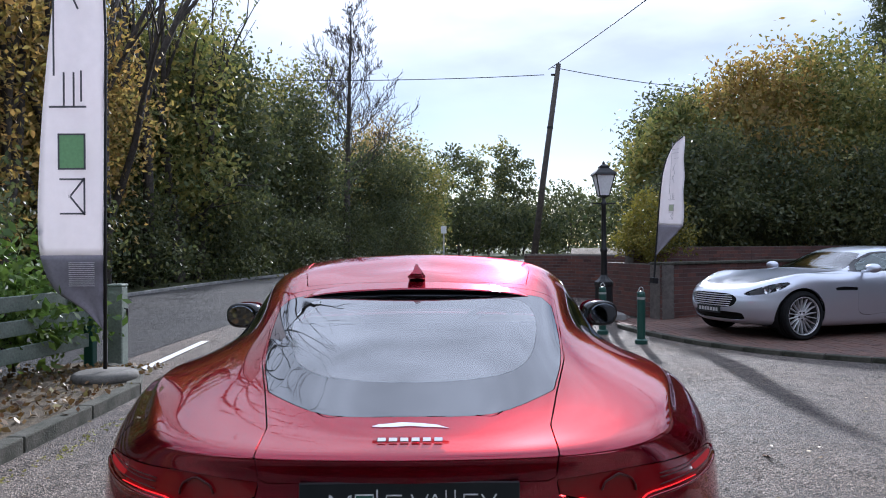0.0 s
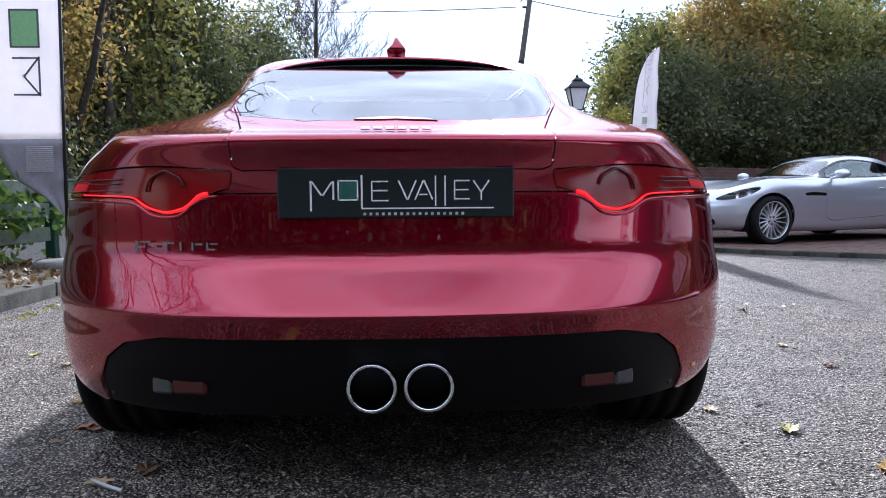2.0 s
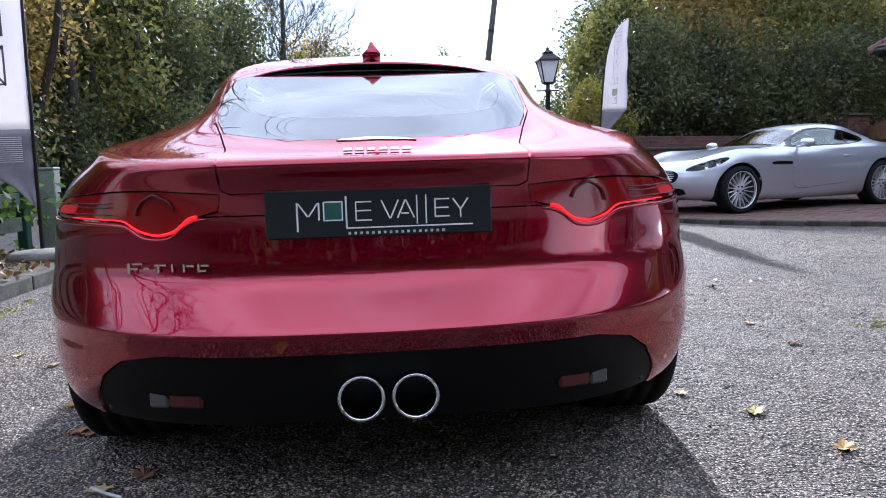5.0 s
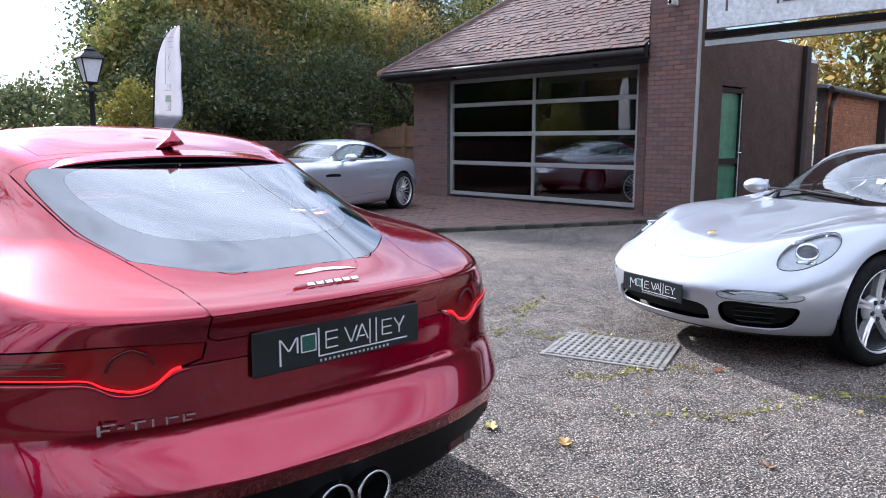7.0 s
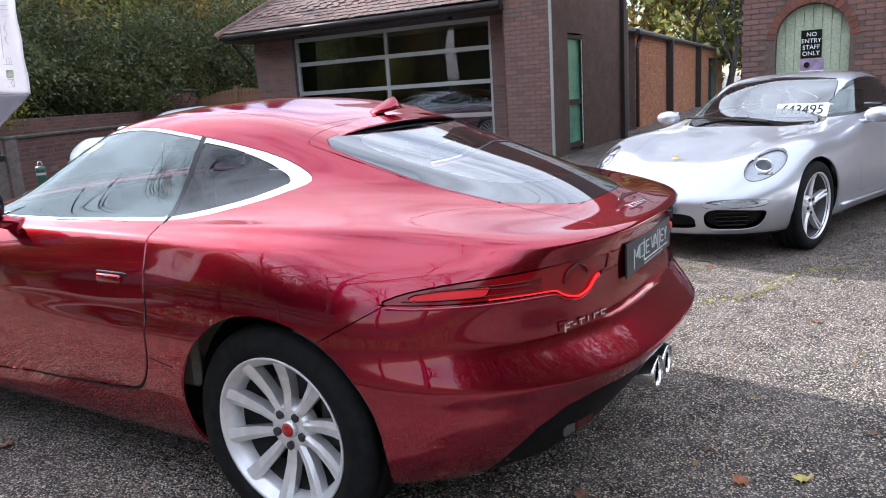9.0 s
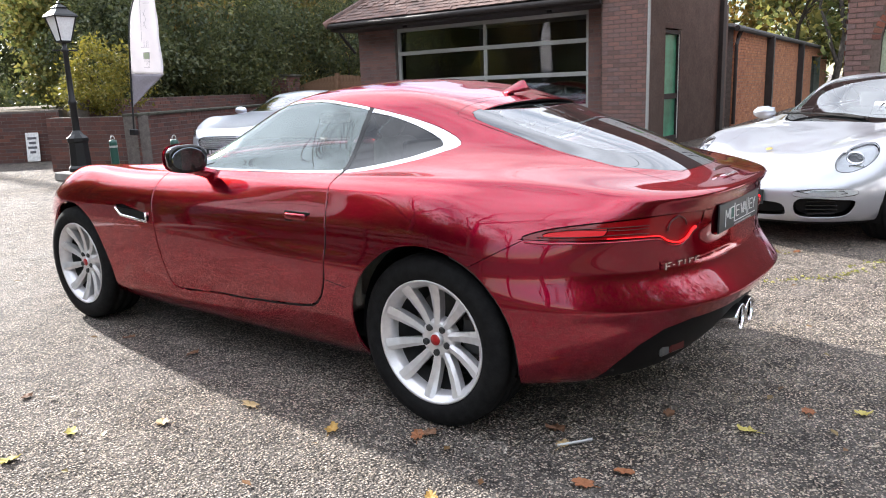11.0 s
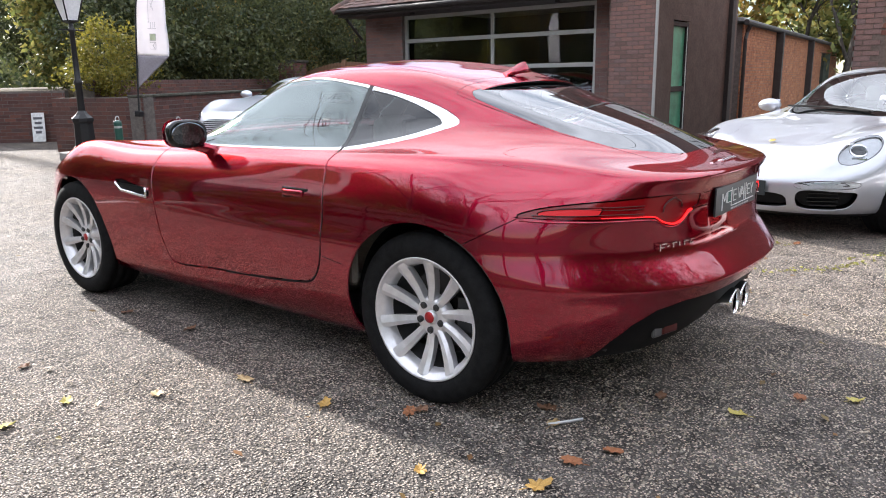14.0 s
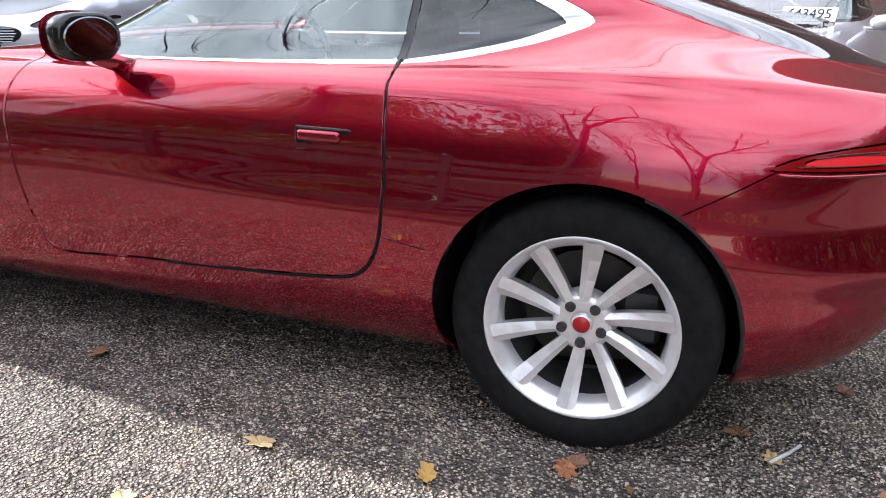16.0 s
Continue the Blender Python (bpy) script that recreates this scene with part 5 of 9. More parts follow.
part("camera_housing", box((0.20, 0.085, 0.085), (-0.06, 0, 0), 0.02, 2), M_SIGN, cm)
part("camera_bracket", tube([(0.04, 0, 0.0), (0.0, 0, 0.10), (-0.04, 0, 0.06)], 0.018, 8), M_SIGN, cm)
part("camera_lens", lathe([(0, 0.012), (0.03, 0.012), (0.03, 0)], 14, 'X'), M_GLOSSBLACK, cm, m=pose(-0.15, 0, 0, 0, 0, 180))

# low brick outbuilding beyond the gate
ob_ = thing("outbuilding", "low orange-brick outbuilding with dark posts and a sloping roof", "outbuilding", pose(16.9, 4.2, 0, 0, 0, 5.5), kind="structure")
c, s_ = brick_field(24.0, 2.4, lambda x, z: 17.2 < x < 20.4 and z < 2.0, seed=11)
part("wall", box((17.2, 0.2, 2.42), (8.6, 0.125, 1.21)), M_MORTAR, ob_)
part("wall", box((3.6, 0.2, 2.42), (22.2, 0.125, 1.21)), M_MORTAR, ob_)
part("wall", box((3.2, 0.2, 0.4), (18.8, 0.125, 2.22)), M_MORTAR, ob_)
v, f = box_soup(c + np.array([0, 0.015, 0]), s_)
o = put("brickwork", quick_mesh("brickwork", v, f), brick_material("orange_brick_face", [(0.36, 0.14, 0.06), (0.44, 0.19, 0.085), (0.30, 0.11, 0.055), (0.50, 0.23, 0.11)]), ob_)
o["kind"] = "stuff"
for x in (5.1, 12.5):
    part("post", box((0.24, 0.22, 2.42), (x, -0.10, 1.21), 0.01), M_FASCIA, ob_)
# black panel fills the opening for the shade inside it
part("doorway", box((3.2, 0.04, 2.0), (18.8, 0.22, 1.0)), M_GLOSSBLACK, ob_, "black panel in place of the shaded doorway")
part("door_frame", box((0.10, 0.24, 2.05), (20.35, 0.08, 1.02), 0.008), M_FENCE, ob_, "grey-green door frame")
part("roof", box((24.6, 4.2, 0.09), (12.0, 2.05, 2.72), 0.01, rot=Matrix.Rotation(math.radians(6), 4, 'X')), surface("felt_roof", (0.16, 0.16, 0.155), (0.26, 0.255, 0.245), 3, 0.9), ob_)
part("gutter", tube([(-0.2, -0.10, 2.44), (24.2, -0.10, 2.44)], 0.065, 8), M_FASCIA, ob_, "black gutter")
part("drainpipe", tube([(0.35, -0.10, 2.42), (0.30, -0.02, 2.20), (0.12, -0.03, 2.05), (0.10, -0.03, 0.05)], 0.055, 8), M_FASCIA, ob_, "black drainpipe")

# garden walls behind the brick paving
CORNER = Vector((3.98, 10.2, 0))
LF = math.degrees(math.atan2(-2.15, 0.52))
WL = math.degrees(math.atan2(5.2, 9.0))
brick_wall("wall_planter_front", 2.21, 0.98, 0.25, pose(CORNER.x - 0.52, CORNER.y + 2.15, 0, 0, 0, LF), M_BRICKDARK, "low dark brick planter wall", 0, seed=12, mortar=M_MORTARDARK)
brick_wall("wall_planter_side", 6.66, 0.98, 0.25, pose(CORNER.x + 0.006, CORNER.y + 0.006, 0, 0, 0, WL), M_BRICKDARK, "low dark brick wall behind the silver coupe", 0, seed=13, mortar=M_MORTARDARK)
brick_wall("wall_terrace", 12.0, 1.28, 0.25, pose(3.9, 11.6, 0, 0, 0, WL), M_BRICKDARK, "second brick terrace wall", 0, seed=14, mortar=M_MORTARDARK)
brick_wall("wall_far_garden", 3.3, 1.09, 0.25, pose(2.45, 17.05, 0, 0, 0, -42.6), M_BRICKDARK, "brick garden wall beside the road", 0, seed=15, mortar=M_MORTARDARK)
tagged(part("wall_coping", box((6.64, 0.30, 0.05), (3.32, 0.12, 0.0), 0.01), M_MOSSY, m=pose(CORNER.x, CORNER.y, 1.0, 0, 0, WL)), "coping of the planter wall", "coping", kind="structure")
sheet("planter_soil", [(4.03, 10.35), (12.4, 15.15), (11.6, 16.4), (4.05, 12.25), (3.62, 12.3)], 0.88, M_SOIL, "planter soil with leaf litter", "soil", 0.9)
sheet("terrace_soil", [(4.3, 12.2), (14.2, 17.8), (20, 40), (8, 40), (3.6, 16.6), (5.2, 15.1)], 1.1, M_SOIL, "bank of soil under the trees", "soil", 1.1)
brick_wall("wall_pier", 1.10, 1.74, 0.5, pose(11.99, 15.52, 0, 0, 0, WL - 1), M_BRICKDARK, "brick pier with a flat cap at the fence", 0, seed=16, mortar=M_MORTARDARK)
brick_wall("wall_pier_side", 0.5, 1.74, 0.02, pose(11.98, 15.50, 0) @ Matrix.Rotation(math.radians(WL - 91), 4, 'Z') @ Matrix.Translation((-0.5, 0, 0)), M_BRICKDARK, "side of the brick pier", 0, seed=17, mortar=M_MORTARDARK)
tagged(part("pier_cap", box((1.20, 0.62, 0.07), (0.55, 0.25, 0.0), 0.012), M_MOSSY, m=pose(11.99, 15.52, 1.78, 0, 0, WL - 1)), "flat stone cap of the brick pier", "coping", kind="structure")
fence = thing("garden_fence", "arched brown panel fence beside the showroom", "fence", pose(12.90, 16.08, 0.3, 0, 0, -90))
for i in range(28):
    t = (i + 0.5) / 28
    h = 1.16 + 0.26 * math.sin(math.pi * t)
    part("slat", box((0.128, 0.02, h), (0, 0, h / 2), 0.003), M_WOOD, fence, m=pose(3.7 * t, 0, 0))
for t in (0.0, 0.48, 1.0):
    part("post", box((0.10, 0.10, 1.22 + (0.27 if t == 0.48 else 0)), (0, -0.06, 0.61 + (0.135 if t == 0.48 else 0)), 0.006), M_WOOD, fence, m=pose(3.7 * t, 0, 0))
for z_ in (0.25, 0.85):
    part("rail", box((3.7, 0.04, 0.08), (1.85, -0.03, 0), 0.004), M_WOOD, fence, m=pose(0, 0, z_))
sheet("fence_bank", [(10.6, 11.4), (13.4, 11.4), (13.4, 16.4), (12.6, 16.2), (10.3, 13.9)], 0.32, M_SOIL, "bank of soil under the panel fence", "soil", 0.32)

# ---- trees, hedges, woods ----
def leaf_cloud(centres, spread, per, size, rng, flat_=0.5, droop=0.0):
    """Leaves as small bent quads in clumps about the centres."""
    n = len(centres) * per
    c = np.repeat(centres, per, 0) + rng.normal(0, 1, (n, 3)) * np.asarray(spread)
    d = rng.normal(0, 1, (n, 3))
    d /= np.linalg.norm(d, axis=1, keepdims=True)
    e = np.cross(d, rng.normal(0, 1, (n, 3)))
    e /= np.linalg.norm(e, axis=1, keepdims=True)
    s = size * rng.uniform(0.6, 1.4, (n, 1))
    d, e = d * s, e * s * flat_
    v = np.stack([c - d, c + e - 0.1 * d, c + d, c - e - 0.1 * d], 1).reshape(-1, 3)
    return v, np.arange(4 * n).reshape(-1, 4)


def limbs(rng, base, height, radius, levels, spread=0.5, up=0.6, splits=3, length=0.62, sides=6, fine=0.012):
    """A tapered trunk that forks into limbs; returns a bmesh and the tips."""
    bm, tips = bmesh.new(), []

    def grow(p, d, ln, r, level):
        pts = [p]
        for k in range(3):
            d = (d + Vector(rng.normal(0, 0.10, 3)) + Vector((0, 0, 0.05 * up))).normalized()
            pts.append(pts[-1] + d * ln / 3)
        tube(pts, max(r, fine), max(3, sides - level), bm, max(r * (0.62 if level < levels else 0.3), fine * 0.8), caps=False)
        if level >= levels:
            tips.append(np.array(pts[-1]))
            return
        for k in range(splits + (1 if level == 0 else 0)):
            a = Vector(rng.normal(0, 1, 3))
            side = (a - a.dot(d) * d).normalized()
            nd = (d * (1 - spread * 0.45) + side * spread * rng.uniform(0.6, 1.25) + Vector((0, 0, 0.18 * up))).normalized()
            at = pts[-1] if k == 0 else pts[rng.integers(1, 4)]
            grow(at, nd, ln * length * rng.uniform(0.75, 1.15), r * rng.uniform(0.42, 0.6), level + 1)
    grow(Vector(base), Vector((rng.normal(0, 0.03), rng.normal(0, 0.03), 1)), height * 0.42, radius, 0)
    return bm, np.array(tips)


def tree(name, label, at, height, spread, leaves, size, mat, seed, trunk=None, low=0.25, group="", clump=None, per=None):
    """A leafy tree or large shrub: trunk with limbs, crown of leaf clumps with gaps and an uneven outline."""
    rng = np.random.default_rng(seed)
    t = thing(name, label, "tree" if trunk is None or trunk > 0 else "shrub", pose(*at), group)
    bm, tips = limbs(rng, (0, 0, 0), height * 0.85, trunk or height * 0.014, 2, 0.55)
    part("trunk", bm, M_BARK, t, smooth=True)
    per = per or 60
    n = leaves // per
    u = rng.normal(0, 1, (n, 3))
    u /= np.linalg.norm(u, axis=1, keepdims=True)
    r = rng.uniform(0.35, 1.0, (n, 1)) ** 0.6
    lump = 1 + 0.28 * np.sin(3.1 * u[:, :1] + seed) * np.cos(2.7 * u[:, 1:2] - seed) + 0.18 * np.sin(6 * u[:, 2:] + 1.3 * seed)
    half = height * (1 - low) / 2
    c = u * r * lump * np.array([spread, spread, half]) + np.array([0, 0, height * low + half])
    c = c[c[:, 2] > 0.1]
    k = clump or spread * 0.16
    v, f = leaf_cloud(c, (k, k, k * 0.8), per, size, rng)
    part_ = put("crown", quick_mesh("crown", v, f), mat, t)
    return t


def bare_tree(name, label, at, height, seed, levels=5, group="", lean=0.5, splits=3, fine=0.010):
    rng = np.random.default_rng(seed)
    t = thing(name, label, "tree", pose(*at), group)
    bm, tips = limbs(rng, (0, 0, 0), height, height * 0.016, levels, lean, 0.7, splits, 0.66, 6, fine)
    part("trunk", bm, M_BARK, t, "grey-brown trunk and bare limbs", smooth=True)
    return t


def leader_tree(name, label, at, height, seed, reach=0.30, fine=0.014):
    """A bare tree with one upright trunk and rising side branches that divide into twigs."""
    rng = np.random.default_rng(seed)
    t = thing(name, label, "tree", pose(*at))
    bm = bmesh.new()
    trunk = [Vector((0.25 * math.sin(2.2 * k / 12 + seed), 0.2 * math.sin(3.1 * k / 12), height * k / 12)) for k in range(13)]
    tube(trunk, height * 0.017, 8, bm, 0.03, caps=False)

    def branch(p, d, ln, r, level):
        pts = [p]
        for k in range(4):
            d = (d + Vector(rng.normal(0, 0.10, 3)) + Vector((0, 0, 0.10))).normalized()
            pts.append(pts[-1] + d * ln / 4)
        tube(pts, max(r, fine), 5 if level == 0 else 3, bm, fine * 0.7, caps=False)
        if level < 3:
            for k in range((7, 5, 4)[level]):
                i = rng.integers(1, 5)
                side = Vector(rng.normal(0, 1, 3))
                side = (side - side.dot(d) * d).normalized()
                branch(pts[i], (d * 0.75 + side * rng.uniform(0.45, 0.8) + Vector((0, 0, 0.15))).normalized(), ln * rng.uniform(0.30, 0.5), r * 0.5, level + 1)
    for k in range(30):
        h = 0.30 + 0.68 * k / 30
        q = h * 12
        i = min(int(q), 11)
        p = trunk[i].lerp(trunk[i + 1], q - i)
        a = k * 2.4 + rng.normal(0, 0.3)
        branch(p, Vector((math.cos(a), math.sin(a), rng.uniform(0.7, 1.2))).normalized(), height * reach * (1.12 - h) * rng.uniform(0.75, 1.2) + 0.5, 0.05 * (1.2 - h), 0)
    part("trunk", bm, M_BARK, t, "grey-brown trunk and bare limbs", smooth=True)
    return t


# woods across the road
W = "woods across the road"
spots = [(-12.0, 9.5, 8.0, 2.6, M_LEAF_GOLD), (-11.0, 13.5, 8.6, 2.6, M_LEAF_GOLD), (-14.0, 16, 10.5, 3.2, M_LEAF_GOLD), (-11.2, 18.5, 9.5, 2.7, M_LEAF_GOLD), (-12.8, 22.5, 12, 3.2, M_LEAF_GREEN),
         (-10.6, 25.5, 10.5, 2.9, M_LEAF_GREEN), (-9.9, 30.5, 10.5, 3.0, M_LEAF_DARK), (-12.0, 35, 13, 3.4, M_LEAF_GREEN), (-8.2, 40, 9.5, 3.0, M_LEAF_DARK), (-10, 46, 13, 3.6, M_LEAF_GREEN),
         (-4.6, 52, 9.0, 3.2, M_LEAF_DARK), (-2.0, 60, 10.0, 3.4, M_LEAF_GREEN), (-5.5, 66, 13, 4.0, M_LEAF_GOLD), (-18, 13, 10, 4, M_LEAF_DARK), (-17, 24, 13, 4, M_LEAF_DARK), (-16.5, 34, 14, 4, M_LEAF_DARK), (-15, 4, 8, 3.2, M_LEAF_GOLD)]
for i, (x, y, h, r, mt) in enumerate(spots):
    tree("woodland_tree", "tall autumn woodland tree with thinning leaves" if mt is M_LEAF_GOLD else "tall green woodland tree, dense and dark", (x, y, 0), h, r, 16000 if y > 24 else 26000, 0.125 if y > 24 else 0.080, mt, 100 + i, low=0.10, group=W, clump=r * 0.19)
for i, (x, y, h, r) in enumerate([(-10.2, 11, 3.6, 2.4), (-10.4, 16, 3.4, 2.4), (-10.0, 21, 3.2, 2.2), (-9.2, 26.5, 3.4, 2.4), (-8.3, 32.5, 3.6, 2.4), (-7.0, 37.5, 3.4, 2.3), (-5.3, 43, 3.6, 2.4), (-2.6, 48.5, 3.8, 2.6), (-13, 6, 3.8, 2.8)]):
    tree("roadside_shrub", "dark tangled roadside shrub", (x, y, 0), h, r, 9000, 0.075, M_LEAF_DARK, 150 + i, trunk=0.03, low=-0.1, group="roadside undergrowth")
for i, (x, y, h) in enumerate([(-9.2, 13.2, 13), (-9.5, 15.4, 14), (-9.1, 18.0, 13), (-9.2, 21.6, 14), (-9.2, 24.4, 14), (-9.2, 26.5, 13), (-9.2, 29.8, 12)]):
    bare_tree("bare_woodland_tree", "slim dark woodland trunk with bare twigs", (x, y, 0), h, 170 + i, 3, group=W, lean=0.35)
leader_tree("bare_tree", "tall bare tree with fine branches against the sky", (-5.3, 44.5, 0), 16.5, 11)
for i, (x, y, h) in enumerate([(-13, -1.5, 9), (-14.5, -6, 10), (-12.5, -10, 9), (-16, 2.5, 11)]):
    bare_tree("bare_roadside_tree", "bare tree on the verge across the road", (x, y, 0), h, 30 + i, 5, group="bare trees on the verge", lean=0.55)
for i, (x, y, h) in enumerate([(-8.6, 1.6, 14), (-9.0, 6.6, 14), (-9.2, -3.8, 13)]):
    bare_tree("bare_roadside_tree", "bare tree on the verge across the road", (x, y, 0), h, 80 + i, 5, group="bare trees on the verge", lean=0.6)
def conifer(at, height, spread, seed):
    """A dark spruce: straight trunk, tiers of drooping boughs narrowing to the top."""
    rng = np.random.default_rng(seed)
    t = thing("conifer", "tall dark green conifer behind the garden trees", "tree", pose(*at), "conifers behind the garden")
    part("trunk", tube([(0, 0, 0), (0.05, 0, height * 0.5), (0, 0, height)], 0.22, 8, taper=0.03), M_BARK, t, smooth=True)
    n = 900
    h = rng.uniform(0.08, 1.0, n) ** 0.8
    a = rng.uniform(0, 2 * math.pi, n)
    r = spread * (1.03 - h) * rng.uniform(0.25, 1.0, n) ** 0.5 * (1 + 0.18 * np.sin(34 * h + seed))
    c = np.stack([r * np.cos(a), r * np.sin(a), height * h - 0.22 * r], 1)
    v, f = leaf_cloud(c, (0.26, 0.26, 0.13), 18, 0.10, rng, 0.35)
    put("crown", quick_mesh("crown", v, f), M_CONIFER, t)


for i, (x, y, h, r) in enumerate([(20.5, 26.5, 13.5, 2.3), (23.5, 26.2, 14.5, 2.6), (26.5, 24.6, 13.0, 2.4)]):
    conifer((x, y, 0), h, r, 520 + i)
# far trees and hedges down the road
for i, (x, y, h, r, mt) in enumerate([(3, 86, 13, 3.2, M_LEAF_DARK), (7, 92, 15, 3.0, M_LEAF_GREEN), (10, 88, 14, 2.8, M_LEAF_DARK), (15, 80, 8, 5, M_LEAF_DARK), (21, 76, 7.5, 5, M_LEAF_DARK), (27, 84, 7, 5, M_LEAF_DARK), (4, 74, 6, 4, M_LEAF_DARK), (9.5, 76, 5.5, 4, M_LEAF_DARK), (33, 90, 7, 6, M_LEAF_DARK), (-3, 78, 8, 4, M_LEAF_DARK)]):
    tree("distant_tree", "distant hedgerow tree down the road", (x, y, 0), h, r, 3600, 0.22, mt, 200 + i, low=0.15, group="distant trees")
# tall mixed hedge behind the garden walls
H = "trees behind the garden walls"
for i, (x, y, h, r, mt) in enumerate([(6.9, 17.8, 4.3, 1.5, M_LEAF_GREEN), (8.9, 18.0, 5.2, 1.9, M_LEAF_GOLD), (11.3, 19.0, 5.5, 2.1, M_LEAF_GREEN), (13.9, 20.5, 5.8, 2.3, M_LEAF_GREEN), (16.8, 21.0, 6.0, 2.5, M_LEAF_GOLD), (20, 22, 6.6, 2.7, M_LEAF_DARK), (24, 22, 7.0, 2.9, M_LEAF_GREEN), (8.6, 22.5, 5.4, 2.0, M_LEAF_DARK), (12.8, 24, 6.6, 2.7, M_LEAF_DARK)]):
    tree("garden_tree", "broad dense autumn tree behind the garden wall" if mt is M_LEAF_GOLD else "broad dense green tree behind the garden wall", (x, y, 1.1), h, r, 24000, 0.075, mt, 300 + i, low=-0.05, group=H)
for i, (x, y, h, r) in enumerate([(6.2, 14.6, 2.6, 1.3), (8.4, 15.6, 2.8, 1.5), (10.8, 16.6, 2.9, 1.5), (13.2, 17.6, 3.4, 1.6), (15.5, 16.5, 3.6, 1.7)]):
    tree("garden_shrub", "dark green shrub on the terrace", (x, y, 1.1), h, r, 14000, 0.055, M_LEAF_DARK, 330 + i, trunk=0.03, low=-0.1, group="terrace shrubs")
tree("yellow_shrub", "bright yellow-green variegated shrub in the planter", (4.25, 11.75, 0.88), 1.35, 0.72, 7000, 0.034, M_LEAF_YELLOW, 350, trunk=0.02, low=0.0)
# dark firs and pale trees behind the buildings
for i, (x, y, h, r) in enumerate([(22.5, 34, 15, 2.4), (26.5, 35, 16.5, 2.6), (30, 38, 15, 2.4)]):
    rng = np.random.default_rng(400 + i)
    t = thing("fir_tree", "tall dark fir behind the showroom", "tree", pose(x, y, 0), "firs behind the showroom")
    part("trunk", tube([(0, 0, 0), (0, 0, h)], 0.2, 8, taper=0.03), M_BARK, t)
    z = rng.uniform(0.08, 1, 260)
    a = rng.uniform(0, 2 * math.pi, 260)
    rr = r * (1 - z) ** 0.8 * rng.uniform(0.5, 1.05, 260)
    v, f = leaf_cloud(np.stack([rr * np.cos(a), rr * np.sin(a), z * h], 1), (0.28, 0.28, 0.22), 40, 0.13, rng, 0.3)
    put("crown", quick_mesh("crown", v, f), M_LEAF_DARK, t)
for i, (x, y, h, r, mt) in enumerate([(38, 7.5, 10, 3.2, M_LEAF_GREEN), (42, 3.5, 12, 3.5, M_LEAF_DARK), (40, 12, 11, 3.4, M_LEAF_GOLD), (46, 8, 13, 3.4, M_LEAF_GREEN), (37, -1, 10, 3, M_LEAF_DARK)]):
    tree("background_tree", "tree seen through the gate", (x, y, 0), h, r, 5600, 0.19, mt, 420 + i, low=0.08, group="trees beyond the gate")
bare_tree("bare_birch", "pale bare birch beyond the gate", (36, 5.4, 0), 11, 61, 5, lean=0.4)
# the depth of the wood, beyond the first rows
rng = np.random.default_rng(91)
n = 2500
c = np.stack([rng.uniform(-32, -13.5, n), rng.uniform(2, 75, n), rng.uniform(0, 1, n) ** 0.8 * rng.uniform(7, 10.5, n)], 1)
v, f = leaf_cloud(c, (0.7, 0.7, 0.6), 34, 0.26, rng)
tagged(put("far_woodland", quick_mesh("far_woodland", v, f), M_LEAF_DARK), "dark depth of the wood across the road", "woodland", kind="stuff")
c = np.stack([rng.uniform(-5, 40, 900), rng.uniform(66, 100, 900), rng.uniform(0, 1, 900) ** 0.9 * 4.5], 1)
c = c[(c[:, 0] < -2 + (c[:, 1] - 66) * 0.1) | (c[:, 0] > 15 + (c[:, 1] - 66) * 0.9)]
v, f = leaf_cloud(c, (0.9, 0.9, 0.5), 26, 0.30, rng)
c2 = np.stack([rng.uniform(-26, 62, 800), rng.uniform(98, 112, 800), rng.uniform(0, 1, 800) ** 0.8 * rng.uniform(4.0, 7.5, 800)], 1)
v2, f2 = leaf_cloud(c2, (1.0, 1.0, 0.6), 24, 0.36, rng)
v, f = np.concatenate([v, v2]), np.concatenate([f, f2 + len(v)])
tagged(put("far_hedges", quick_mesh("far_hedges", v, f), M_LEAF_DARK), "far hedges along the road", "hedge", kind="stuff")
# unseen trees behind the viewer, added for the cars to reflect
for i, (x, y, h, r) in enumerate([(-10, -14, 9, 3.4), (-5.5, -15.5, 10, 3.6), (-1, -15, 9.5, 3.4), (3.5, -15.5, 10, 3.6), (8.5, -15, 10, 3.8), (14, -14, 10, 4)]):
    tree("unseen_tree", "unseen tree behind the viewer, added for reflections", (x, y, 0), h, r, 9000, 0.17, M_LEAF_DARK, 450 + i, low=0.05, group="boundary trees")
# unseen leaf mass, added to close sky gaps in the tail's reflections
rng = np.random.default_rng(92)
n = 1900
c = np.stack([rng.uniform(-24, 26, n), rng.uniform(-25, -17, n), rng.uniform(0, 1, n) ** 0.8 * rng.uniform(5.5, 8.5, n)], 1)
v, f = leaf_cloud(c, (0.8, 0.8, 0.6), 30, 0.30, rng)
tagged(put("unseen_woodland", quick_mesh("unseen_woodland", v, f), M_LEAF_DARK), "unseen dark leaf mass, added to darken reflections in the cars", "woodland", kind="stuff")
# laurel behind the fence
tree("laurel_bush", "glossy green laurel bush behind the fence", (-4.15, 4.9, 0.1), 1.25, 0.85, 2600, 0.06, leaf_material("laurel_leaves", [(0.05, 0.10, 0.02), (0.10, 0.17, 0.03), (0.16, 0.24, 0.05)], 0.3), 500, trunk=0.02, low=0.0, clump=0.12, per=20)
tree("laurel_bush", "glossy green laurel bush behind the fence", (-4.6, 3.4, 0.1), 1.2, 0.8, 2200, 0.06, bpy.data.materials["laurel_leaves"], 501, trunk=0.02, low=0.0, clump=0.12, per=20)

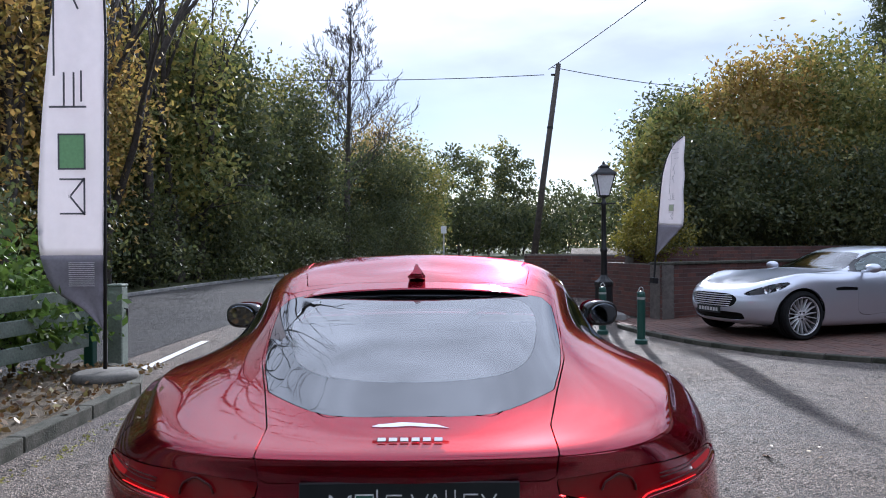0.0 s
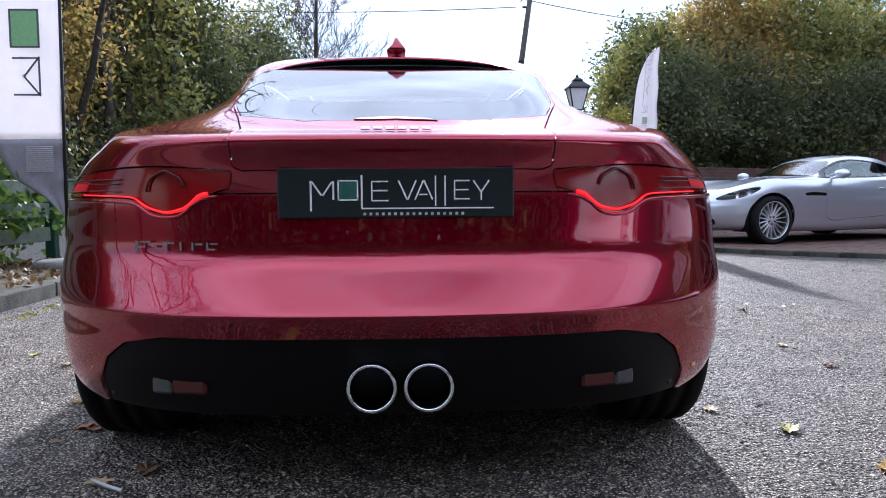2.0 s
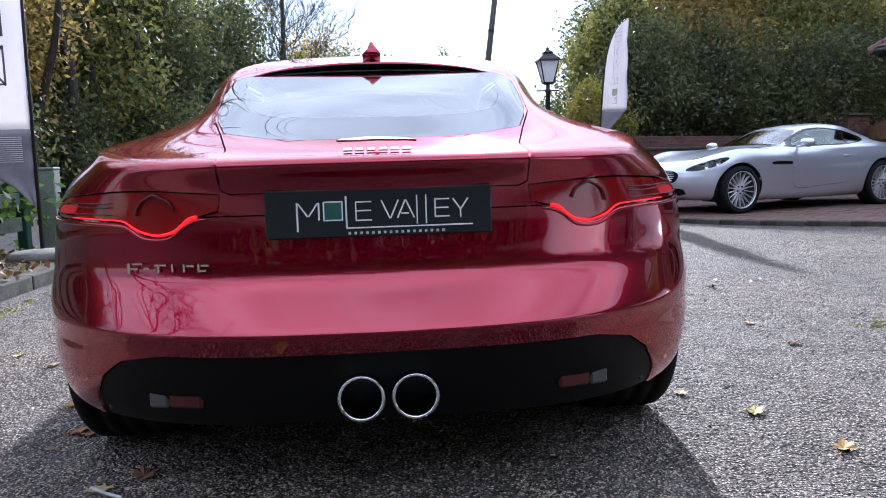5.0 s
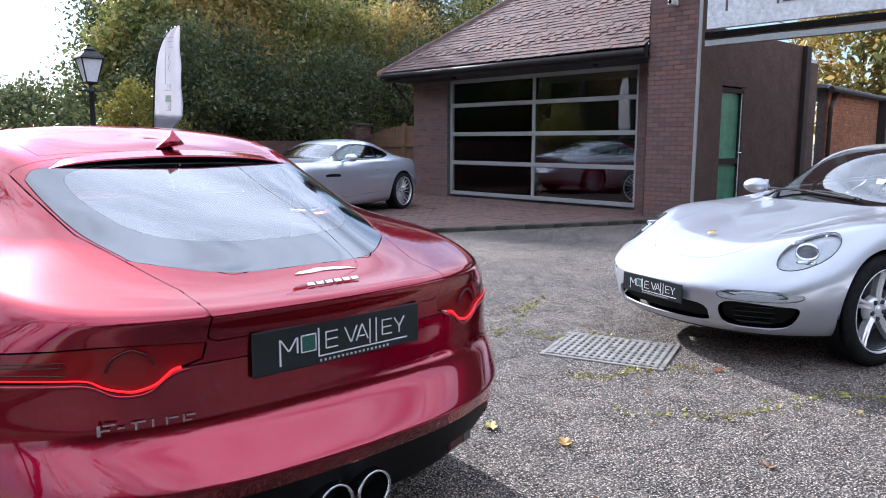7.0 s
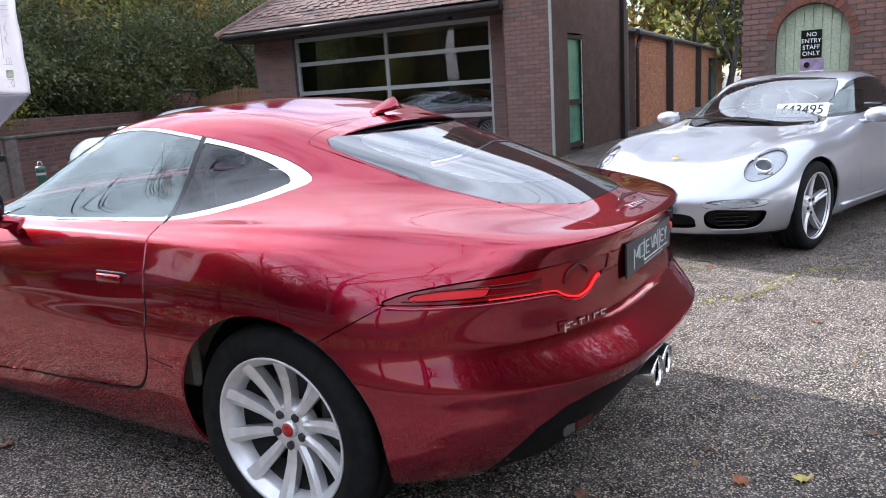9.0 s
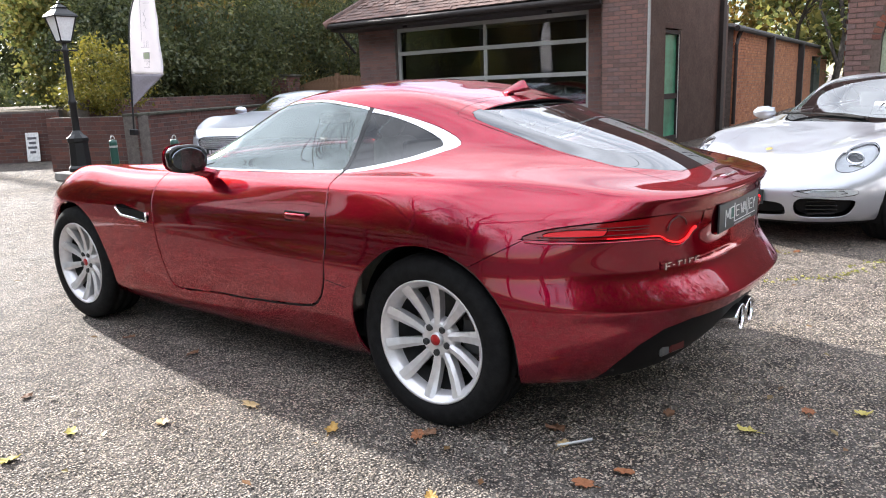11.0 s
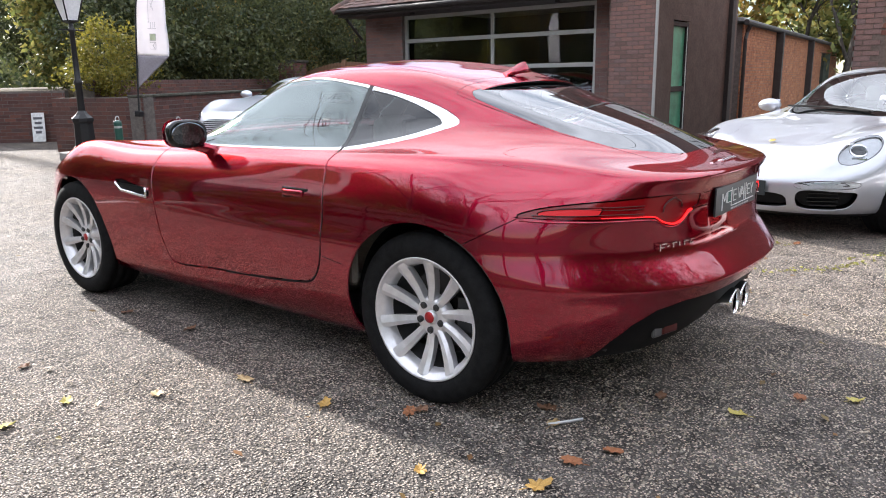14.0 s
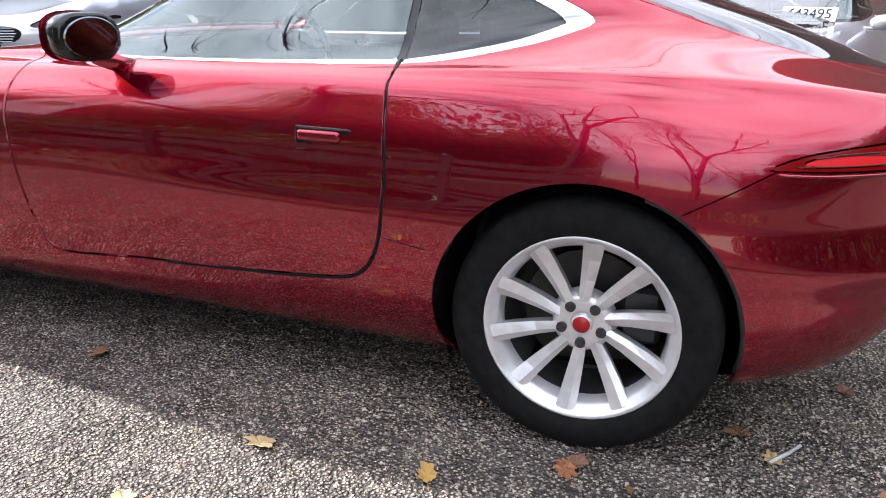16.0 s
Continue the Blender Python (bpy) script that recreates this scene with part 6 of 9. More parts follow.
# ---- street lamp, flags, bollards, pole, fence, drain, leaves ----
lamp = thing("street_lamp", "black cast-iron lamp post with a glazed lantern", "lamp", pose(3.05, 10.45, 0))
part("plinth", box((0.62, 0.62, 0.14), (0, 0, 0.07), 0.015), M_CONCRETE, lamp, "dark stone plinth")
part("base", lathe([(0.20, 0.14), (0.20, 0.20), (0.165, 0.24), (0.15, 0.60), (0.17, 0.63), (0.17, 0.68), (0.10, 0.74), (0.06, 0.80)], 8), M_IRON, lamp)
part("column", lathe([(0.058, 0.78), (0.052, 1.2), (0.066, 1.22), (0.066, 1.26), (0.046, 1.30), (0.038, 2.02), (0.055, 2.04), (0.055, 2.07), (0.034, 2.10), (0.034, 2.19)], 16), M_IRON, lamp, smooth=True)
part("ladder_bar", tube([(-0.20, 0, 2.06), (0.20, 0, 2.06)], 0.012, 6), M_IRON, lamp)
lan = part("lantern", lathe([(0.034, 2.16), (0.125, 2.185), (0.125, 2.205)], 4), M_IRON, lamp, "four-sided lantern", pose(0, 0, 0, 0, 0, 45))
Z0, Z1, R0, R1 = 2.205, 2.57, 0.115, 0.225
for k in range(4):
    a, b = math.radians(90 * k), math.radians(90 * k + 90)
    bm = bmesh.new()
    bm.faces.new([bm.verts.new((r * math.cos(t), r * math.sin(t), z)) for r, t, z in ((R0, a, Z0), (R0, b, Z0), (R1, b, Z1), (R1, a, Z1))])
    part("lantern_pane", bm, M_FROST, lan, "frosted pane")
    part("lantern_bar", tube([(R0 * 1.03 * math.cos(a), R0 * 1.03 * math.sin(a), Z0), (R1 * 1.03 * math.cos(a), R1 * 1.03 * math.sin(a), Z1)], 0.011, 6), M_IRON, lan)
part("lantern_roof", lathe([(0.25, 2.555), (0.275, 2.57), (0.25, 2.60), (0.11, 2.69), (0.12, 2.71), (0.07, 2.74), (0.028, 2.76), (0.032, 2.78), (0.0, 2.81)], 4), M_IRON, lan)

for i, (x, y) in enumerate(((2.85, 7.40), (2.58, 8.50))):
    b = thing("bollard", "dark green steel bollard with a bright cap band", "bollard", pose(x, y, 0), "bollards at the paving")
    part("post", lathe([(0.055, 0.0), (0.055, 0.66), (0.05, 0.70), (0.0, 0.715)], 18), M_BOLLARD, b, smooth=True)
    part("foot", lathe([(0.085, 0.0), (0.085, 0.05), (0.058, 0.07)], 18), M_BOLLARD, b)
    part("band", lathe([(0.0565, 0.60), (0.0565, 0.63)], 18), M_ALU, b, "pale band")
    part("loop", tube([(0.03 * math.cos(a), 0, 0.715 + 0.05 * math.sin(a)) for a in np.linspace(0, math.pi, 9)], 0.007, 6), M_ALU, b)


def cloth(name, outline_l, outline_r, rows, cols, mat, parent, sway, seed=0, label=""):
    """A hanging cloth between two edges (functions of 0..1), with soft folds."""
    v, f = [], []
    for i in range(rows + 1):
        t = i / rows
        a, b = np.array(outline_l(t)), np.array(outline_r(t))
        for j in range(cols + 1):
            s = j / cols
            p = a + (b - a) * s
            p[1] += sway * math.sin(7 * s + 5 * t + seed) * (s * (1 - s) * 4) * 0.6 + sway * 0.5 * math.sin(16 * t + 3 * s + seed) * s
            v.append(p)
    for i in range(rows):
        for j in range(cols):
            k = i * (cols + 1) + j
            f.append((k, k + 1, k + cols + 2, k + cols + 1))
    ob = put(name, mesh_of(name, v, f), mat, parent, label, smooth=True)
    so = ob.modifiers.new("thickness", 'SOLIDIFY')
    so.thickness = 0.002
    return ob


def flag_marks(parent, cx, y, z0, k, tall=1.0, ink=M_PRINTGREY, fill=M_PRINTGREEN):
    """Strokes and a green square climbing the cloth; no letters."""
    bm = bmesh.new()
    for dx, dz, w, h in ((0.0, 0.00, 0.20, 0.014), (0.0, 0.20, 0.20, 0.014), (0.10, 0.10, 0.014, 0.2), (-0.03, 0.62, 0.30, 0.016), (0.02, 0.72, 0.014, 0.20), (-0.06, 0.72, 0.014, 0.2), (0.08, 0.74, 0.014, 0.18), (-0.14, 1.65, 0.014, 1.7), (0.08, 1.95, 0.22, 0.014), (0.02, 2.12, 0.30, 0.014), (0.02, 2.24, 0.30, 0.014)):
        box((w * k, 0.004, h * k * (tall if h > 0.1 else 1)), (cx + dx * k, y, z0 + dz * k * tall), bm=bm)
    for dx, dz, ln, a in ((0.04, 0.05, 0.17, 0.9), (0.04, 0.15, 0.17, -0.9), (0.0, 1.28, 0.24, 1.15), (0.0, 1.37, 0.24, -1.15), (0.0, 1.58, 0.24, 1.15), (0.0, 1.67, 0.24, -1.15)):
        box((ln * k * (1 + tall) / 2, 0.004, 0.014 * k), (cx + dx * k, y, z0 + dz * k * tall), bm=bm, rot=Matrix.Rotation(a, 4, 'Y'))
    part("flag_mark", bm, ink, parent, "grey strokes")
    bm = bmesh.new()
    box((0.20 * k, 0.004, 0.20 * k * tall), (cx, y, z0 + 0.36 * k * tall), bm=bm)
    part("flag_square", bm, fill, parent, "pale green square")
    bm = bmesh.new()
    for dz in (0.26, 0.46):
        box((0.22 * k, 0.005, 0.014 * k), (cx, y - 0.001, z0 + dz * k * tall), bm=bm)
    for dx in (-0.105, 0.105):
        box((0.014 * k, 0.005, 0.21 * k * tall), (cx + dx * k, y - 0.001, z0 + 0.36 * k * tall), bm=bm)
    part("flag_square_edge", bm, ink, parent)


fl = thing("feather_flag", "white feather flag with dark strokes on a round base", "flag", pose(-3.04, 4.45, 0.10))
part("base", lathe([(0.0, 0.08), (0.25, 0.08), (0.29, 0.06), (0.30, 0.02), (0.29, 0.0)], 28), M_BASEDISC, fl, "round weighted base", smooth=True)
part("pole", tube([(0, 0, 0.1), (0.01, 0, 1.5), (0.03, 0, 3.2), (0.0, 0, 4.3), (-0.25, 0, 5.0)], 0.018, 8, taper=0.008), M_IRON, fl, smooth=True)
FEATHER = smooth_line([(0.47, -0.02), (0.66, -0.20), (0.85, -0.47), (1.17, -0.60), (1.50, -0.62), (1.85, -0.61), (2.5, -0.57), (3.2, -0.50), (4.0, -0.40), (4.6, -0.28)], 6)
feather_x = lambda z: float(np.interp(z, FEATHER[:, 0], FEATHER[:, 1]))
cloth("flag_cloth", lambda t: (feather_x(1.17 + t * 3.2), 0, 1.17 + t * 3.2), lambda t: (0.0 + 0.02 * math.sin(3 * t), 0, 1.17 + t * 3.25), 44, 10, M_FLAG, fl, 0.045, 0.4)
cloth("flag_foot", lambda t: (feather_x(1.17 - 0.70 * t), 0, 1.17 - 0.70 * t), lambda t: (0.0, 0, 1.17 - 0.72 * t), 14, 8, M_FLAGGREY, fl, 0.025, 1.0, "grey slanted foot")
bm = bmesh.new()
for i in range(13):
    box((0.24, 0.003, 0.006), (-0.20, -0.030, 1.10 - i * 0.018), bm=bm)
part("flag_small_print", bm, M_FLAG, fl, "pale bars")
flag_marks(fl, -0.28, -0.035, 1.56, 1.15, 1.4)

fr = thing("feather_flag", "white feather flag with faint strokes on the planter wall", "flag", Matrix.Translation((3.82, 10.06, 0.72)) @ Matrix.Rotation(math.radians(4), 4, 'Y') @ Matrix.Rotation(math.radians(-66), 4, 'Z'))
part("bracket", box((0.10, 0.12, 0.10), (0, 0.0, 0.0), 0.01), M_IRON, fr)
FEATHER_POLE = smooth_line([(0, -0.05), (0.0, 0.9), (0.015, 1.60), (0.06, 1.92), (0.15, 2.15), (0.29, 2.32), (0.48, 2.42)], 5)
part("pole", tube([(x, 0, z) for x, z in FEATHER_POLE], 0.016, 8, taper=0.008), M_IRON, fr, smooth=True)
pole_x = lambda z: float(np.interp(z, FEATHER_POLE[:, 1], FEATHER_POLE[:, 0]))
cloth("flag_cloth", lambda t: (pole_x(0.96 + t * 1.455) + 0.014, 0, 0.96 + t * 1.455), lambda t: (0.62 - 0.11 * t, 0, 0.94 + t * 1.475), 36, 10, M_FLAG, fr, 0.022, 2.2)
cloth("flag_foot", lambda t: (0.018, 0, 0.96 - 0.55 * t), lambda t: (0.62 - 0.59 * t, 0, 0.94 - 0.50 * t), 12, 8, M_FLAGGREY, fr, 0.012, 1.0, "grey slanted foot")
flag_marks(fr, 0.34, -0.03, 1.05, 0.52, 1.0, sheer("faded_grey_print", (0.56, 0.54, 0.57), 0.5), sheer("faded_green_print", (0.62, 0.68, 0.52), 0.5))
NOTICE = thing("notice_board", "small white notice leaning on the brick wall", "notice", pose(4.36, 15.12, 0.02, -8, 0, -42.6))
part("board", box((0.26, 0.02, 0.62), (0, 0, 0.31), 0.004), M_SIGN, NOTICE)
bm = bmesh.new()
for z_, w_ in ((0.50, 0.18), (0.40, 0.14), (0.30, 0.18), (0.20, 0.12)):
    box((w_, 0.004, 0.05), (0, -0.012, z_), bm=bm)
part("board_print", bm, M_PRINTGREY, NOTICE, "dark bars")

# telegraph pole with its cables
tp = thing("telegraph_pole", "leaning weathered wooden telegraph pole", "pole", pose(4.5, 31, 0))
part("shaft", tube([(0, 0, 0), (0.56, 0, 4.5), (1.25, 0, 9.55)], 0.16, 12, taper=0.11), M_POLE, tp, smooth=True)
part("insulator", tube([(0.90, 0, 9.05), (1.15, 0, 9.05)], 0.05, 6), M_IRON, tp)
part("stay_collar", lathe([(0.14, 6.6), (0.14, 6.7)], 12), M_IRON, tp, m=pose(0.85, 0, 0))


def cable(a, b, sag, r=0.018):
    pts = [tuple(np.array(a) + (np.array(b) - np.array(a)) * t - np.array((0, 0, sag * 4 * t * (1 - t)))) for t in np.linspace(0, 1, 15)]
    tagged(part("overhead_cable", tube(pts, r, 5), M_CABLE), "thin dark overhead cable from the telegraph pole", "cable")


cable((5.1, 31, 9.05), (-14, 36, 10.2), 0.25)
cable((5.4, 31, 9.4), (28, 40, 10.5), 0.8)
cable((5.3, 31, 9.3), (10.5, -12, 9.0), 0.5)
rs_ = thing("road_sign", "small pale road sign on a post down the road", "sign", pose(0.6, 40, 0))
part("post", tube([(0, 0, 0), (0, 0, 2.3)], 0.04, 8), M_ALU, rs_)
part("plate", box((0.32, 0.02, 0.42), (0, -0.05, 2.2), 0.01), M_SIGN, rs_)

# green fence along the planting bed
fe = thing("post_and_rail_fence", "grey-green wooden post and rail fence", "fence")
posts = [(-4.25, 0.2), (-4.0, 1.95), (-3.78, 3.62), (-3.55, 5.25)]
for x, y in posts:
    part("post", box((0.10, 0.10, 0.92), (0, 0, 0.46), 0.008), M_BOLLARD if y > 3 else M_FENCE, fe, m=pose(x, y, 0.08))
for (x0, y0), (x1, y1) in zip(posts, posts[1:]):
    for z in (0.38, 0.62, 0.84):
        ln = math.hypot(x1 - x0, y1 - y0)
        part("rail", box((0.035, ln - 0.09, 0.14), (0, 0, 0), 0.006), M_FENCE, fe, m=pose((x0 + x1) / 2, (y0 + y1) / 2, z, 0, 0, math.degrees(math.atan2(-(x1 - x0), y1 - y0))))
gp = thing("gate_post", "square grey-green gate post at the yard entrance", "post", pose(-3.42, 5.62, 0.05))
part("post", box((0.16, 0.16, 0.86), (0, 0, 0.43), 0.01), M_FENCE, gp)
part("cap", box((0.17, 0.17, 0.03), (0, 0, 0.875), 0.008), M_FENCE, gp)
part("latch", tube([(0.09, -0.02, 0.62), (0.13, -0.06, 0.62), (0.13, -0.06, 0.48)], 0.012, 6), M_IRON, gp)

# drain grating, sunk in the tarmac
gr = thing("drain_grating", "dusty grey slotted drain grating set in the tarmac", "drain", pose(2.66, 0.15, -0.004, 0, 0, 20))
GW, GL = 0.52, 0.66
# no hollow below: a black sheet gives the holes their shade
part("pit_shade", box((GW + 0.02, GL + 0.02, 0.004), (0, 0, 0.002)), M_GLOSSBLACK, gr, "thin black sheet in place of the shaded pit")
RUST = surface("dusty_iron", (0.17, 0.158, 0.146), (0.29, 0.27, 0.25), 14, 0.85, 0.0, 0.3)
for k in range(15):
    part("grating_bar", box((GW, 0.027, 0.012), (0, -GL / 2 + GL * (k + 0.5) / 15, 0.010), 0.003), RUST, gr)
for k in range(9):
    part("grating_rib", box((0.024, GL, 0.011), (-GW / 2 + GW * (k + 0.5) / 9, 0, 0.009), 0.002), RUST, gr)
for sx, sy, lx_, ly_ in ((0, GL / 2 + 0.015, GW + 0.06, 0.03), (0, -GL / 2 - 0.015, GW + 0.06, 0.03), (GW / 2 + 0.015, 0, 0.03, GL), (-GW / 2 - 0.015, 0, 0.03, GL)):
    part("grating_frame", box((lx_, ly_, 0.012), (sx, sy, 0.006), 0.003), RUST, gr)

# fallen leaves: the larger ones each a thing, the rest scattered litter
def leaf_mesh(seed, lobes):
    rng = np.random.default_rng(seed)
    bm = bmesh.new()
    n = 22
    c = bm.verts.new((0, 0, 0.004))
    ring_ = []
    for i in range(n):
        a = 2 * math.pi * i / n
        r = 0.5 * (0.62 + 0.38 * abs(math.cos(lobes * a / 2)) ** 0.6) * (1 + rng.normal(0, 0.08)) * (1.25 if abs(a - math.pi / 2) < 0.5 else 1)
        ring_.append(bm.verts.new((r * math.cos(a) * 0.8, r * math.sin(a), 0.06 + 0.16 * r * rng.normal(0.5, 0.6))))
    for i in range(n):
        bm.faces.new((c, ring_[i], ring_[(i + 1) % n]))
    box((0.03, 0.42, 0.02), (0, -0.62, 0.03), bm=bm)
    return bm


LEAF_TONES = [("ochre_leaf", (0.40, 0.24, 0.06)), ("brown_leaf", (0.17, 0.085, 0.045)), ("tan_leaf", (0.42, 0.30, 0.15)), ("lime_leaf", (0.44, 0.37, 0.10)), ("rust_leaf", (0.26, 0.10, 0.04))]
leaf_data = []
for i, (nm, col) in enumerate(LEAF_TONES):
    me = bpy.data.meshes.new("fallen_leaf")
    b = leaf_mesh(60 + i, 5 if i % 2 else 7)
    b.to_mesh(me)
    b.free()
    me.materials.append(plain(nm, col, 0.7, vary=0.35, scale=60))
    leaf_data.append(me)
NAMED = [(-1.74, 1.15, 3), (-1.19, 0.75, 2), (-1.68, 1.67, 1), (-1.49, 0.92, 2), (-1.16, 0.30, 0), (-0.98, -0.03, 1), (-1.32, -0.31, 0), (-0.99, -0.67, 4), (-0.85, -0.75, 4), (-0.69, -0.41, 1), (-0.34, -0.71, 1), (-0.05, -1.14, 4), (0.04, -1.31, 3), (-0.33, -1.0, 3), (-0.95, 1.51, 1),
         (-0.98, 2.04, 1), (-1.18, -0.66, 0), (-1.99, 1.11, 3), (1.32, -0.54, 0), (1.23, -0.20, 3), (2.74, -0.49, 4), (1.73, -1.21, 1), (2.16, 2.11, 1), (1.85, 0.62, 4), (1.07, 0.03, 2), (-1.02, -0.01, 4), (-0.79, -0.49, 2), (1.86, 1.05, 2)]
for i, (x, y, k) in enumerate(NAMED):
    ob = new("fallen_leaf", leaf_data[k])
    rng = np.random.default_rng(700 + i)
    s = rng.uniform(0.055, 0.082)
    ob.matrix_basis = pose(x, y, 0.004, rng.uniform(-8, 8), rng.uniform(-8, 8), rng.uniform(0, 360)) @ Matrix.Diagonal((s, s, s, 1))
    tagged(ob, ("yellow-ochre", "dark brown curled", "pale tan", "dull yellow", "rust brown")[k] + " fallen leaf lying on the tarmac", "leaf", "fallen leaves on the tarmac")
rng = np.random.default_rng(77)
n = 900
c = np.stack([rng.uniform(-2.7, 9, n), rng.uniform(-4, 14, n), np.full(n, 0.012)], 1)
keep = ~((np.abs(c[:, 0]) < 0.95) & (c[:, 1] > -0.9) & (c[:, 1] < 3.5))
c = c[keep]
d = rng.normal(0, 1, (len(c), 3)) * (1, 1, 0.2)
d /= np.linalg.norm(d, axis=1, keepdims=True)
e = np.cross(d, (0, 0, 1.0))
s_ = rng.uniform(0.010, 0.026, (len(c), 1))
v = np.stack([c - d * s_, c + e * s_ * 0.6, c + d * s_, c - e * s_ * 0.6 + (0, 0, 0.006)], 1).reshape(-1, 3)
tagged(put("leaf_scraps", quick_mesh("leaf_scraps", v, np.arange(len(v)).reshape(-1, 4)), M_LEAF_BROWN), "scraps of dry leaf scattered over the tarmac", "leaf litter", kind="stuff")
n = 2600
c = np.stack([rng.uniform(-4.4, -2.75, n), rng.uniform(-3, 5.2, n), np.full(n, 0.118)], 1)
v, f = leaf_cloud(c, (0.05, 0.05, 0.008), 1, 0.03, rng, 0.6)
v[:, 2] = np.maximum(v[:, 2], 0.103)
tagged(put("bed_litter", quick_mesh("bed_litter", v, f), M_LEAF_BROWN), "dry leaf litter on the planting bed", "leaf litter", kind="stuff")
tagged(part("twig", tube([(-0.81, -0.48, 0.008), (-0.75, -0.53, 0.010), (-0.70, -0.56, 0.008)], 0.006, 5), M_ALU), "pale broken twig on the tarmac", "twig")


# moss and debris gathered along cracks in the tarmac
rng = np.random.default_rng(303)
MOSS_RUNS = [((3.55, 1.45), (2.30, 0.85)), ((2.05, 0.0), (2.75, -0.35)), ((1.75, -0.55), (3.1, -1.35)), ((2.6, 0.75), (3.0, 0.10)), ((-2.5, 1.2), (-2.3, 3.4))]
c = []
for (x0, y0), (x1, y1) in MOSS_RUNS:
    t = rng.uniform(0, 1, 95)
    w_ = 0.05 * np.sin(9 * t + x0)
    c.append(np.stack([x0 + (x1 - x0) * t + w_ + rng.normal(0, 0.04, 95), y0 + (y1 - y0) * t + w_ + rng.normal(0, 0.04, 95), np.full(95, 0.006)], 1))
v, f = leaf_cloud(np.concatenate(c), (0.012, 0.012, 0.002), 3, 0.010, rng, 0.7)
v[:, 2] = np.clip(v[:, 2], 0.002, 0.012)
tagged(put("moss_streaks", quick_mesh("moss_streaks", v, f), leaf_material("yellow_moss", [(0.20, 0.22, 0.03), (0.36, 0.36, 0.06), (0.22, 0.19, 0.07), (0.40, 0.36, 0.12)], 0.1)), "yellow-green moss and dry debris along cracks in the tarmac", "moss", kind="stuff")


# loose chippings standing proud of the worn tarmac
rng = np.random.default_rng(21)
zone = [(-3.0, 2.6, -2.6, 3.2, 30000), (-2.6, 1.2, -2.2, 1.2, 26000), (1.0, 5.0, -3.0, 5.5, 12000)]
c = np.concatenate([np.stack([rng.uniform(a, b, n), rng.uniform(c0, d, n)], 1) for a, b, c0, d, n in zone])
c = c[(c[:, 0] > -2.62)]
n = len(c)
r = 0.0028 + 0.0075 * rng.uniform(0, 1, n) ** 1.7
ang = rng.uniform(0, 2 * math.pi, (n, 1)) + np.array([0, 2.1, 4.2]) + rng.normal(0, 0.25, (n, 3))
ring3 = np.stack([c[:, :1] + r[:, None] * np.cos(ang), c[:, 1:] + r[:, None] * np.sin(ang), np.full((n, 3), -0.001)], 2)
tip = np.stack([c[:, 0] + rng.normal(0, 0.3, n) * r, c[:, 1] + rng.normal(0, 0.3, n) * r, r * rng.uniform(0.35, 0.7, n)], 1)[:, None]
v = np.concatenate([ring3, tip], 1).reshape(-1, 3)
f = (np.array([(0, 1, 3), (1, 2, 3), (2, 0, 3)])[None] + 4 * np.arange(n)[:, None, None]).reshape(-1, 3)
M_CHIP = leaf_material("stone_chippings", [(0.06, 0.055, 0.052), (0.34, 0.30, 0.27), (0.56, 0.50, 0.455), (0.12, 0.11, 0.105), (0.46, 0.40, 0.35)], 0.0, 0.9)
tagged(put("chippings", quick_mesh("chippings", v, f), M_CHIP), "pale stone chippings standing proud of the tarmac", "chippings", kind="stuff")
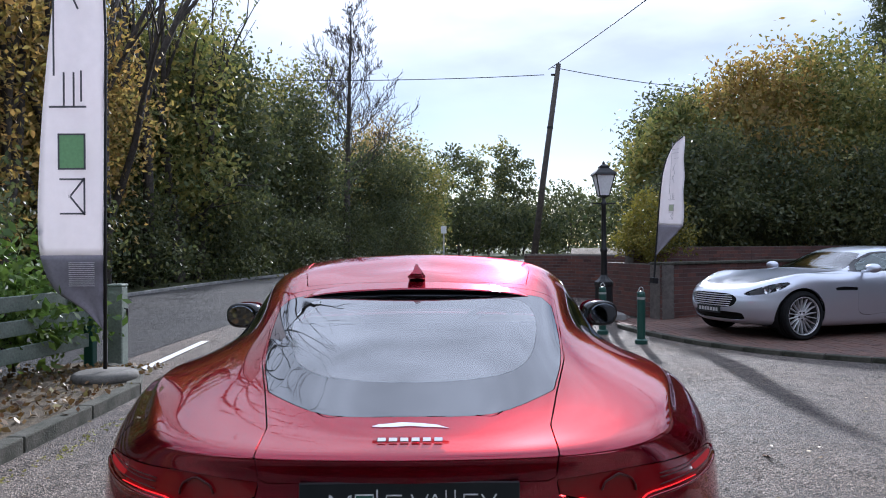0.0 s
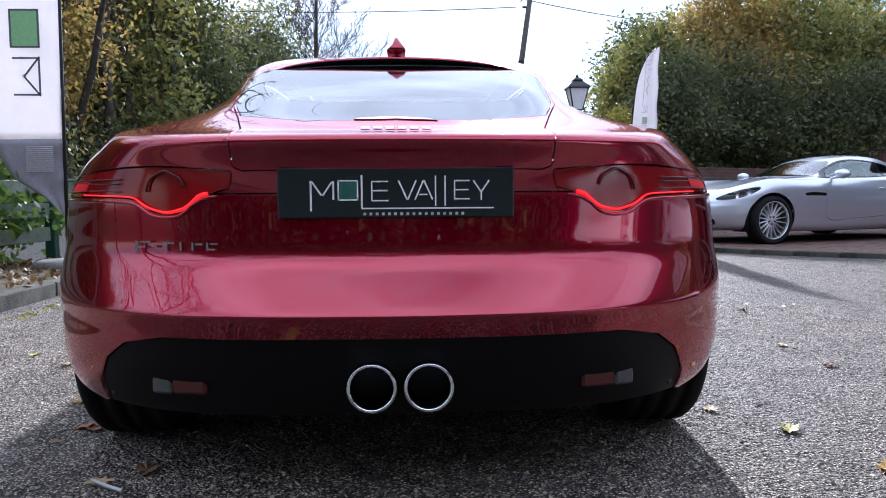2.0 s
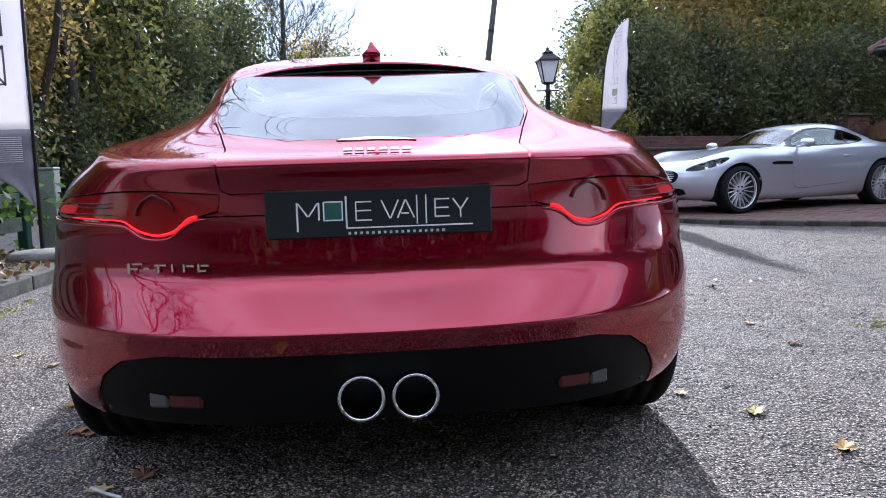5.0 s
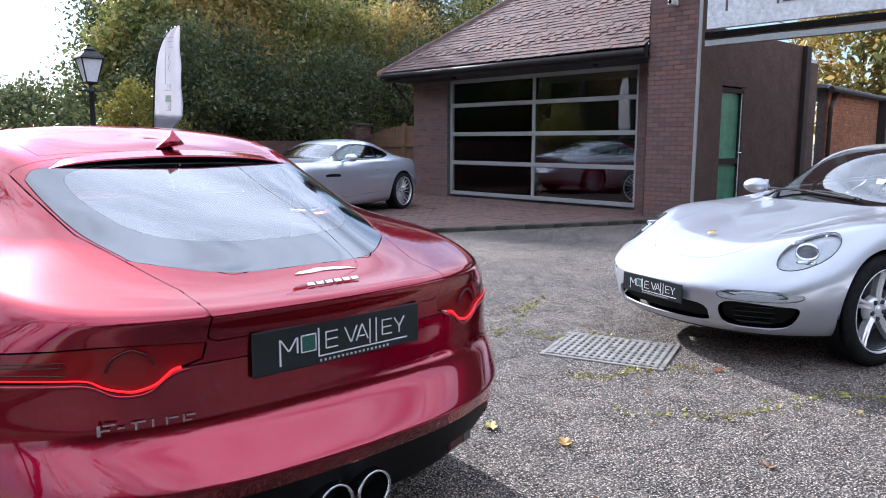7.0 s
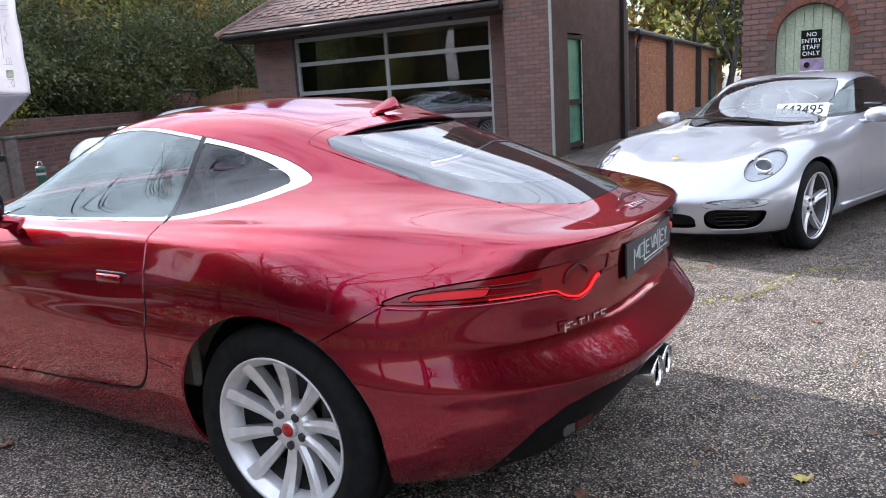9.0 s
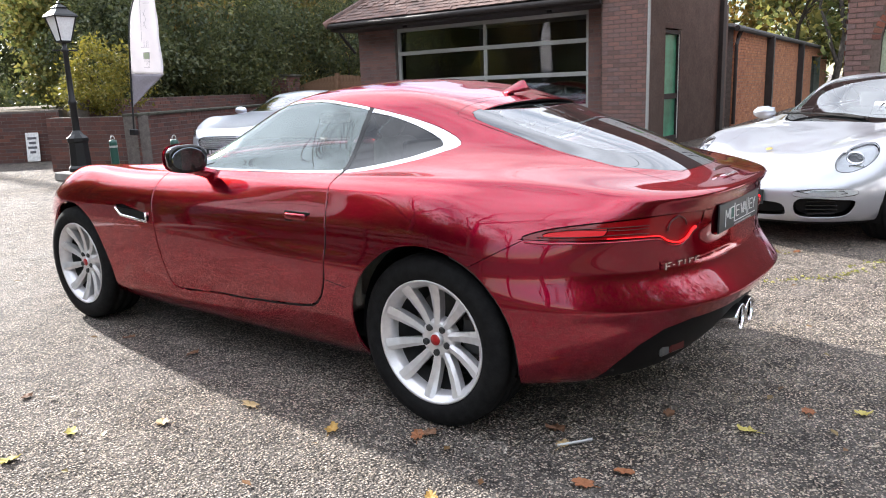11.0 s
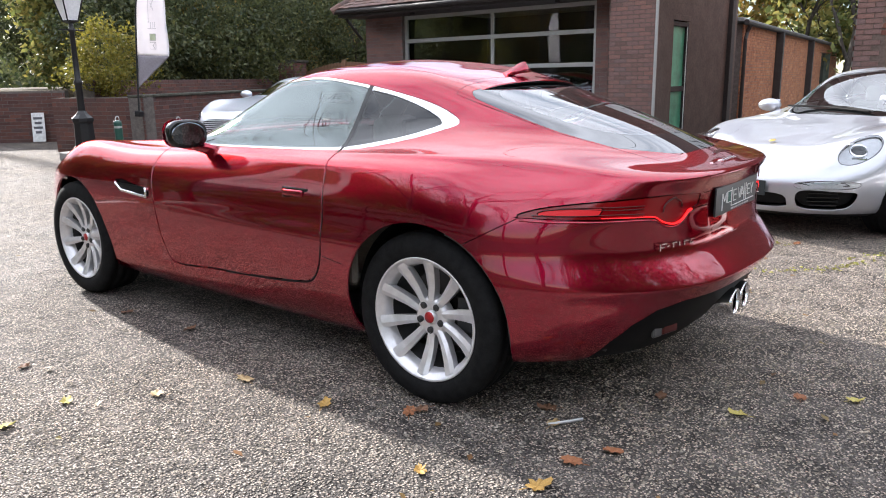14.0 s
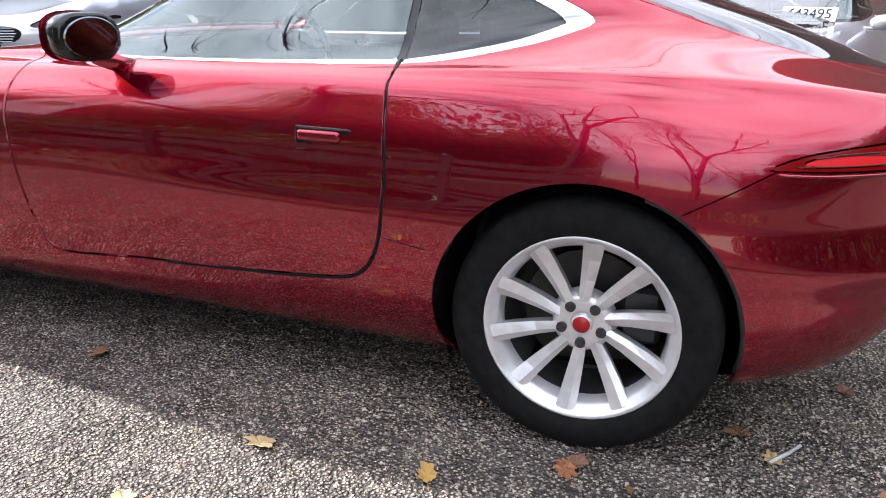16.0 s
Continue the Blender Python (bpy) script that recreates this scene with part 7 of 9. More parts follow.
# ---- the red sports coupe ----
def coupe_rings(k=1.0):
    """Section lines of the long-bonnet coupe, sill to roof; y from the rear axle forwards."""
    return [
        ring(-0.74, 3.30, 0.1, 2.4, [(-0.7, 0.86), (-0.3, 0.90), (0.3, 0.80), (2.3, 0.80), (3.3, 0.8)], [(-0.74, 0.24), (-0.4, 0.235), (0.2, 0.17), (2.3, 0.17), (3.3, 0.20)], 3.2),
        ring(-0.80, 3.42, 0.1, 2.5, [(-0.8, 0.91), (-0.3, 0.935), (0.3, 0.885), (1.2, 0.865), (2.6, 0.89)], [(-0.82, 0.30), (-0.4, 0.27), (0.2, 0.20), (2.2, 0.20), (3.4, 0.22)], 3.1),
        ring(-0.88, 3.50, 0.15, 2.5, [(-0.8, 0.945), (-0.3, 0.96), (0, 0.957), (1.2, 0.878), (2.6, 0.92), (3.5, 0.9)], [(-0.9, 0.42), (-0.3, 0.38), (0.3, 0.33), (1.2, 0.31), (3.5, 0.34)], 2.95),
        ring(-0.915, 3.53, 0.2, 2.5, [(-0.8, 0.948), (-0.5, 0.968), (-0.2, 0.974), (0, 0.974), (1.2, 0.90), (2.6, 0.935), (3.5, 0.92)], [(-0.9, 0.465), (-0.5, 0.455), (0, 0.45), (1.2, 0.41), (3.5, 0.42)], 2.7),
        ring(-0.936, 3.535, 0.2, 2.5, [(-0.8, 0.948), (-0.5, 0.968), (-0.2, 0.974), (0, 0.974), (1.2, 0.907), (2.6, 0.938), (3.5, 0.92)], [(-0.9, 0.497), (-0.5, 0.495), (0, 0.505), (1.2, 0.46), (3.5, 0.455)], 2.7),
        ring(-0.940, 3.54, 0.2, 2.5, [(-0.8, 0.948), (-0.5, 0.968), (-0.2, 0.974), (0, 0.974), (1.2, 0.912), (2.6, 0.94), (3.5, 0.92)], [(-0.9, 0.505), (-0.5, 0.512), (0, 0.55), (1.2, 0.50), (3.5, 0.48)], 2.7),
        ring(-0.934, 3.54, 0.2, 2.5, [(-0.8, 0.948), (-0.5, 0.968), (-0.2, 0.974), (0, 0.974), (1.2, 0.92), (2.6, 0.94), (3.5, 0.92)], [(-0.9, 0.514), (-0.5, 0.54), (0, 0.61), (1.2, 0.58), (3.5, 0.53)], 2.7),
        ring(-0.872, 3.53, 0.2, 2.5, [(-0.8, 0.928), (0, 0.967), (0.7, 0.925), (1.2, 0.917), (2.6, 0.938), (3.5, 0.915)], [(-0.9, 0.576), (-0.5, 0.598), (0, 0.65), (1.2, 0.63), (3.5, 0.56)], 2.95),
        ring(-0.834, 3.525, 0.2, 2.5, [(-0.8, 0.924), (0, 0.965), (0.7, 0.922), (1.2, 0.917), (2.6, 0.937), (3.5, 0.912)], [(-0.9, 0.614), (-0.5, 0.635), (0, 0.68), (1.2, 0.66), (3.5, 0.585)], 3.05),
        ring(-0.834, 3.52, 0.2, 2.5, [(-0.8, 0.922), (0, 0.962), (0.7, 0.918), (1.2, 0.915), (2.6, 0.935), (3.5, 0.91)], [(-0.9, 0.66), (0, 0.72), (1.2, 0.70), (2.6, 0.69), (3.5, 0.60)], 3.05),
        ring(-0.828, 3.47, 0.25, 2.5, [(-0.8, 0.965), (-0.45, 0.938), (0, 0.956), (0.7, 0.910), (1.2, 0.907), (2.6, 0.925), (3.5, 0.89)], [(-0.9, 0.75), (0, 0.78), (1.2, 0.77), (2.6, 0.77), (3.5, 0.66)], 3.05),
        ring(-0.838, 3.40, 0.3, 2.4, [(-0.8, 0.945), (-0.45, 0.908), (0, 0.928), (0.7, 0.885), (1.2, 0.878), (2.6, 0.89), (3.4, 0.86)], [(-0.9, 0.822), (-0.3, 0.838), (0, 0.855), (1.2, 0.835), (2.1, 0.84), (2.6, 0.85), (3.4, 0.70)], 3.0),
        ring(-0.872, 3.32, 0.3, 2.4, [(-0.9, 0.93), (-0.45, 0.852), (0, 0.900), (1.2, 0.845), (2.6, 0.82), (3.3, 0.80)], [(-0.94, 0.853), (-0.3, 0.885), (0, 0.905), (1.2, 0.88), (2.1, 0.885), (2.6, 0.905), (3.3, 0.73)], 2.85),
        ring(-0.876, 3.25, 0.3, 2.4, [(-0.9, 0.92), (-0.45, 0.826), (0, 0.845), (1.2, 0.830), (2.6, 0.76), (3.3, 0.73)], [(-0.94, 0.868), (-0.3, 0.905), (0, 0.925), (0.8, 0.905), (1.2, 0.895), (2.1, 0.892), (2.6, 0.90), (3.3, 0.735)], 2.85),
        ring(-0.862, 3.15, 0.3, 2.3, [(-0.9, 0.845), (-0.45, 0.818), (0, 0.840), (0.7, 0.81), (1.5, 0.79), (2.6, 0.70), (3.2, 0.66)], [(-0.93, 0.879), (-0.4, 0.922), (0, 0.942), (0.8, 0.918), (1.5, 0.90), (2.1, 0.895), (2.6, 0.89), (3.2, 0.74)], 2.85),
        ring(-0.80, 2.30, 0.3, 1.6, [(-0.8, 0.69), (-0.4, 0.795), (0, 0.78), (0.7, 0.785), (1.4, 0.765), (2.3, 0.70)], [(-0.84, 0.888), (-0.4, 0.932), (0, 0.952), (0.7, 0.935), (1.4, 0.915), (2.0, 0.925), (2.3, 0.90)]),
        ring(-0.70, 1.93, 0.35, 1.45, [(-0.7, 0.50), (-0.2, 0.56), (0.1, 0.605), (0.6, 0.74), (1.3, 0.745), (1.9, 0.70)], [(-0.72, 0.918), (-0.2, 0.995), (0.1, 1.03), (0.6, 0.985), (1.2, 0.965), (1.9, 0.935)]),
        ring(-0.45, 1.72, 0.4, 1.25, [(-0.4, 0.49), (0.1, 0.55), (0.6, 0.675), (1.2, 0.675), (1.7, 0.64)], [(-0.45, 1.03), (0.0, 1.085), (0.6, 1.09), (1.2, 1.07), (1.7, 1.02)]),
        ring(-0.14, 1.50, 0.45, 1.1, [(-0.1, 0.48), (0.6, 0.605), (1.1, 0.60), (1.5, 0.58)], [(-0.14, 1.125), (0.2, 1.165), (0.6, 1.195), (1.1, 1.175), (1.5, 1.12)]),
        ring(0.07, 1.30, 0.45, 0.95, [(0.1, 0.455), (0.6, 0.53), (0.9, 0.53), (1.3, 0.50)], [(0.07, 1.185), (0.35, 1.24), (0.7, 1.265), (1.0, 1.255), (1.3, 1.21)]),
        ring(0.22, 1.18, 0.5, 0.9, [(0.5, 0.33)], [(0.2, 1.228), (0.5, 1.285), (0.8, 1.295), (1.2, 1.25)]),
        ring(0.30, 1.08, 0.55, 0.85, [(0.5, 0.15)], [(0.3, 1.250), (0.6, 1.30), (0.8, 1.305), (1.1, 1.275)]),
        ring(0.34, 1.02, 0.55, 0.85, [(0.5, 0.0)], [(0.34, 1.258), (0.6, 1.303), (0.8, 1.308), (1.05, 1.285)]),
    ]


LAMP_LOW = smooth_line([(0.372, 0.768), (0.43, 0.753), (0.455, 0.737), (0.475, 0.722), (0.517, 0.714), (0.56, 0.722), (0.585, 0.738), (0.62, 0.748), (0.75, 0.751), (0.95, 0.753), (1.075, 0.757)], 4)
LAMP_TOP = smooth_line([(1.085, 0.760), (1.0, 0.786), (0.88, 0.803), (0.75, 0.812), (0.55, 0.818), (0.36, 0.806)], 4)
DOOR_GLASS = smooth_line([(0.535, 0.946), (1.0, 0.930), (1.45, 0.922), (1.70, 0.922)], 4).tolist() + smooth_line([(1.72, 0.935), (1.58, 1.03), (1.42, 1.115), (1.22, 1.184), (1.02, 1.216), (0.82, 1.220), (0.60, 1.194), (0.535, 1.181)], 4).tolist()
QUARTER_GLASS = smooth_line([(0.515, 1.174), (0.40, 1.151), (0.28, 1.113), (0.18, 1.070), (0.135, 1.042), (0.175, 1.022), (0.26, 0.994), (0.40, 0.965), (0.515, 0.947)], 4).tolist()
DLO = smooth_line([(1.80, 0.916), (1.45, 0.915), (1.0, 0.923), (0.5, 0.939), (0.25, 0.979), (0.12, 1.017), (0.068, 1.042), (0.10, 1.068), (0.22, 1.118), (0.40, 1.166), (0.60, 1.204), (0.82, 1.229), (1.04, 1.224), (1.25, 1.192), (1.47, 1.117), (1.66, 1.015), (1.80, 0.916)], 4)
DOOR_EDGE = smooth_line([(0.522, 0.95), (0.509, 0.80), (0.503, 0.64), (0.52, 0.50), (0.572, 0.412), (0.67, 0.378), (1.0, 0.345), (1.4, 0.325), (1.68, 0.315), (1.735, 0.42), (1.765, 0.62), (1.775, 0.78), (1.75, 0.95)], 5)


def boxy(a, y):
    """Draw a round section out towards a rounded rectangle."""
    return math.copysign(abs(a) ** 0.72, a) * (1.0 if y < 0.3 else 0.97)


def red_coupe(m):
    car = thing("sports_coupe", "deep metallic red two-door coupe, engine running, parked on the tarmac", "car", m)
    rings = coupe_rings()
    s = Shell(rings, 190, 150)
    low = lambda P, N: (P[:, 0] < -0.5) & (P[:, 2] < 0.85)
    for y in (0.0, 2.622):
        s.cut("hole", circle(y, 0.335, 0.375 if y == 0 else 0.368, 60), 'yz', low)
    s.drop("hole")
    tail = lambda P, N: (P[:, 1] < -0.25) & (N[:, 1] < 0.1)
    s.cut("bumper", [(-0.15, 0.625), (-0.39, 0.757), (-1.3, 0.757), (-1.3, 0.1), (-0.35, 0.1), (-0.3, 0.4)], 'yz', lambda P, N: P[:, 1] < 0.2)
    s.cut("tail_lamp", np.concatenate([LAMP_LOW, LAMP_TOP]), 'turn', lambda P, N: (P[:, 1] < -0.2))
    s.cut("lamp_block", [(0.80, 0.764), (1.02, 0.764), (0.98, 0.781), (0.90, 0.790), (0.78, 0.792)], 'turn', lambda P, N: (P[:, 1] < -0.2), ["tail_lamp"])
    s.cut("tailgate", [(-0.497, 0.15), (-0.485, 0.0), (-0.455, -0.30), (-0.395, -0.52), (-0.35, -0.70), (-0.345, -1.0), (0.1, -1.0), (0.1, 0.15)], 'xy', lambda P, N: (N[:, 2] > 0.25) & (P[:, 2] > 0.85))
    s.cut("tailgate", [(-0.345, 0.895), (-0.345, 0.806), (0.1, 0.806), (0.1, 0.895)], 'xz', lambda P, N: (P[:, 1] < -0.6) & (N[:, 2] < 0.8), ["body", "bumper"])
    s.cut("rear_window", smooth_line([(0.15, 0.085), (-0.15, 0.085), (-0.33, 0.092), (-0.445, 0.105)], 4).tolist() + smooth_line([(-0.474, 0.07), (-0.466, -0.1), (-0.444, -0.30), (-0.402, -0.46), (-0.37, -0.53), (-0.21, -0.668), (0.0, -0.69), (0.15, -0.675)], 4).tolist(), 'xy', lambda P, N: (N[:, 2] > 0.2) & (P[:, 2] > 0.9))
    s.cut("window_clear", smooth_line([(0.15, 0.04), (-0.15, 0.04), (-0.28, 0.04), (-0.375, 0.02), (-0.395, -0.08), (-0.38, -0.22), (-0.335, -0.38), (-0.25, -0.485), (-0.13, -0.535), (0.0, -0.548), (0.15, -0.54)], 4), 'xy', lambda P, N: (N[:, 2] > 0.2) & (P[:, 2] > 0.9), ["rear_window"])
    s.cut("boot_panel", [(-0.6, -0.44), (-0.385, -0.50), (-0.21, -0.68), (0.1, -0.685), (0.1, -1.1), (-0.6, -1.1)], 'xy', lambda P, N: (P[:, 2] > 0.58), ["tailgate"])
    s.cut("diffuser", [(0.1, 0.455), (-0.50, 0.452), (-0.60, 0.432), (-0.665, 0.385), (-0.705, 0.32), (-0.725, 0.2), (-0.73, 0.1), (0.1, 0.1)], 'xz', lambda P, N: (P[:, 1] < -0.2), ["bumper", "body"])
    s.cut("sill_edge", [(-0.43, 0.10), (-1.2, 0.10), (-1.2, 0.36), (-0.75, 0.31), (-0.56, 0.245), (-0.43, 0.225)], 'yz', lambda P, N: (P[:, 1] < -0.2), ["bumper"])
    s.cut("window_surround", DLO, 'yz', lambda P, N: (P[:, 0] < -0.3) & (P[:, 2] > 0.86) & (N[:, 0] < -0.3))
    s.cut("door_glass", DOOR_GLASS, 'yz', lambda P, N: (P[:, 0] < -0.3) & (P[:, 2] > 0.86) & (N[:, 0] < -0.3), ["window_surround"])
    s.cut("quarter_glass", QUARTER_GLASS, 'yz', lambda P, N: (P[:, 0] < -0.3) & (P[:, 2] > 0.86) & (N[:, 0] < -0.3), ["window_surround"])
    s.cut("b_pillar", [(0.537, 0.935), (0.513, 0.935), (0.513, 1.20), (0.537, 1.20)], 'yz', lambda P, N: (P[:, 0] < -0.3) & (P[:, 2] > 0.86) & (N[:, 0] < -0.3), ["window_surround"])
    s.cut("door", DOOR_EDGE, 'yz', lambda P, N: (P[:, 0] < -0.5) & (P[:, 2] < 0.96), ["body"])
    s.cut("windscreen", [(0.1, 1.90), (-0.30, 1.875), (-0.55, 1.80), (-0.655, 1.70), (-0.60, 1.53), (-0.535, 1.36), (-0.47, 1.25), (-0.25, 1.275), (0.1, 1.285)], 'xy', lambda P, N: (P[:, 1] > 1.0) & (P[:, 2] > 0.85) & (N[:, 2] > 0.15), ["body"])
    s.cut("bonnet", smooth_line([(0.2, 1.99), (-0.35, 1.965), (-0.60, 1.88), (-0.70, 1.95), (-0.70, 2.4), (-0.62, 2.9), (-0.40, 3.22), (0.0, 3.30), (0.2, 3.3)], 5), 'xy', lambda P, N: (N[:, 2] > 0.2) & (P[:, 1] > 1.6), ["body"])
    s.cut("side_vent", [(2.13, 0.716), (2.06, 0.728), (1.92, 0.705), (1.80, 0.688), (1.80, 0.654), (1.86, 0.652), (2.02, 0.672)], 'yz', low)
    s.cut("head_lamp", smooth_line([(2.75, 0.80), (2.95, 0.795), (3.2, 0.725), (3.38, 0.64), (3.40, 0.60), (3.28, 0.62), (3.05, 0.70)], 4, True), 'yz', lambda P, N: (P[:, 0] < -0.35) & (P[:, 1] > 2.6))
    s.cut("grille", smooth_line([(0.1, 0.62), (-0.35, 0.61), (-0.47, 0.52), (-0.42, 0.36), (-0.2, 0.30), (0.1, 0.30)], 4), 'xz', lambda P, N: P[:, 1] > 3.0)
    s.cut("roof_panel", [(0.1, 0.17), (-0.40, 0.19), (-0.44, 0.4), (-0.455, 0.7), (-0.45, 1.0), (-0.40, 1.22), (0.1, 1.245)], 'xy', lambda P, N: (P[:, 2] > 1.1) & (N[:, 2] > 0.4), ["body"])

    s.add("body", M_RED, car, obname="body_shell")
    s.add("bumper", M_RED, car, obname="rear_bumper", gap=0.001)
    s.add("tailgate", M_RED, car)
    s.add("boot_panel", M_RED, car)
    s.add("roof_panel", M_RED, car, gap=0.0012)
    s.add("bonnet", M_RED, car)
    s.add("diffuser", M_BLACK, car, "matt black lower bumper", push=-0.006, depth=0.03)
    rw = s.add("rear_window", M_FRIT, car, "rear window with a dark printed border", gap=0.0008, depth=0.004)
    s.add("window_clear", M_REARGLASS, rw, "clear middle of the rear window", gap=0.0, depth=0.002)
    s.add("windscreen", M_SCREEN, car, gap=0.004, depth=0.006)
    s.add("grille", M_BLACK, car, push=-0.02)
    for side in ("left", "right"):
        k = dict(both=False, side=side)
        s.add("window_surround", M_CHROME, car, "bright window surround", gap=0.0008, depth=0.01, **k)
        s.add("b_pillar", M_GLOSSBLACK, car, "black pillar strip", gap=0.0, depth=0.006, push=-0.002, **k)
        d = s.add("door", M_RED, car, gap=0.0085, depth=0.014, **k)
        s.add("door_glass", M_SIDEGLASS, d, gap=0.002, depth=0.005, push=-0.002, **k)
        s.add("quarter_glass", M_QUARTERGLASS, car, gap=0.002, depth=0.005, push=-0.002, **k)
        lamp = s.add("tail_lamp", M_REDLENS, car, "dark red tail lamp with a lit lower line", push=-0.004, depth=0.03, **k)
        s.add("side_vent", M_BLACK, car, push=-0.014, depth=0.01, **k)
        s.add("sill_edge", M_BLACK, car, "black bumper edge", push=-0.004, **k)
        s.add("head_lamp", M_LENS, car, push=-0.002, **k)
        f = 1 if side == "left" else -1
        # lit line along the lower edge of the tail lamp
        sel = s.L == s.names.index("tail_lamp")
        idx = np.unique(s.T[sel])
        q = flat(s.P[idx], 'turn')
        pts = []
        for c in LAMP_LOW[3:34] + [0, 0.006]:
            d2 = ((q - c) ** 2).sum(1)
            i = idx[np.argsort(d2)[:3]]
            pts.append(s.P[i].mean(0) + 0.002 * s.N[i].mean(0))
        pts = np.array(pts)
        for _ in range(3):
            pts[1:-1] = 0.25 * pts[:-2] + 0.5 * pts[1:-1] + 0.25 * pts[2:]
        part("light_strip", tube(pts * [f, 1, 1], 0.0048, 6, taper=0.0014), M_REDGLOW, lamp, "lit red line", smooth=True)
        if f > 0:
            s.strip(LAMP_LOW[2:40] - [0, 0.010], 'turn', 0.0045, car, M_RED, "bumper_crease", lift=0.0005, where=lambda P, N: P[:, 1] < -0.2)
        # round reflector and ribs inside the lens
        line = []
        for a in np.radians(np.arange(8, 173, 8)):
            i = idx[np.argsort(((q - (0.517 + 0.047 * math.cos(a), 0.762 + 0.045 * math.sin(a))) ** 2).sum(1))[:3]]
            line.append(s.P[i].mean(0) + 0.001 * s.N[i].mean(0))
        line = np.array(line)
        for _ in range(3):
            line[1:-1] = 0.25 * line[:-2] + 0.5 * line[1:-1] + 0.25 * line[2:]
        part("lamp_ring", tube(line * [f, 1, 1], 0.003, 6), M_REFLECT, lamp, smooth=True)
        s.add("lamp_block", M_LITBLOCK, lamp, "glowing outer lamp block", push=-0.003, depth=0.01, **k)
        for h in (0.768, 0.779, 0.790):
            line = []
            for a in np.linspace(0.64, 1.02 - (h - 0.768) * 4, 16):
                i = idx[np.argsort(((q - (a, h)) ** 2).sum(1))[:3]]
                line.append(s.P[i].mean(0) + 0.001 * s.N[i].mean(0))
            line = np.array(line)
            for _ in range(14):
                line[1:-1] = 0.25 * line[:-2] + 0.5 * line[1:-1] + 0.25 * line[2:]
            part("lamp_rib", tube(np.array(line) * [f, 1, 1], 0.0016, 6), M_REFLECT, lamp, smooth=True)
        # bright vent blade and door handle
        corners = [s.at(y, z)[0] for y, z in ((2.10, 0.706), (2.045, 0.672), (1.815, 0.650), (1.815, 0.699))]
        corners = [Vector((f * p.x, p.y, p.z)) for p in corners]
        out = Vector((math.copysign(1.0, corners[0].x), 0, 0))
        bm = bmesh.new()
        front, back = [bm.verts.new(p + 0.003 * out) for p in corners], [bm.verts.new(p - 0.012 * out) for p in corners]
        bm.faces.new(front)
        bm.faces.new(back[::-1])
        for a in range(4):
            bm.faces.new((front[a], back[a], back[(a + 1) % 4], front[(a + 1) % 4]))
        bmesh.ops.recalc_face_normals(bm, faces=bm.faces)
        recess = part("vent_opening", bm, M_BLACK, car, "black vent opening in the front wing")
        part("vent_blade", tube([p + 0.004 * out for p in (corners[0], corners[1], corners[1] * 0.5 + corners[2] * 0.5, corners[2], corners[3])], 0.009, 8), M_CHROME, recess, "bright vent surround", smooth=True)
        c, n = s.at(0.672, 0.768)
        h = part("handle_recess", box((0.012, 0.165, 0.048), (0, 0, 0), 0.005, 2), M_GLOSSBLACK, car, m=pose(f * (c.x + 0.0045), c.y, c.z, 0, 0, 0))
        part("handle_grip", box((0.022, 0.125, 0.030), (-f * 0.006, 0.010, 0.001), 0.010, 3), M_RED, h, "red pull handle", smooth=True)
        # mirror on its stalk
        bm = bmesh.new()
        bmesh.ops.create_uvsphere(bm, u_segments=20, v_segments=12, radius=1.0)
        for v in bm.verts:
            v.co = Vector((boxy(v.co.x, v.co.y) * 0.092, max(v.co.y, -0.35) * 0.105, boxy(v.co.z, v.co.y) * 0.066))
        mirror = part("door_mirror", bm, M_GLOSSBLACK, car, "black door mirror with a red cap", pose(-f * 0.940, 1.395, 0.985, 0, 0, -f * 16), smooth=True)
        part("mirror_glass", lathe([(0.0, 0.003), (0.95, 0.003), (1.0, 0.0)], 28, 'Y'), M_DIMMIRROR, mirror, m=Matrix.Translation((0, -0.0410, 0)) @ Matrix.Rotation(math.radians(5), 4, 'X') @ Matrix.Rotation(math.pi, 4, 'Z') @ Matrix.Diagonal((0.078, 1.0, 0.054, 1)))
        bm = bmesh.new()
        bmesh.ops.create_uvsphere(bm, u_segments=16, v_segments=10, radius=1.0)
        for v in bm.verts:
            v.co = Vector((boxy(v.co.x, v.co.y) * 0.094, max(v.co.y, 0.5) * 0.108, boxy(v.co.z, v.co.y) * 0.068))
        part("mirror_cap", bm, M_RED, mirror, smooth=True)
        part("mirror_stalk", tube([(f * 0.04, 0.02, -0.055), (f * 0.13, 0.03, -0.09), (f * 0.20, 0.06, -0.10)], 0.026, 8, taper=0.03), M_RED, mirror, smooth=True)
        # black sail in front of the door glass
        part("mirror_sail", prism([(0, 0), (0.13, 0), (0.0, 0.10)], 0.01, Matrix.Translation((-f * 0.765, 1.60, 0.918)) @ Matrix(((0, 0, f, 0), (1, 0, 0, 0), (0, 1, 0, 0), (0, 0, 0, 1)))), M_GLOSSBLACK, car)
        # reflectors in the lower bumper
        c, n = s.at(-0.8, 0.338, -0.47)
        r = part("bumper_reflector", box((0.085, 0.016, 0.040), (0, 0, 0), 0.006), M_REFLECT, car, "red reflector", Matrix.Translation((f * c.x, c.y + 0.009, c.z)) @ Matrix.Rotation(math.atan2(f * n.x, -n.y), 4, 'Z'))
        part("reflector_lens", box((0.05, 0.016, 0.044), (-f * 0.068, 0.002, 0), 0.006), M_GREYLENS, r, "grey lens")
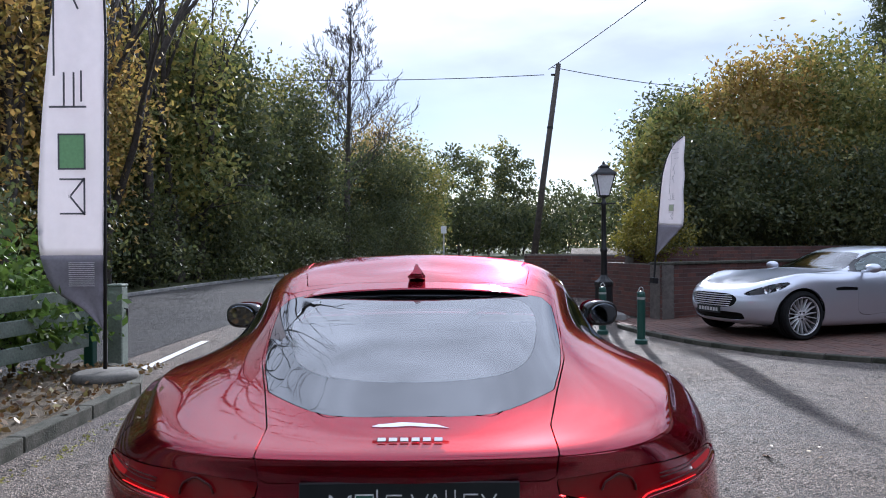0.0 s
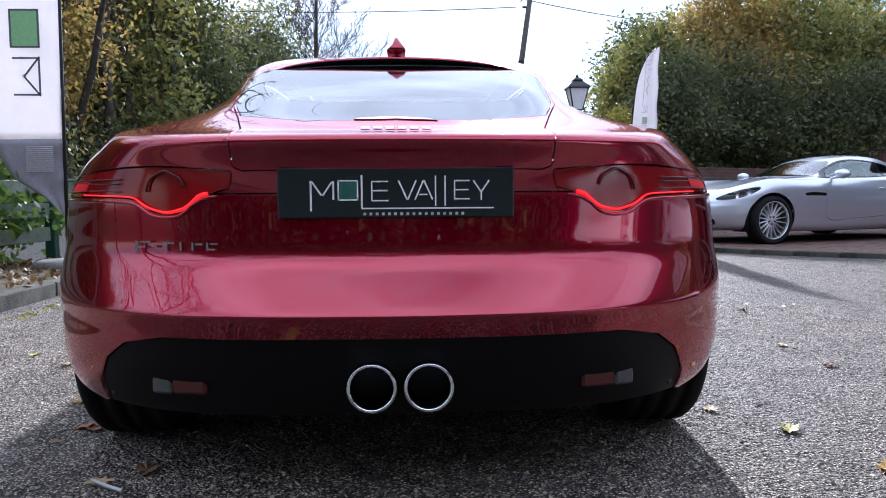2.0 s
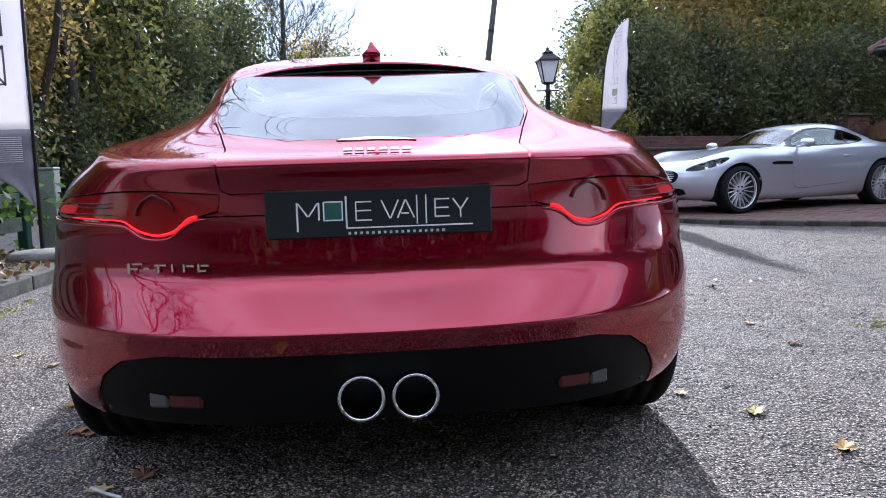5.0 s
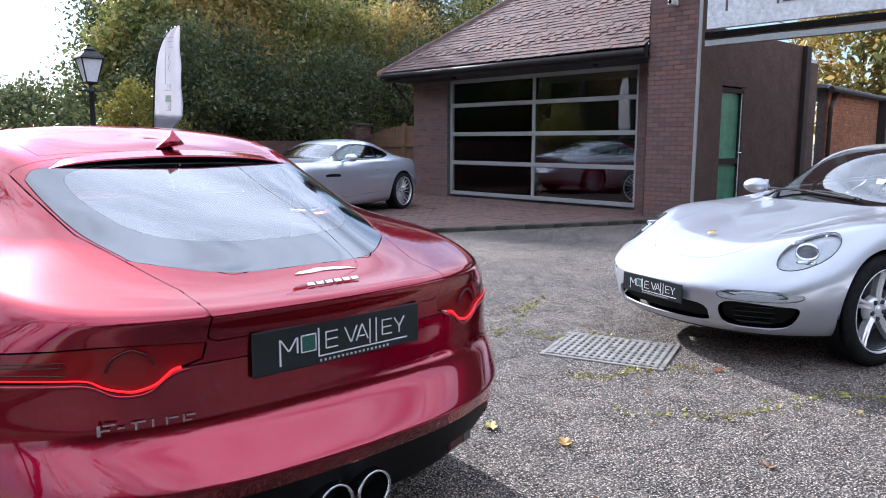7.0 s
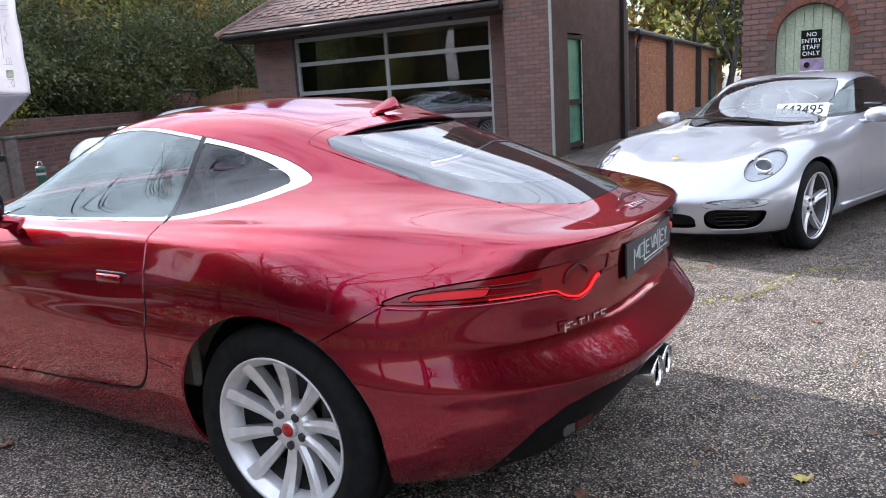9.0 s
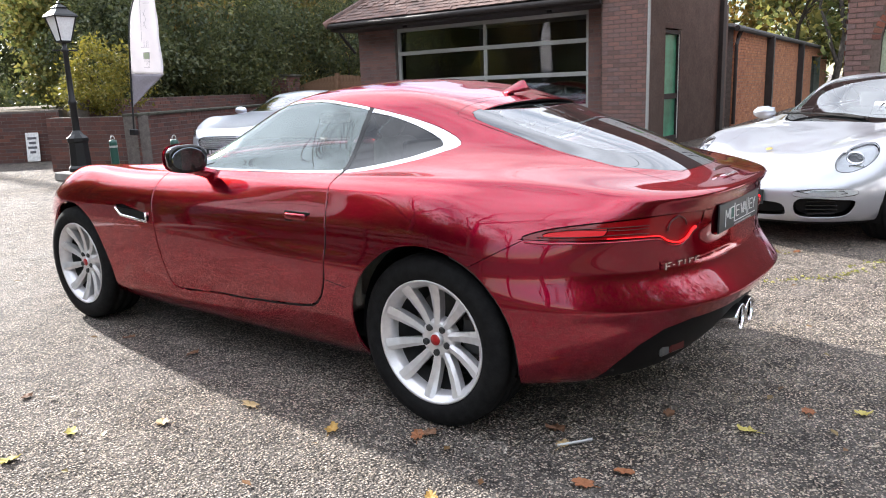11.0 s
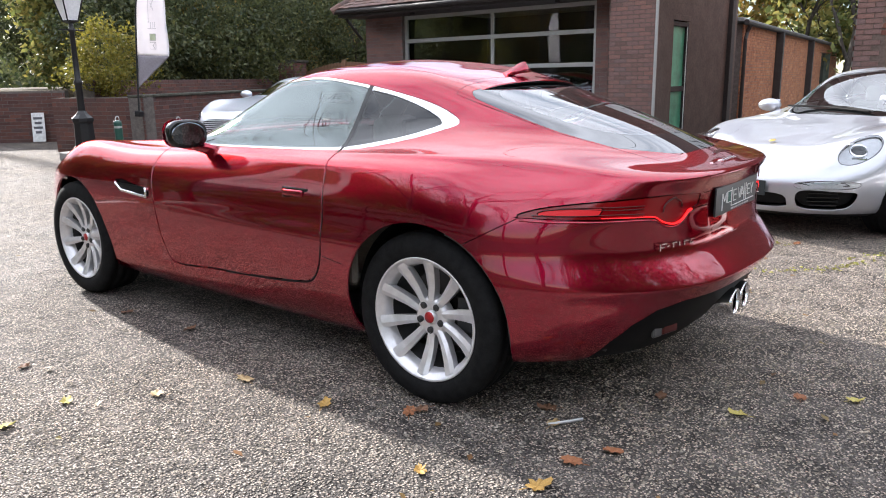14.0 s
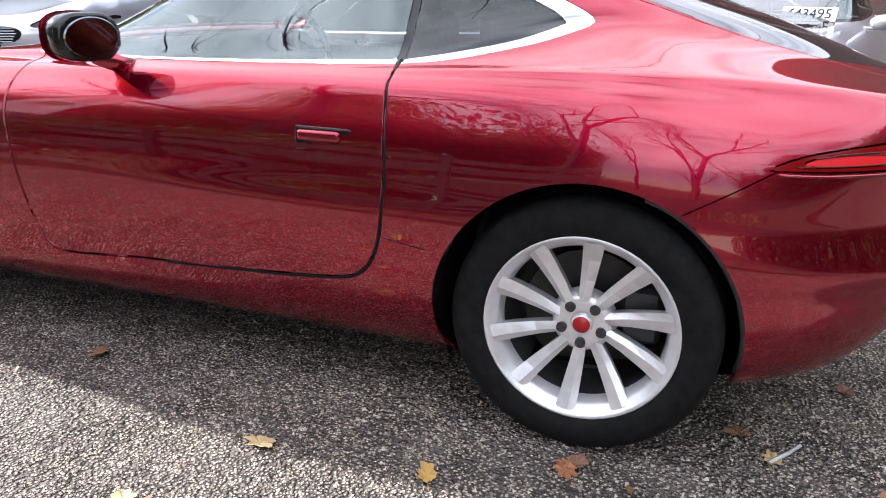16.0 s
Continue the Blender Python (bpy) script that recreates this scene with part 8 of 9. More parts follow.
        part("bumper_blade", tube([(-f * 0.60, -0.70, 0.42), (-f * 0.655, -0.655, 0.36), (-f * 0.68, -0.62, 0.28)], 0.012, 6), M_DARKMETAL, car)
        edge = []
        for a in range(0, 85, 5):
            y_, z_ = -0.3735 * math.sin(math.radians(20 + a)), 0.335 + 0.3735 * math.cos(math.radians(20 + a))
            c = s.at(y_ * 1.02, 0.335 + (z_ - 0.335) * 1.02)[0]
            edge.append((f * (c.x + 0.012), y_, z_))
        part("arch_edge", tube(edge, 0.009, 6), M_DARKMETAL, car, "dark arch edging", smooth=True)
        for y, r0 in ((0.0, 0.375), (2.622, 0.37)):
            well(y, 0.335, r0 + 0.012, -f * 0.86, -f * 0.55, M_BLACK, car)
        wheel(car, (-f * 0.797, 0.0, 0.335), 0.335, 0.237, 0.26, 10, 'blade', -f)
        wheel(car, (-f * 0.805, 2.622, 0.335), 0.335, 0.237, 0.235, 10, 'blade', -f)
        seat(car, f * 0.37, 0.95, M_LEATHER, 0.24)
    # black strip along the shut line paints the shade in the door gap
    s.strip(DOOR_EDGE[:34], 'yz', 0.0056, car, M_BLACK, "door_gap_strip", "black strip added to darken the door gap like shade", lift=-0.0036, where=lambda P, N: (P[:, 0] < -0.5) & (P[:, 2] < 0.96))
    s.strip([(0.505, 0.520), (0.46, 0.512), (0.40, 0.506), (0.37, 0.503)], 'yz', 0.0016, car, M_BLACK, "panel_joint", "fine joint between wing and sill", lift=-0.0004, where=lambda P, N: P[:, 0] < -0.5)
    underside(rings, M_BLACK, car)
    # spoiler lip over the rear window, fin aerial
    sp = smooth_line([(-0.458, 0.106, 1.150), (-0.33, 0.088, 1.179), (-0.16, 0.072, 1.193), (0, 0.068, 1.197), (0.16, 0.072, 1.193), (0.33, 0.088, 1.179), (0.458, 0.106, 1.150)], 5)
    # the second, black strip stands in for the shade under the lip
    for nm, mt, ds, lb in (("spoiler_lip", M_RED, ((0, 0.06, 0.022), (0, -0.024, 0.006), (0, -0.026, 0.001), (0, 0.05, 0.004)), "red lip over the rear window"), ("spoiler_shade", M_BLACK, ((0, 0.05, 0.003), (0, -0.020, -0.001), (0, -0.016, -0.005), (0, 0.03, -0.015)), "black strip in place of the shade under the lip")):
        bm = bmesh.new()
        rows = [[bm.verts.new(tuple(p + np.array(d) * (1 - 0.92 * (abs(p[0]) / 0.458) ** 4))) for d in ds] for p in sp]
        for a, b in zip(rows, rows[1:]):
            for i in range(4):
                bm.faces.new((a[i], b[i], b[(i + 1) % 4], a[(i + 1) % 4]))
        bmesh.ops.recalc_face_normals(bm, faces=bm.faces)
        part(nm, bm, mt, car, lb)
    bm = bmesh.new()
    prof = [(-0.082, 0.0, 0.034), (0.095, 0.0, 0.030), (0.06, 0.014, 0.015), (0.01, 0.031, 0.007), (-0.04, 0.047, 0.004), (-0.068, 0.050, 0.0035), (-0.078, 0.018, 0.010)]
    l_, r_ = ([bm.verts.new((sx * w, y, z)) for y, z, w in prof] for sx in (-1, 1))
    bm.faces.new(l_)
    bm.faces.new(r_[::-1])
    for i in range(len(prof)):
        j = (i + 1) % len(prof)
        bm.faces.new((l_[i], r_[i], r_[j], l_[j]))
    bmesh.ops.recalc_face_normals(bm, faces=bm.faces)
    bmesh.ops.bevel(bm, geom=bm.edges[:], offset=0.003, segments=2, affect='EDGES')
    part("fin_aerial", bm, M_RED, car, "red fin aerial", pose(0, 0.19, 1.226, -9), smooth=True)
    # badge shapes: a leaping form over a row of bars; a row of bars low on the tail
    c, n = s.at(-0.80, x=0.0, up=True)
    leap = prism([(x * 1.08, y * 0.85 + 0.006) for x, y in ((-0.085, 0.006), (-0.07, 0.016), (-0.05, 0.018), (-0.02, 0.024), (0.02, 0.020), (0.06, 0.012), (0.085, -0.002), (0.06, 0.002), (0.03, 0.004), (0.0, 0.008), (-0.04, 0.004), (-0.065, 0.004))], 0.005)
    tiltm = Matrix.Translation(Vector((0.005, -0.775, c.z + 0.007))) @ n.to_track_quat('Z', 'Y').to_matrix().to_4x4()
    part("tail_badge", leap, M_CHROME, car, "bright leaping badge", tiltm @ Matrix.Translation((0, 0.004, 0.011)) @ Matrix.Rotation(0.24, 4, 'X'))
    for i in range(6):
        part("badge_bar", box((0.020, 0.013, 0.004), (-0.066 + i * 0.0265, -0.014, 0.003), 0.001), M_CHROME, car, m=tiltm @ Matrix.Translation((0, -0.010, 0.004)) @ Matrix.Rotation(0.3, 4, 'X'))
    c, n = s.at(-0.75, 0.645, -0.49)
    mm = Matrix.Translation(c + 0.004 * n) @ Matrix.Rotation(-0.26, 4, 'Z')
    bar_mark(car, mm @ Matrix.Diagonal((1.18, 1, 1.0, 1)), [(-0.075, 0, 0.006, 0.024), (-0.062, 0.010, 0.022, 0.004), (-0.064, -0.001, 0.016, 0.004), (-0.038, 0.0, 0.012, 0.004), (-0.012, 0.007, 0.024, 0.004), (-0.012, -0.002, 0.004, 0.016), (0.016, 0.0, 0.004, 0.018), (0.040, 0.0, 0.004, 0.018), (0.050, 0.005, 0.016, 0.004), (0.070, 0.0, 0.004, 0.018), (0.080, 0.006, 0.016, 0.004), (0.080, -0.006, 0.016, 0.004)], M_CHROME, "badge_stroke", 0.5)
    c, n = s.at(-0.8, 0.757, 0.0)
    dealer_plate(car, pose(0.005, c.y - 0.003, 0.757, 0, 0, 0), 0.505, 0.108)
    # twin central exhausts
    for x in (-0.052, 0.070):
        e = part("exhaust", lathe([(0.044, 0.012), (0.0455, 0.003), (0.0495, -0.002), (0.0535, 0.002), (0.0545, 0.012), (0.0535, 0.30), (0.044, 0.30), (0.044, 0.012)], 40, 'Y'), M_CHROME, car, "round polished tailpipe", pose(x, -0.880, 0.343), smooth=True)
        part("exhaust_core", lathe([(0.0, 0.10), (0.048, 0.10), (0.048, 0.11)], 24, 'Y'), M_BLACK, e)
    # cabin
    part("dashboard", box((1.30, 0.34, 0.26), (0, 1.72, 0.80), 0.08, 3), M_TRIMDARK, car, smooth=True)
    steering(car, 0.37, 1.46, 0.84, M_TRIMDARK)
    part("cabin_floor", box((1.5, 2.4, 0.02), (0, 0.9, 0.23)), M_TRIMDARK, car)
    part("rear_deck", box((1.16, 0.85, 0.02), (0, -0.12, 0.80), 0.006), M_CARPET, car, "grey carpeted load floor")
    part("bulkhead", box((1.16, 0.04, 0.82), (0, 0.36, 0.64), 0.01), M_TRIMDARK, car)
    for f in (-1, 1):
        part("door_card", box((0.04, 1.3, 0.5), (f * 0.80, 1.1, 0.62), 0.015), M_LEATHER, car)
    part("cabin_mirror", box((0.22, 0.03, 0.06), (0, 1.36, 1.12), 0.012, 2), M_GLOSSBLACK, car, smooth=True)
    part("headlining", box((0.86, 0.75, 0.015), (0, 0.68, 1.215), 0.005), M_LEATHER, car)
    return car


red_coupe(Matrix.Identity(4))

# ---- the silver rear-engined coupe (and the white one beside it) ----
def rear_engined_rings():
    return [
        ring(-1.00, 3.08, 0.0, 2.2, [(0, 0.76)], [(-1, 0.22), (0.3, 0.17), (2.2, 0.16), (3.1, 0.16)]),
        ring(-1.08, 3.19, 0.0, 2.3, [(-1, 0.84), (0, 0.87), (1.2, 0.83), (2.35, 0.85)], [(-1, 0.26), (0.3, 0.19), (2.2, 0.18), (3.2, 0.175)]),
        ring(-1.15, 3.245, 0.0, 2.35, [(-1, 0.88), (0, 0.905), (1.2, 0.845), (2.35, 0.88)], [(-1, 0.38), (0.3, 0.33), (2.2, 0.30), (3.2, 0.27)]),
        ring(-1.17, 3.265, 0.0, 2.35, [(-1, 0.89), (0, 0.915), (1.2, 0.862), (2.35, 0.89)], [(-1, 0.52), (0.3, 0.47), (2.2, 0.42), (3.2, 0.39)]),
        ring(-1.16, 3.255, 0.0, 2.35, [(-1, 0.88), (0, 0.912), (1.2, 0.868), (2.35, 0.888)], [(-1, 0.62), (0.3, 0.60), (2.2, 0.54), (3.2, 0.455)]),
        ring(-1.12, 3.19, 0.0, 2.3, [(-1, 0.86), (0, 0.90), (1.2, 0.868), (2.35, 0.87)], [(-1, 0.69), (0.3, 0.71), (2.2, 0.66), (3.2, 0.51)]),
        ring(-1.06, 3.08, 0.0, 2.2, [(-1, 0.82), (0, 0.875), (1.2, 0.855), (1.9, 0.84), (2.35, 0.835), (3.0, 0.80)], [(-1, 0.74), (0, 0.81), (1.2, 0.79), (1.9, 0.76), (2.4, 0.755), (3.1, 0.565)]),
        ring(-0.98, 2.97, 0.0, 2.2, [(-1, 0.76), (0, 0.82), (1.2, 0.825), (1.7, 0.79), (2.35, 0.75), (2.9, 0.72)], [(-1, 0.77), (-0.3, 0.86), (0, 0.855), (1.2, 0.85), (1.8, 0.83), (2.35, 0.81), (2.75, 0.72), (3.0, 0.615)]),
        ring(-0.90, 2.86, 0.0, 2.1, [(-0.9, 0.66), (0, 0.74), (1.2, 0.785), (1.7, 0.72), (2.35, 0.63), (2.8, 0.58)], [(-0.9, 0.80), (-0.3, 0.875), (0, 0.893), (1.2, 0.895), (1.8, 0.845), (2.35, 0.805), (2.7, 0.715), (2.9, 0.655)]),
        ring(-0.78, 2.70, 0.1, 1.7, [(-0.7, 0.56), (0, 0.67), (1.2, 0.745), (1.6, 0.70), (2.2, 0.50), (2.7, 0.44)], [(-0.8, 0.83), (-0.3, 0.90), (0, 0.928), (1.2, 0.92), (1.65, 0.865), (2.2, 0.80), (2.7, 0.70)]),
        ring(-0.67, 2.32, 0.15, 1.5, [(-0.6, 0.53), (0, 0.64), (1.2, 0.725), (1.6, 0.68), (2.0, 0.46), (2.3, 0.36)], [(-0.67, 0.88), (-0.3, 0.93), (0, 0.955), (1.2, 0.94), (1.62, 0.875), (2.0, 0.835), (2.32, 0.785)]),
        ring(-0.55, 1.90, 0.2, 1.3, [(-0.5, 0.50), (0.1, 0.61), (1.1, 0.705), (1.6, 0.66), (1.9, 0.60)], [(-0.55, 0.90), (0, 0.99), (0.5, 1.01), (1.1, 0.96), (1.6, 0.885), (1.9, 0.845)]),
        ring(-0.34, 1.64, 0.3, 1.15, [(-0.3, 0.47), (0.3, 0.60), (1.0, 0.655), (1.6, 0.60)], [(-0.34, 1.02), (0.1, 1.11), (0.6, 1.10), (1.1, 1.06), (1.64, 0.94)]),
        ring(-0.10, 1.38, 0.35, 1.0, [(0, 0.47), (0.5, 0.575), (1.0, 0.59), (1.4, 0.56)], [(-0.1, 1.135), (0.3, 1.205), (0.7, 1.21), (1.05, 1.185), (1.38, 1.08)]),
        ring(0.10, 1.16, 0.4, 0.9, [(0.1, 0.44), (0.6, 0.52), (1.1, 0.52)], [(0.1, 1.21), (0.4, 1.265), (0.8, 1.27), (1.16, 1.20)]),
        ring(0.22, 1.04, 0.45, 0.85, [(0.5, 0.34)], [(0.2, 1.25), (0.5, 1.30), (0.8, 1.30), (1.05, 1.255)]),
        ring(0.32, 0.95, 0.5, 0.8, [(0.5, 0.15)], [(0.3, 1.275), (0.6, 1.312), (0.95, 1.288)]),
        ring(0.36, 0.90, 0.5, 0.8, [(0.5, 0.0)], [(0.36, 1.283), (0.6, 1.315), (0.9, 1.297)]),
    ]


M_BOWL = plain("pale_lamp_bowl", (0.74, 0.75, 0.77), 0.4, 0.1)


def rear_engined_coupe(m, paint, label, price=""):
    car = thing("sports_coupe", label, "car", m, "cars on the forecourt")
    low_z = lambda z: z if z < 0.8 else 0.8 + (z - 0.8) * 0.89
    lowered = lambda pts: [(y, low_z(z)) for y, z in pts]
    rings = rear_engined_rings()
    for r in rings:
        r[:, 2] = [low_z(z) for z in r[:, 2]]
    s = Shell(rings, 150, 110)
    low = lambda P, N: (P[:, 0] < -0.5) & (P[:, 2] < 0.8)
    for y in (0.0, 2.35):
        s.cut("hole", circle(y, 0.32, 0.352, 48), 'yz', low)
    s.drop("hole")
    nose = lambda P, N: (P[:, 1] > 2.0)
    s.cut("windscreen", [(0.1, 1.90), (-0.35, 1.86), (-0.56, 1.76), (-0.60, 1.62), (-0.555, 1.38), (-0.49, 1.10), (-0.44, 1.0), (-0.2, 0.985), (0.1, 0.98)], 'xy', lambda P, N: (P[:, 1] > 0.9) & (P[:, 2] > 0.82) & (N[:, 2] > 0.15))
    side = lambda P, N: (P[:, 0] < -0.3) & (P[:, 2] > 0.85) & (N[:, 0] < -0.25)
    s.cut("window_surround", smooth_line(lowered([(1.62, 0.915), (1.1, 0.935), (0.5, 0.965), (0.05, 1.0), (-0.12, 1.03), (-0.10, 1.065), (0.12, 1.15), (0.4, 1.21), (0.7, 1.235), (0.95, 1.22), (1.2, 1.155), (1.45, 1.03)]), 4, True), 'yz', side)
    s.cut("door_glass", smooth_line(lowered([(1.53, 0.935), (1.1, 0.952), (0.46, 0.982)]), 4).tolist() + smooth_line(lowered([(0.46, 1.19), (0.7, 1.212), (0.93, 1.198), (1.17, 1.135), (1.40, 1.03), (1.53, 0.94)]), 4).tolist(), 'yz', side, ["window_surround"])
    s.cut("quarter_glass", lowered([(0.41, 0.985), (0.05, 1.02), (-0.07, 1.045), (0.02, 1.10), (0.20, 1.15), (0.41, 1.18)]), 'yz', side, ["window_surround"])
    s.cut("rear_window", smooth_line([(0.1, 0.05), (-0.30, 0.06), (-0.42, 0.02), (-0.44, -0.25), (-0.38, -0.45), (0.0, -0.52), (0.1, -0.52)], 4), 'xy', lambda P, N: (N[:, 2] > 0.2) & (P[:, 2] > 0.9))
    s.cut("door", smooth_line([(0.44, 1.0), (0.42, 0.80), (0.46, 0.62), (0.62, 0.42), (0.80, 0.345), (1.2, 0.32), (1.50, 0.32), (1.555, 0.5), (1.565, 0.75), (1.56, 0.96)], 5), 'yz', lambda P, N: (P[:, 0] < -0.5) & (P[:, 2] < 1.0), ["body"])
    s.cut("bonnet", smooth_line([(0.2, 1.90), (-0.40, 1.855), (-0.55, 1.80), (-0.52, 2.2), (-0.47, 2.55), (-0.39, 2.85), (-0.25, 3.03), (0.0, 3.085), (0.2, 3.085)], 5), 'xy', lambda P, N: (N[:, 2] > 0.2) & (P[:, 1] > 1.5), ["body"])
    s.cut("head_lamp", circle(-0.665, 0.655, 0.097, 44, 1.0), 'xz', nose)
    s.cut("side_intake", smooth_line([(-0.47, 0.375), (-0.70, 0.37), (-0.755, 0.35), (-0.70, 0.25), (-0.55, 0.235), (-0.45, 0.26)], 4, True), 'xz', nose, ["body"])
    s.cut("centre_intake", smooth_line([(0.1, 0.355), (-0.25, 0.35), (-0.36, 0.335), (-0.38, 0.29), (-0.33, 0.245), (0.1, 0.235)], 4), 'xz', nose, ["body"])
    s.cut("running_lamp", smooth_line([(-0.45, 0.435), (-0.60, 0.45), (-0.745, 0.44), (-0.765, 0.415), (-0.70, 0.395), (-0.46, 0.395)], 4, True), 'xz', nose, ["body"])
    s.cut("front_lip", [(0.1, 0.20), (-1, 0.20), (-1, 0.1), (0.1, 0.1)], 'xz', nose, ["body"])
    s.cut("tail_lamp", smooth_line([(0.62, 0.70), (0.75, 0.715), (0.98, 0.70), (1.05, 0.675), (0.8, 0.645), (0.65, 0.65)], 4, True), 'turn', lambda P, N: P[:, 1] < -0.4)
    s.add("body", paint, car, obname="body_shell")
    s.add("bonnet", paint, car, gap=0.0014)
    s.add("windscreen", M_SCREEN, car, gap=0.004, depth=0.006)
    s.add("rear_window", M_REARGLASS, car, gap=0.004, depth=0.006)
    s.add("centre_intake", M_BLACK, car, "black centre intake", push=-0.04, depth=0.0)
    s.add("front_lip", M_BLACK, car, "black front lip", push=-0.004)
    for sd in ("left", "right"):
        k = dict(both=False, side=sd)
        f = 1 if sd == "left" else -1
        s.add("window_surround", M_GLOSSBLACK, car, gap=0.001, depth=0.008, **k)
        d = s.add("door", paint, car, gap=0.003, **k)
        s.add("door_glass", M_SIDEGLASS, d, push=-0.001, depth=0.005, **k)
        s.add("quarter_glass", M_SIDEGLASS, car, push=-0.001, depth=0.005, **k)
        s.add("side_intake", M_BLACK, car, "black side intake", push=-0.05, depth=0.0, **k)
        s.add("tail_lamp", M_REDLENS, car, push=-0.002, **k)
        lamp = s.add("head_lamp", M_LENS, car, "round clear headlamp", gap=0.003, push=0.001, depth=0.004, **k)
        s.add("running_lamp", M_LENS, car, "clear running lamp", gap=0.003, push=0.002, depth=0.004, **k)
        c, n = s.at(3.0, 0.652, -0.665)
        q = Vector((f * n.x, n.y, n.z)).to_track_quat('Z', 'Y').to_matrix().to_4x4()
        mm = Matrix.Translation((f * c.x, c.y, c.z)) @ q
        s.add("head_lamp", M_BOWL, lamp, "pale silver bowl", "lamp_bowl", gap=-0.002, push=-0.026, depth=0.0, **k)
        part("lamp_projector", lathe([(0.050, -0.02), (0.058, -0.008), (0.064, -0.05)], 28), M_CHROME, lamp, m=mm @ Matrix.Translation((0.0, 0.012, 0)), smooth=True)
        part("lamp_eye", lathe([(0.0, -0.012), (0.030, -0.016), (0.050, -0.028)], 28), M_GREYLENS, lamp, m=mm @ Matrix.Translation((0.0, 0.012, 0)), smooth=True)
        part("lamp_indicator", box((0.10, 0.025, 0.02), (0.0, -0.062, -0.03), 0.006), M_CHROME, lamp, m=mm)
        s.strip(circle(-0.665, 0.655, 0.100, 36) + circle(-0.665, 0.655, 0.100, 36)[:2], 'xz', 0.0030, car, M_DARKMETAL, "lamp_rim", "dark rim round the headlamp", where=nose) if f > 0 else None
        c, n = s.at(3.0, 0.42, -0.605)
        mm = Matrix.Translation((f * c.x, c.y, c.z)) @ Vector((f * n.x, n.y, n.z)).to_track_quat('Z', 'Y').to_matrix().to_4x4()
        s.add("running_lamp", M_BOWL, car, "pale running lamp bed", "running_lamp_bed", gap=-0.002, push=-0.014, depth=0.0, **k)
        if f > 0:
            s.strip([(-0.45, 0.435), (-0.60, 0.45), (-0.745, 0.44), (-0.765, 0.415), (-0.70, 0.395), (-0.46, 0.395), (-0.45, 0.435)], 'xz', 0.0032, car, M_DARKMETAL, "running_lamp_rim", "dark rim round the running lamp", where=nose)
        part("running_lamp_bar", box((0.17, 0.007, 0.006), (0, 0.010, -0.010), 0.002), M_CHROME, car, m=mm)
        c, n = s.at(3.0, 0.31, -0.60)
        turn_ = math.atan2(n.y, f * n.x) - math.pi / 2
        for i in range(4):
            part("intake_slat", box((0.22 - 0.02 * abs(i - 1.5), 0.02, 0.010), (0, -0.045, 0), 0.003), M_GLOSSBLACK, car, m=Matrix.Translation((f * c.x, c.y, 0.27 + i * 0.028)) @ Matrix.Rotation(turn_, 4, 'Z'))
        c, n = s.at(2.75, 0.70)
        part("side_marker", box((0.012, 0.11, 0.024), (0, 0, 0), 0.005), M_ALLOY, car, m=pose(f * c.x, c.y, c.z, 0, 0, f * 14))
        bm = bmesh.new()
        bmesh.ops.create_uvsphere(bm, u_segments=20, v_segments=12, radius=1.0)
        for v_ in bm.verts:
            v_.co = Vector((v_.co.x * 0.115, max(v_.co.y, -0.3) * 0.085, v_.co.z * 0.062))
        mirror = part("door_mirror", bm, paint, car, m=pose(-f * 0.925, 1.40, 0.905), smooth=True)
        part("mirror_stalk", tube([(f * 0.05, 0.0, -0.04), (f * 0.12, 0.0, -0.055), (f * 0.20, 0.0, -0.05)], 0.018, 8), paint, mirror, smooth=True)
        part("mirror_glass", box((0.19, 0.004, 0.10), (0, -0.026, 0), 0.0015), M_CHROME, mirror)
        c, n = s.at(0.60, 0.755)
        part("door_handle", box((0.022, 0.17, 0.035), (-f * 0.006, 0, 0), 0.009, 2), paint, car, m=pose(f * c.x, c.y, c.z), smooth=True)
        part("sill_line", tube([(-f * 0.862, y, 0.245 + 0.01 * y) for y in np.linspace(0.40, 1.92, 8)], 0.014, 6), paint, car, smooth=True)
        for y in (0.0, 2.35):
            well(y, 0.32, 0.362, -f * 0.84, -f * 0.50, M_BLACK, car)
        wheel(car, (-f * 0.79, 0, 0.32), 0.32, 0.238, 0.27, 5, 'twin', -f)
        wheel(car, (-f * 0.75, 2.35, 0.32), 0.32, 0.238, 0.225, 5, 'twin', -f)
        seat(car, f * 0.34, 0.80, M_TRIMDARK, 0.26)
        part("wiper", tube([(-f * 0.02 - 0.25, 1.80, 0.885), (0.1 - f * 0.1, 1.72, 0.912), (0.35 - f * 0.2, 1.70, 0.915)], 0.008, 6), M_BLACK, car)
    underside(rings, M_BLACK, car)
    c, n = s.at(2.86, x=0.0, up=True)
    part("bonnet_badge", lathe([(0, 0.006), (0.022, 0.005), (0.026, 0)], 16), plain("gold_badge", (0.55, 0.40, 0.12), 0.3, 0.8), car, m=Matrix.Translation(Vector((0, 2.80, c.z - 0.0 + 0.035))) @ n.to_track_quat('Z', 'Y').to_matrix().to_4x4(), smooth=True)
    c, n = s.at(3.2, 0.385, 0.0)
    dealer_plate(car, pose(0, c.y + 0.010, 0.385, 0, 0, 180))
    part("dashboard", box((1.20, 0.34, 0.22), (0, 1.52, 0.78), 0.08, 3), M_TRIMDARK, car, smooth=True)
    steering(car, 0.34, 1.26, 0.82, M_TRIMDARK)
    part("cabin_floor", box((1.4, 2.0, 0.02), (0, 0.7, 0.24)), M_TRIMDARK, car)
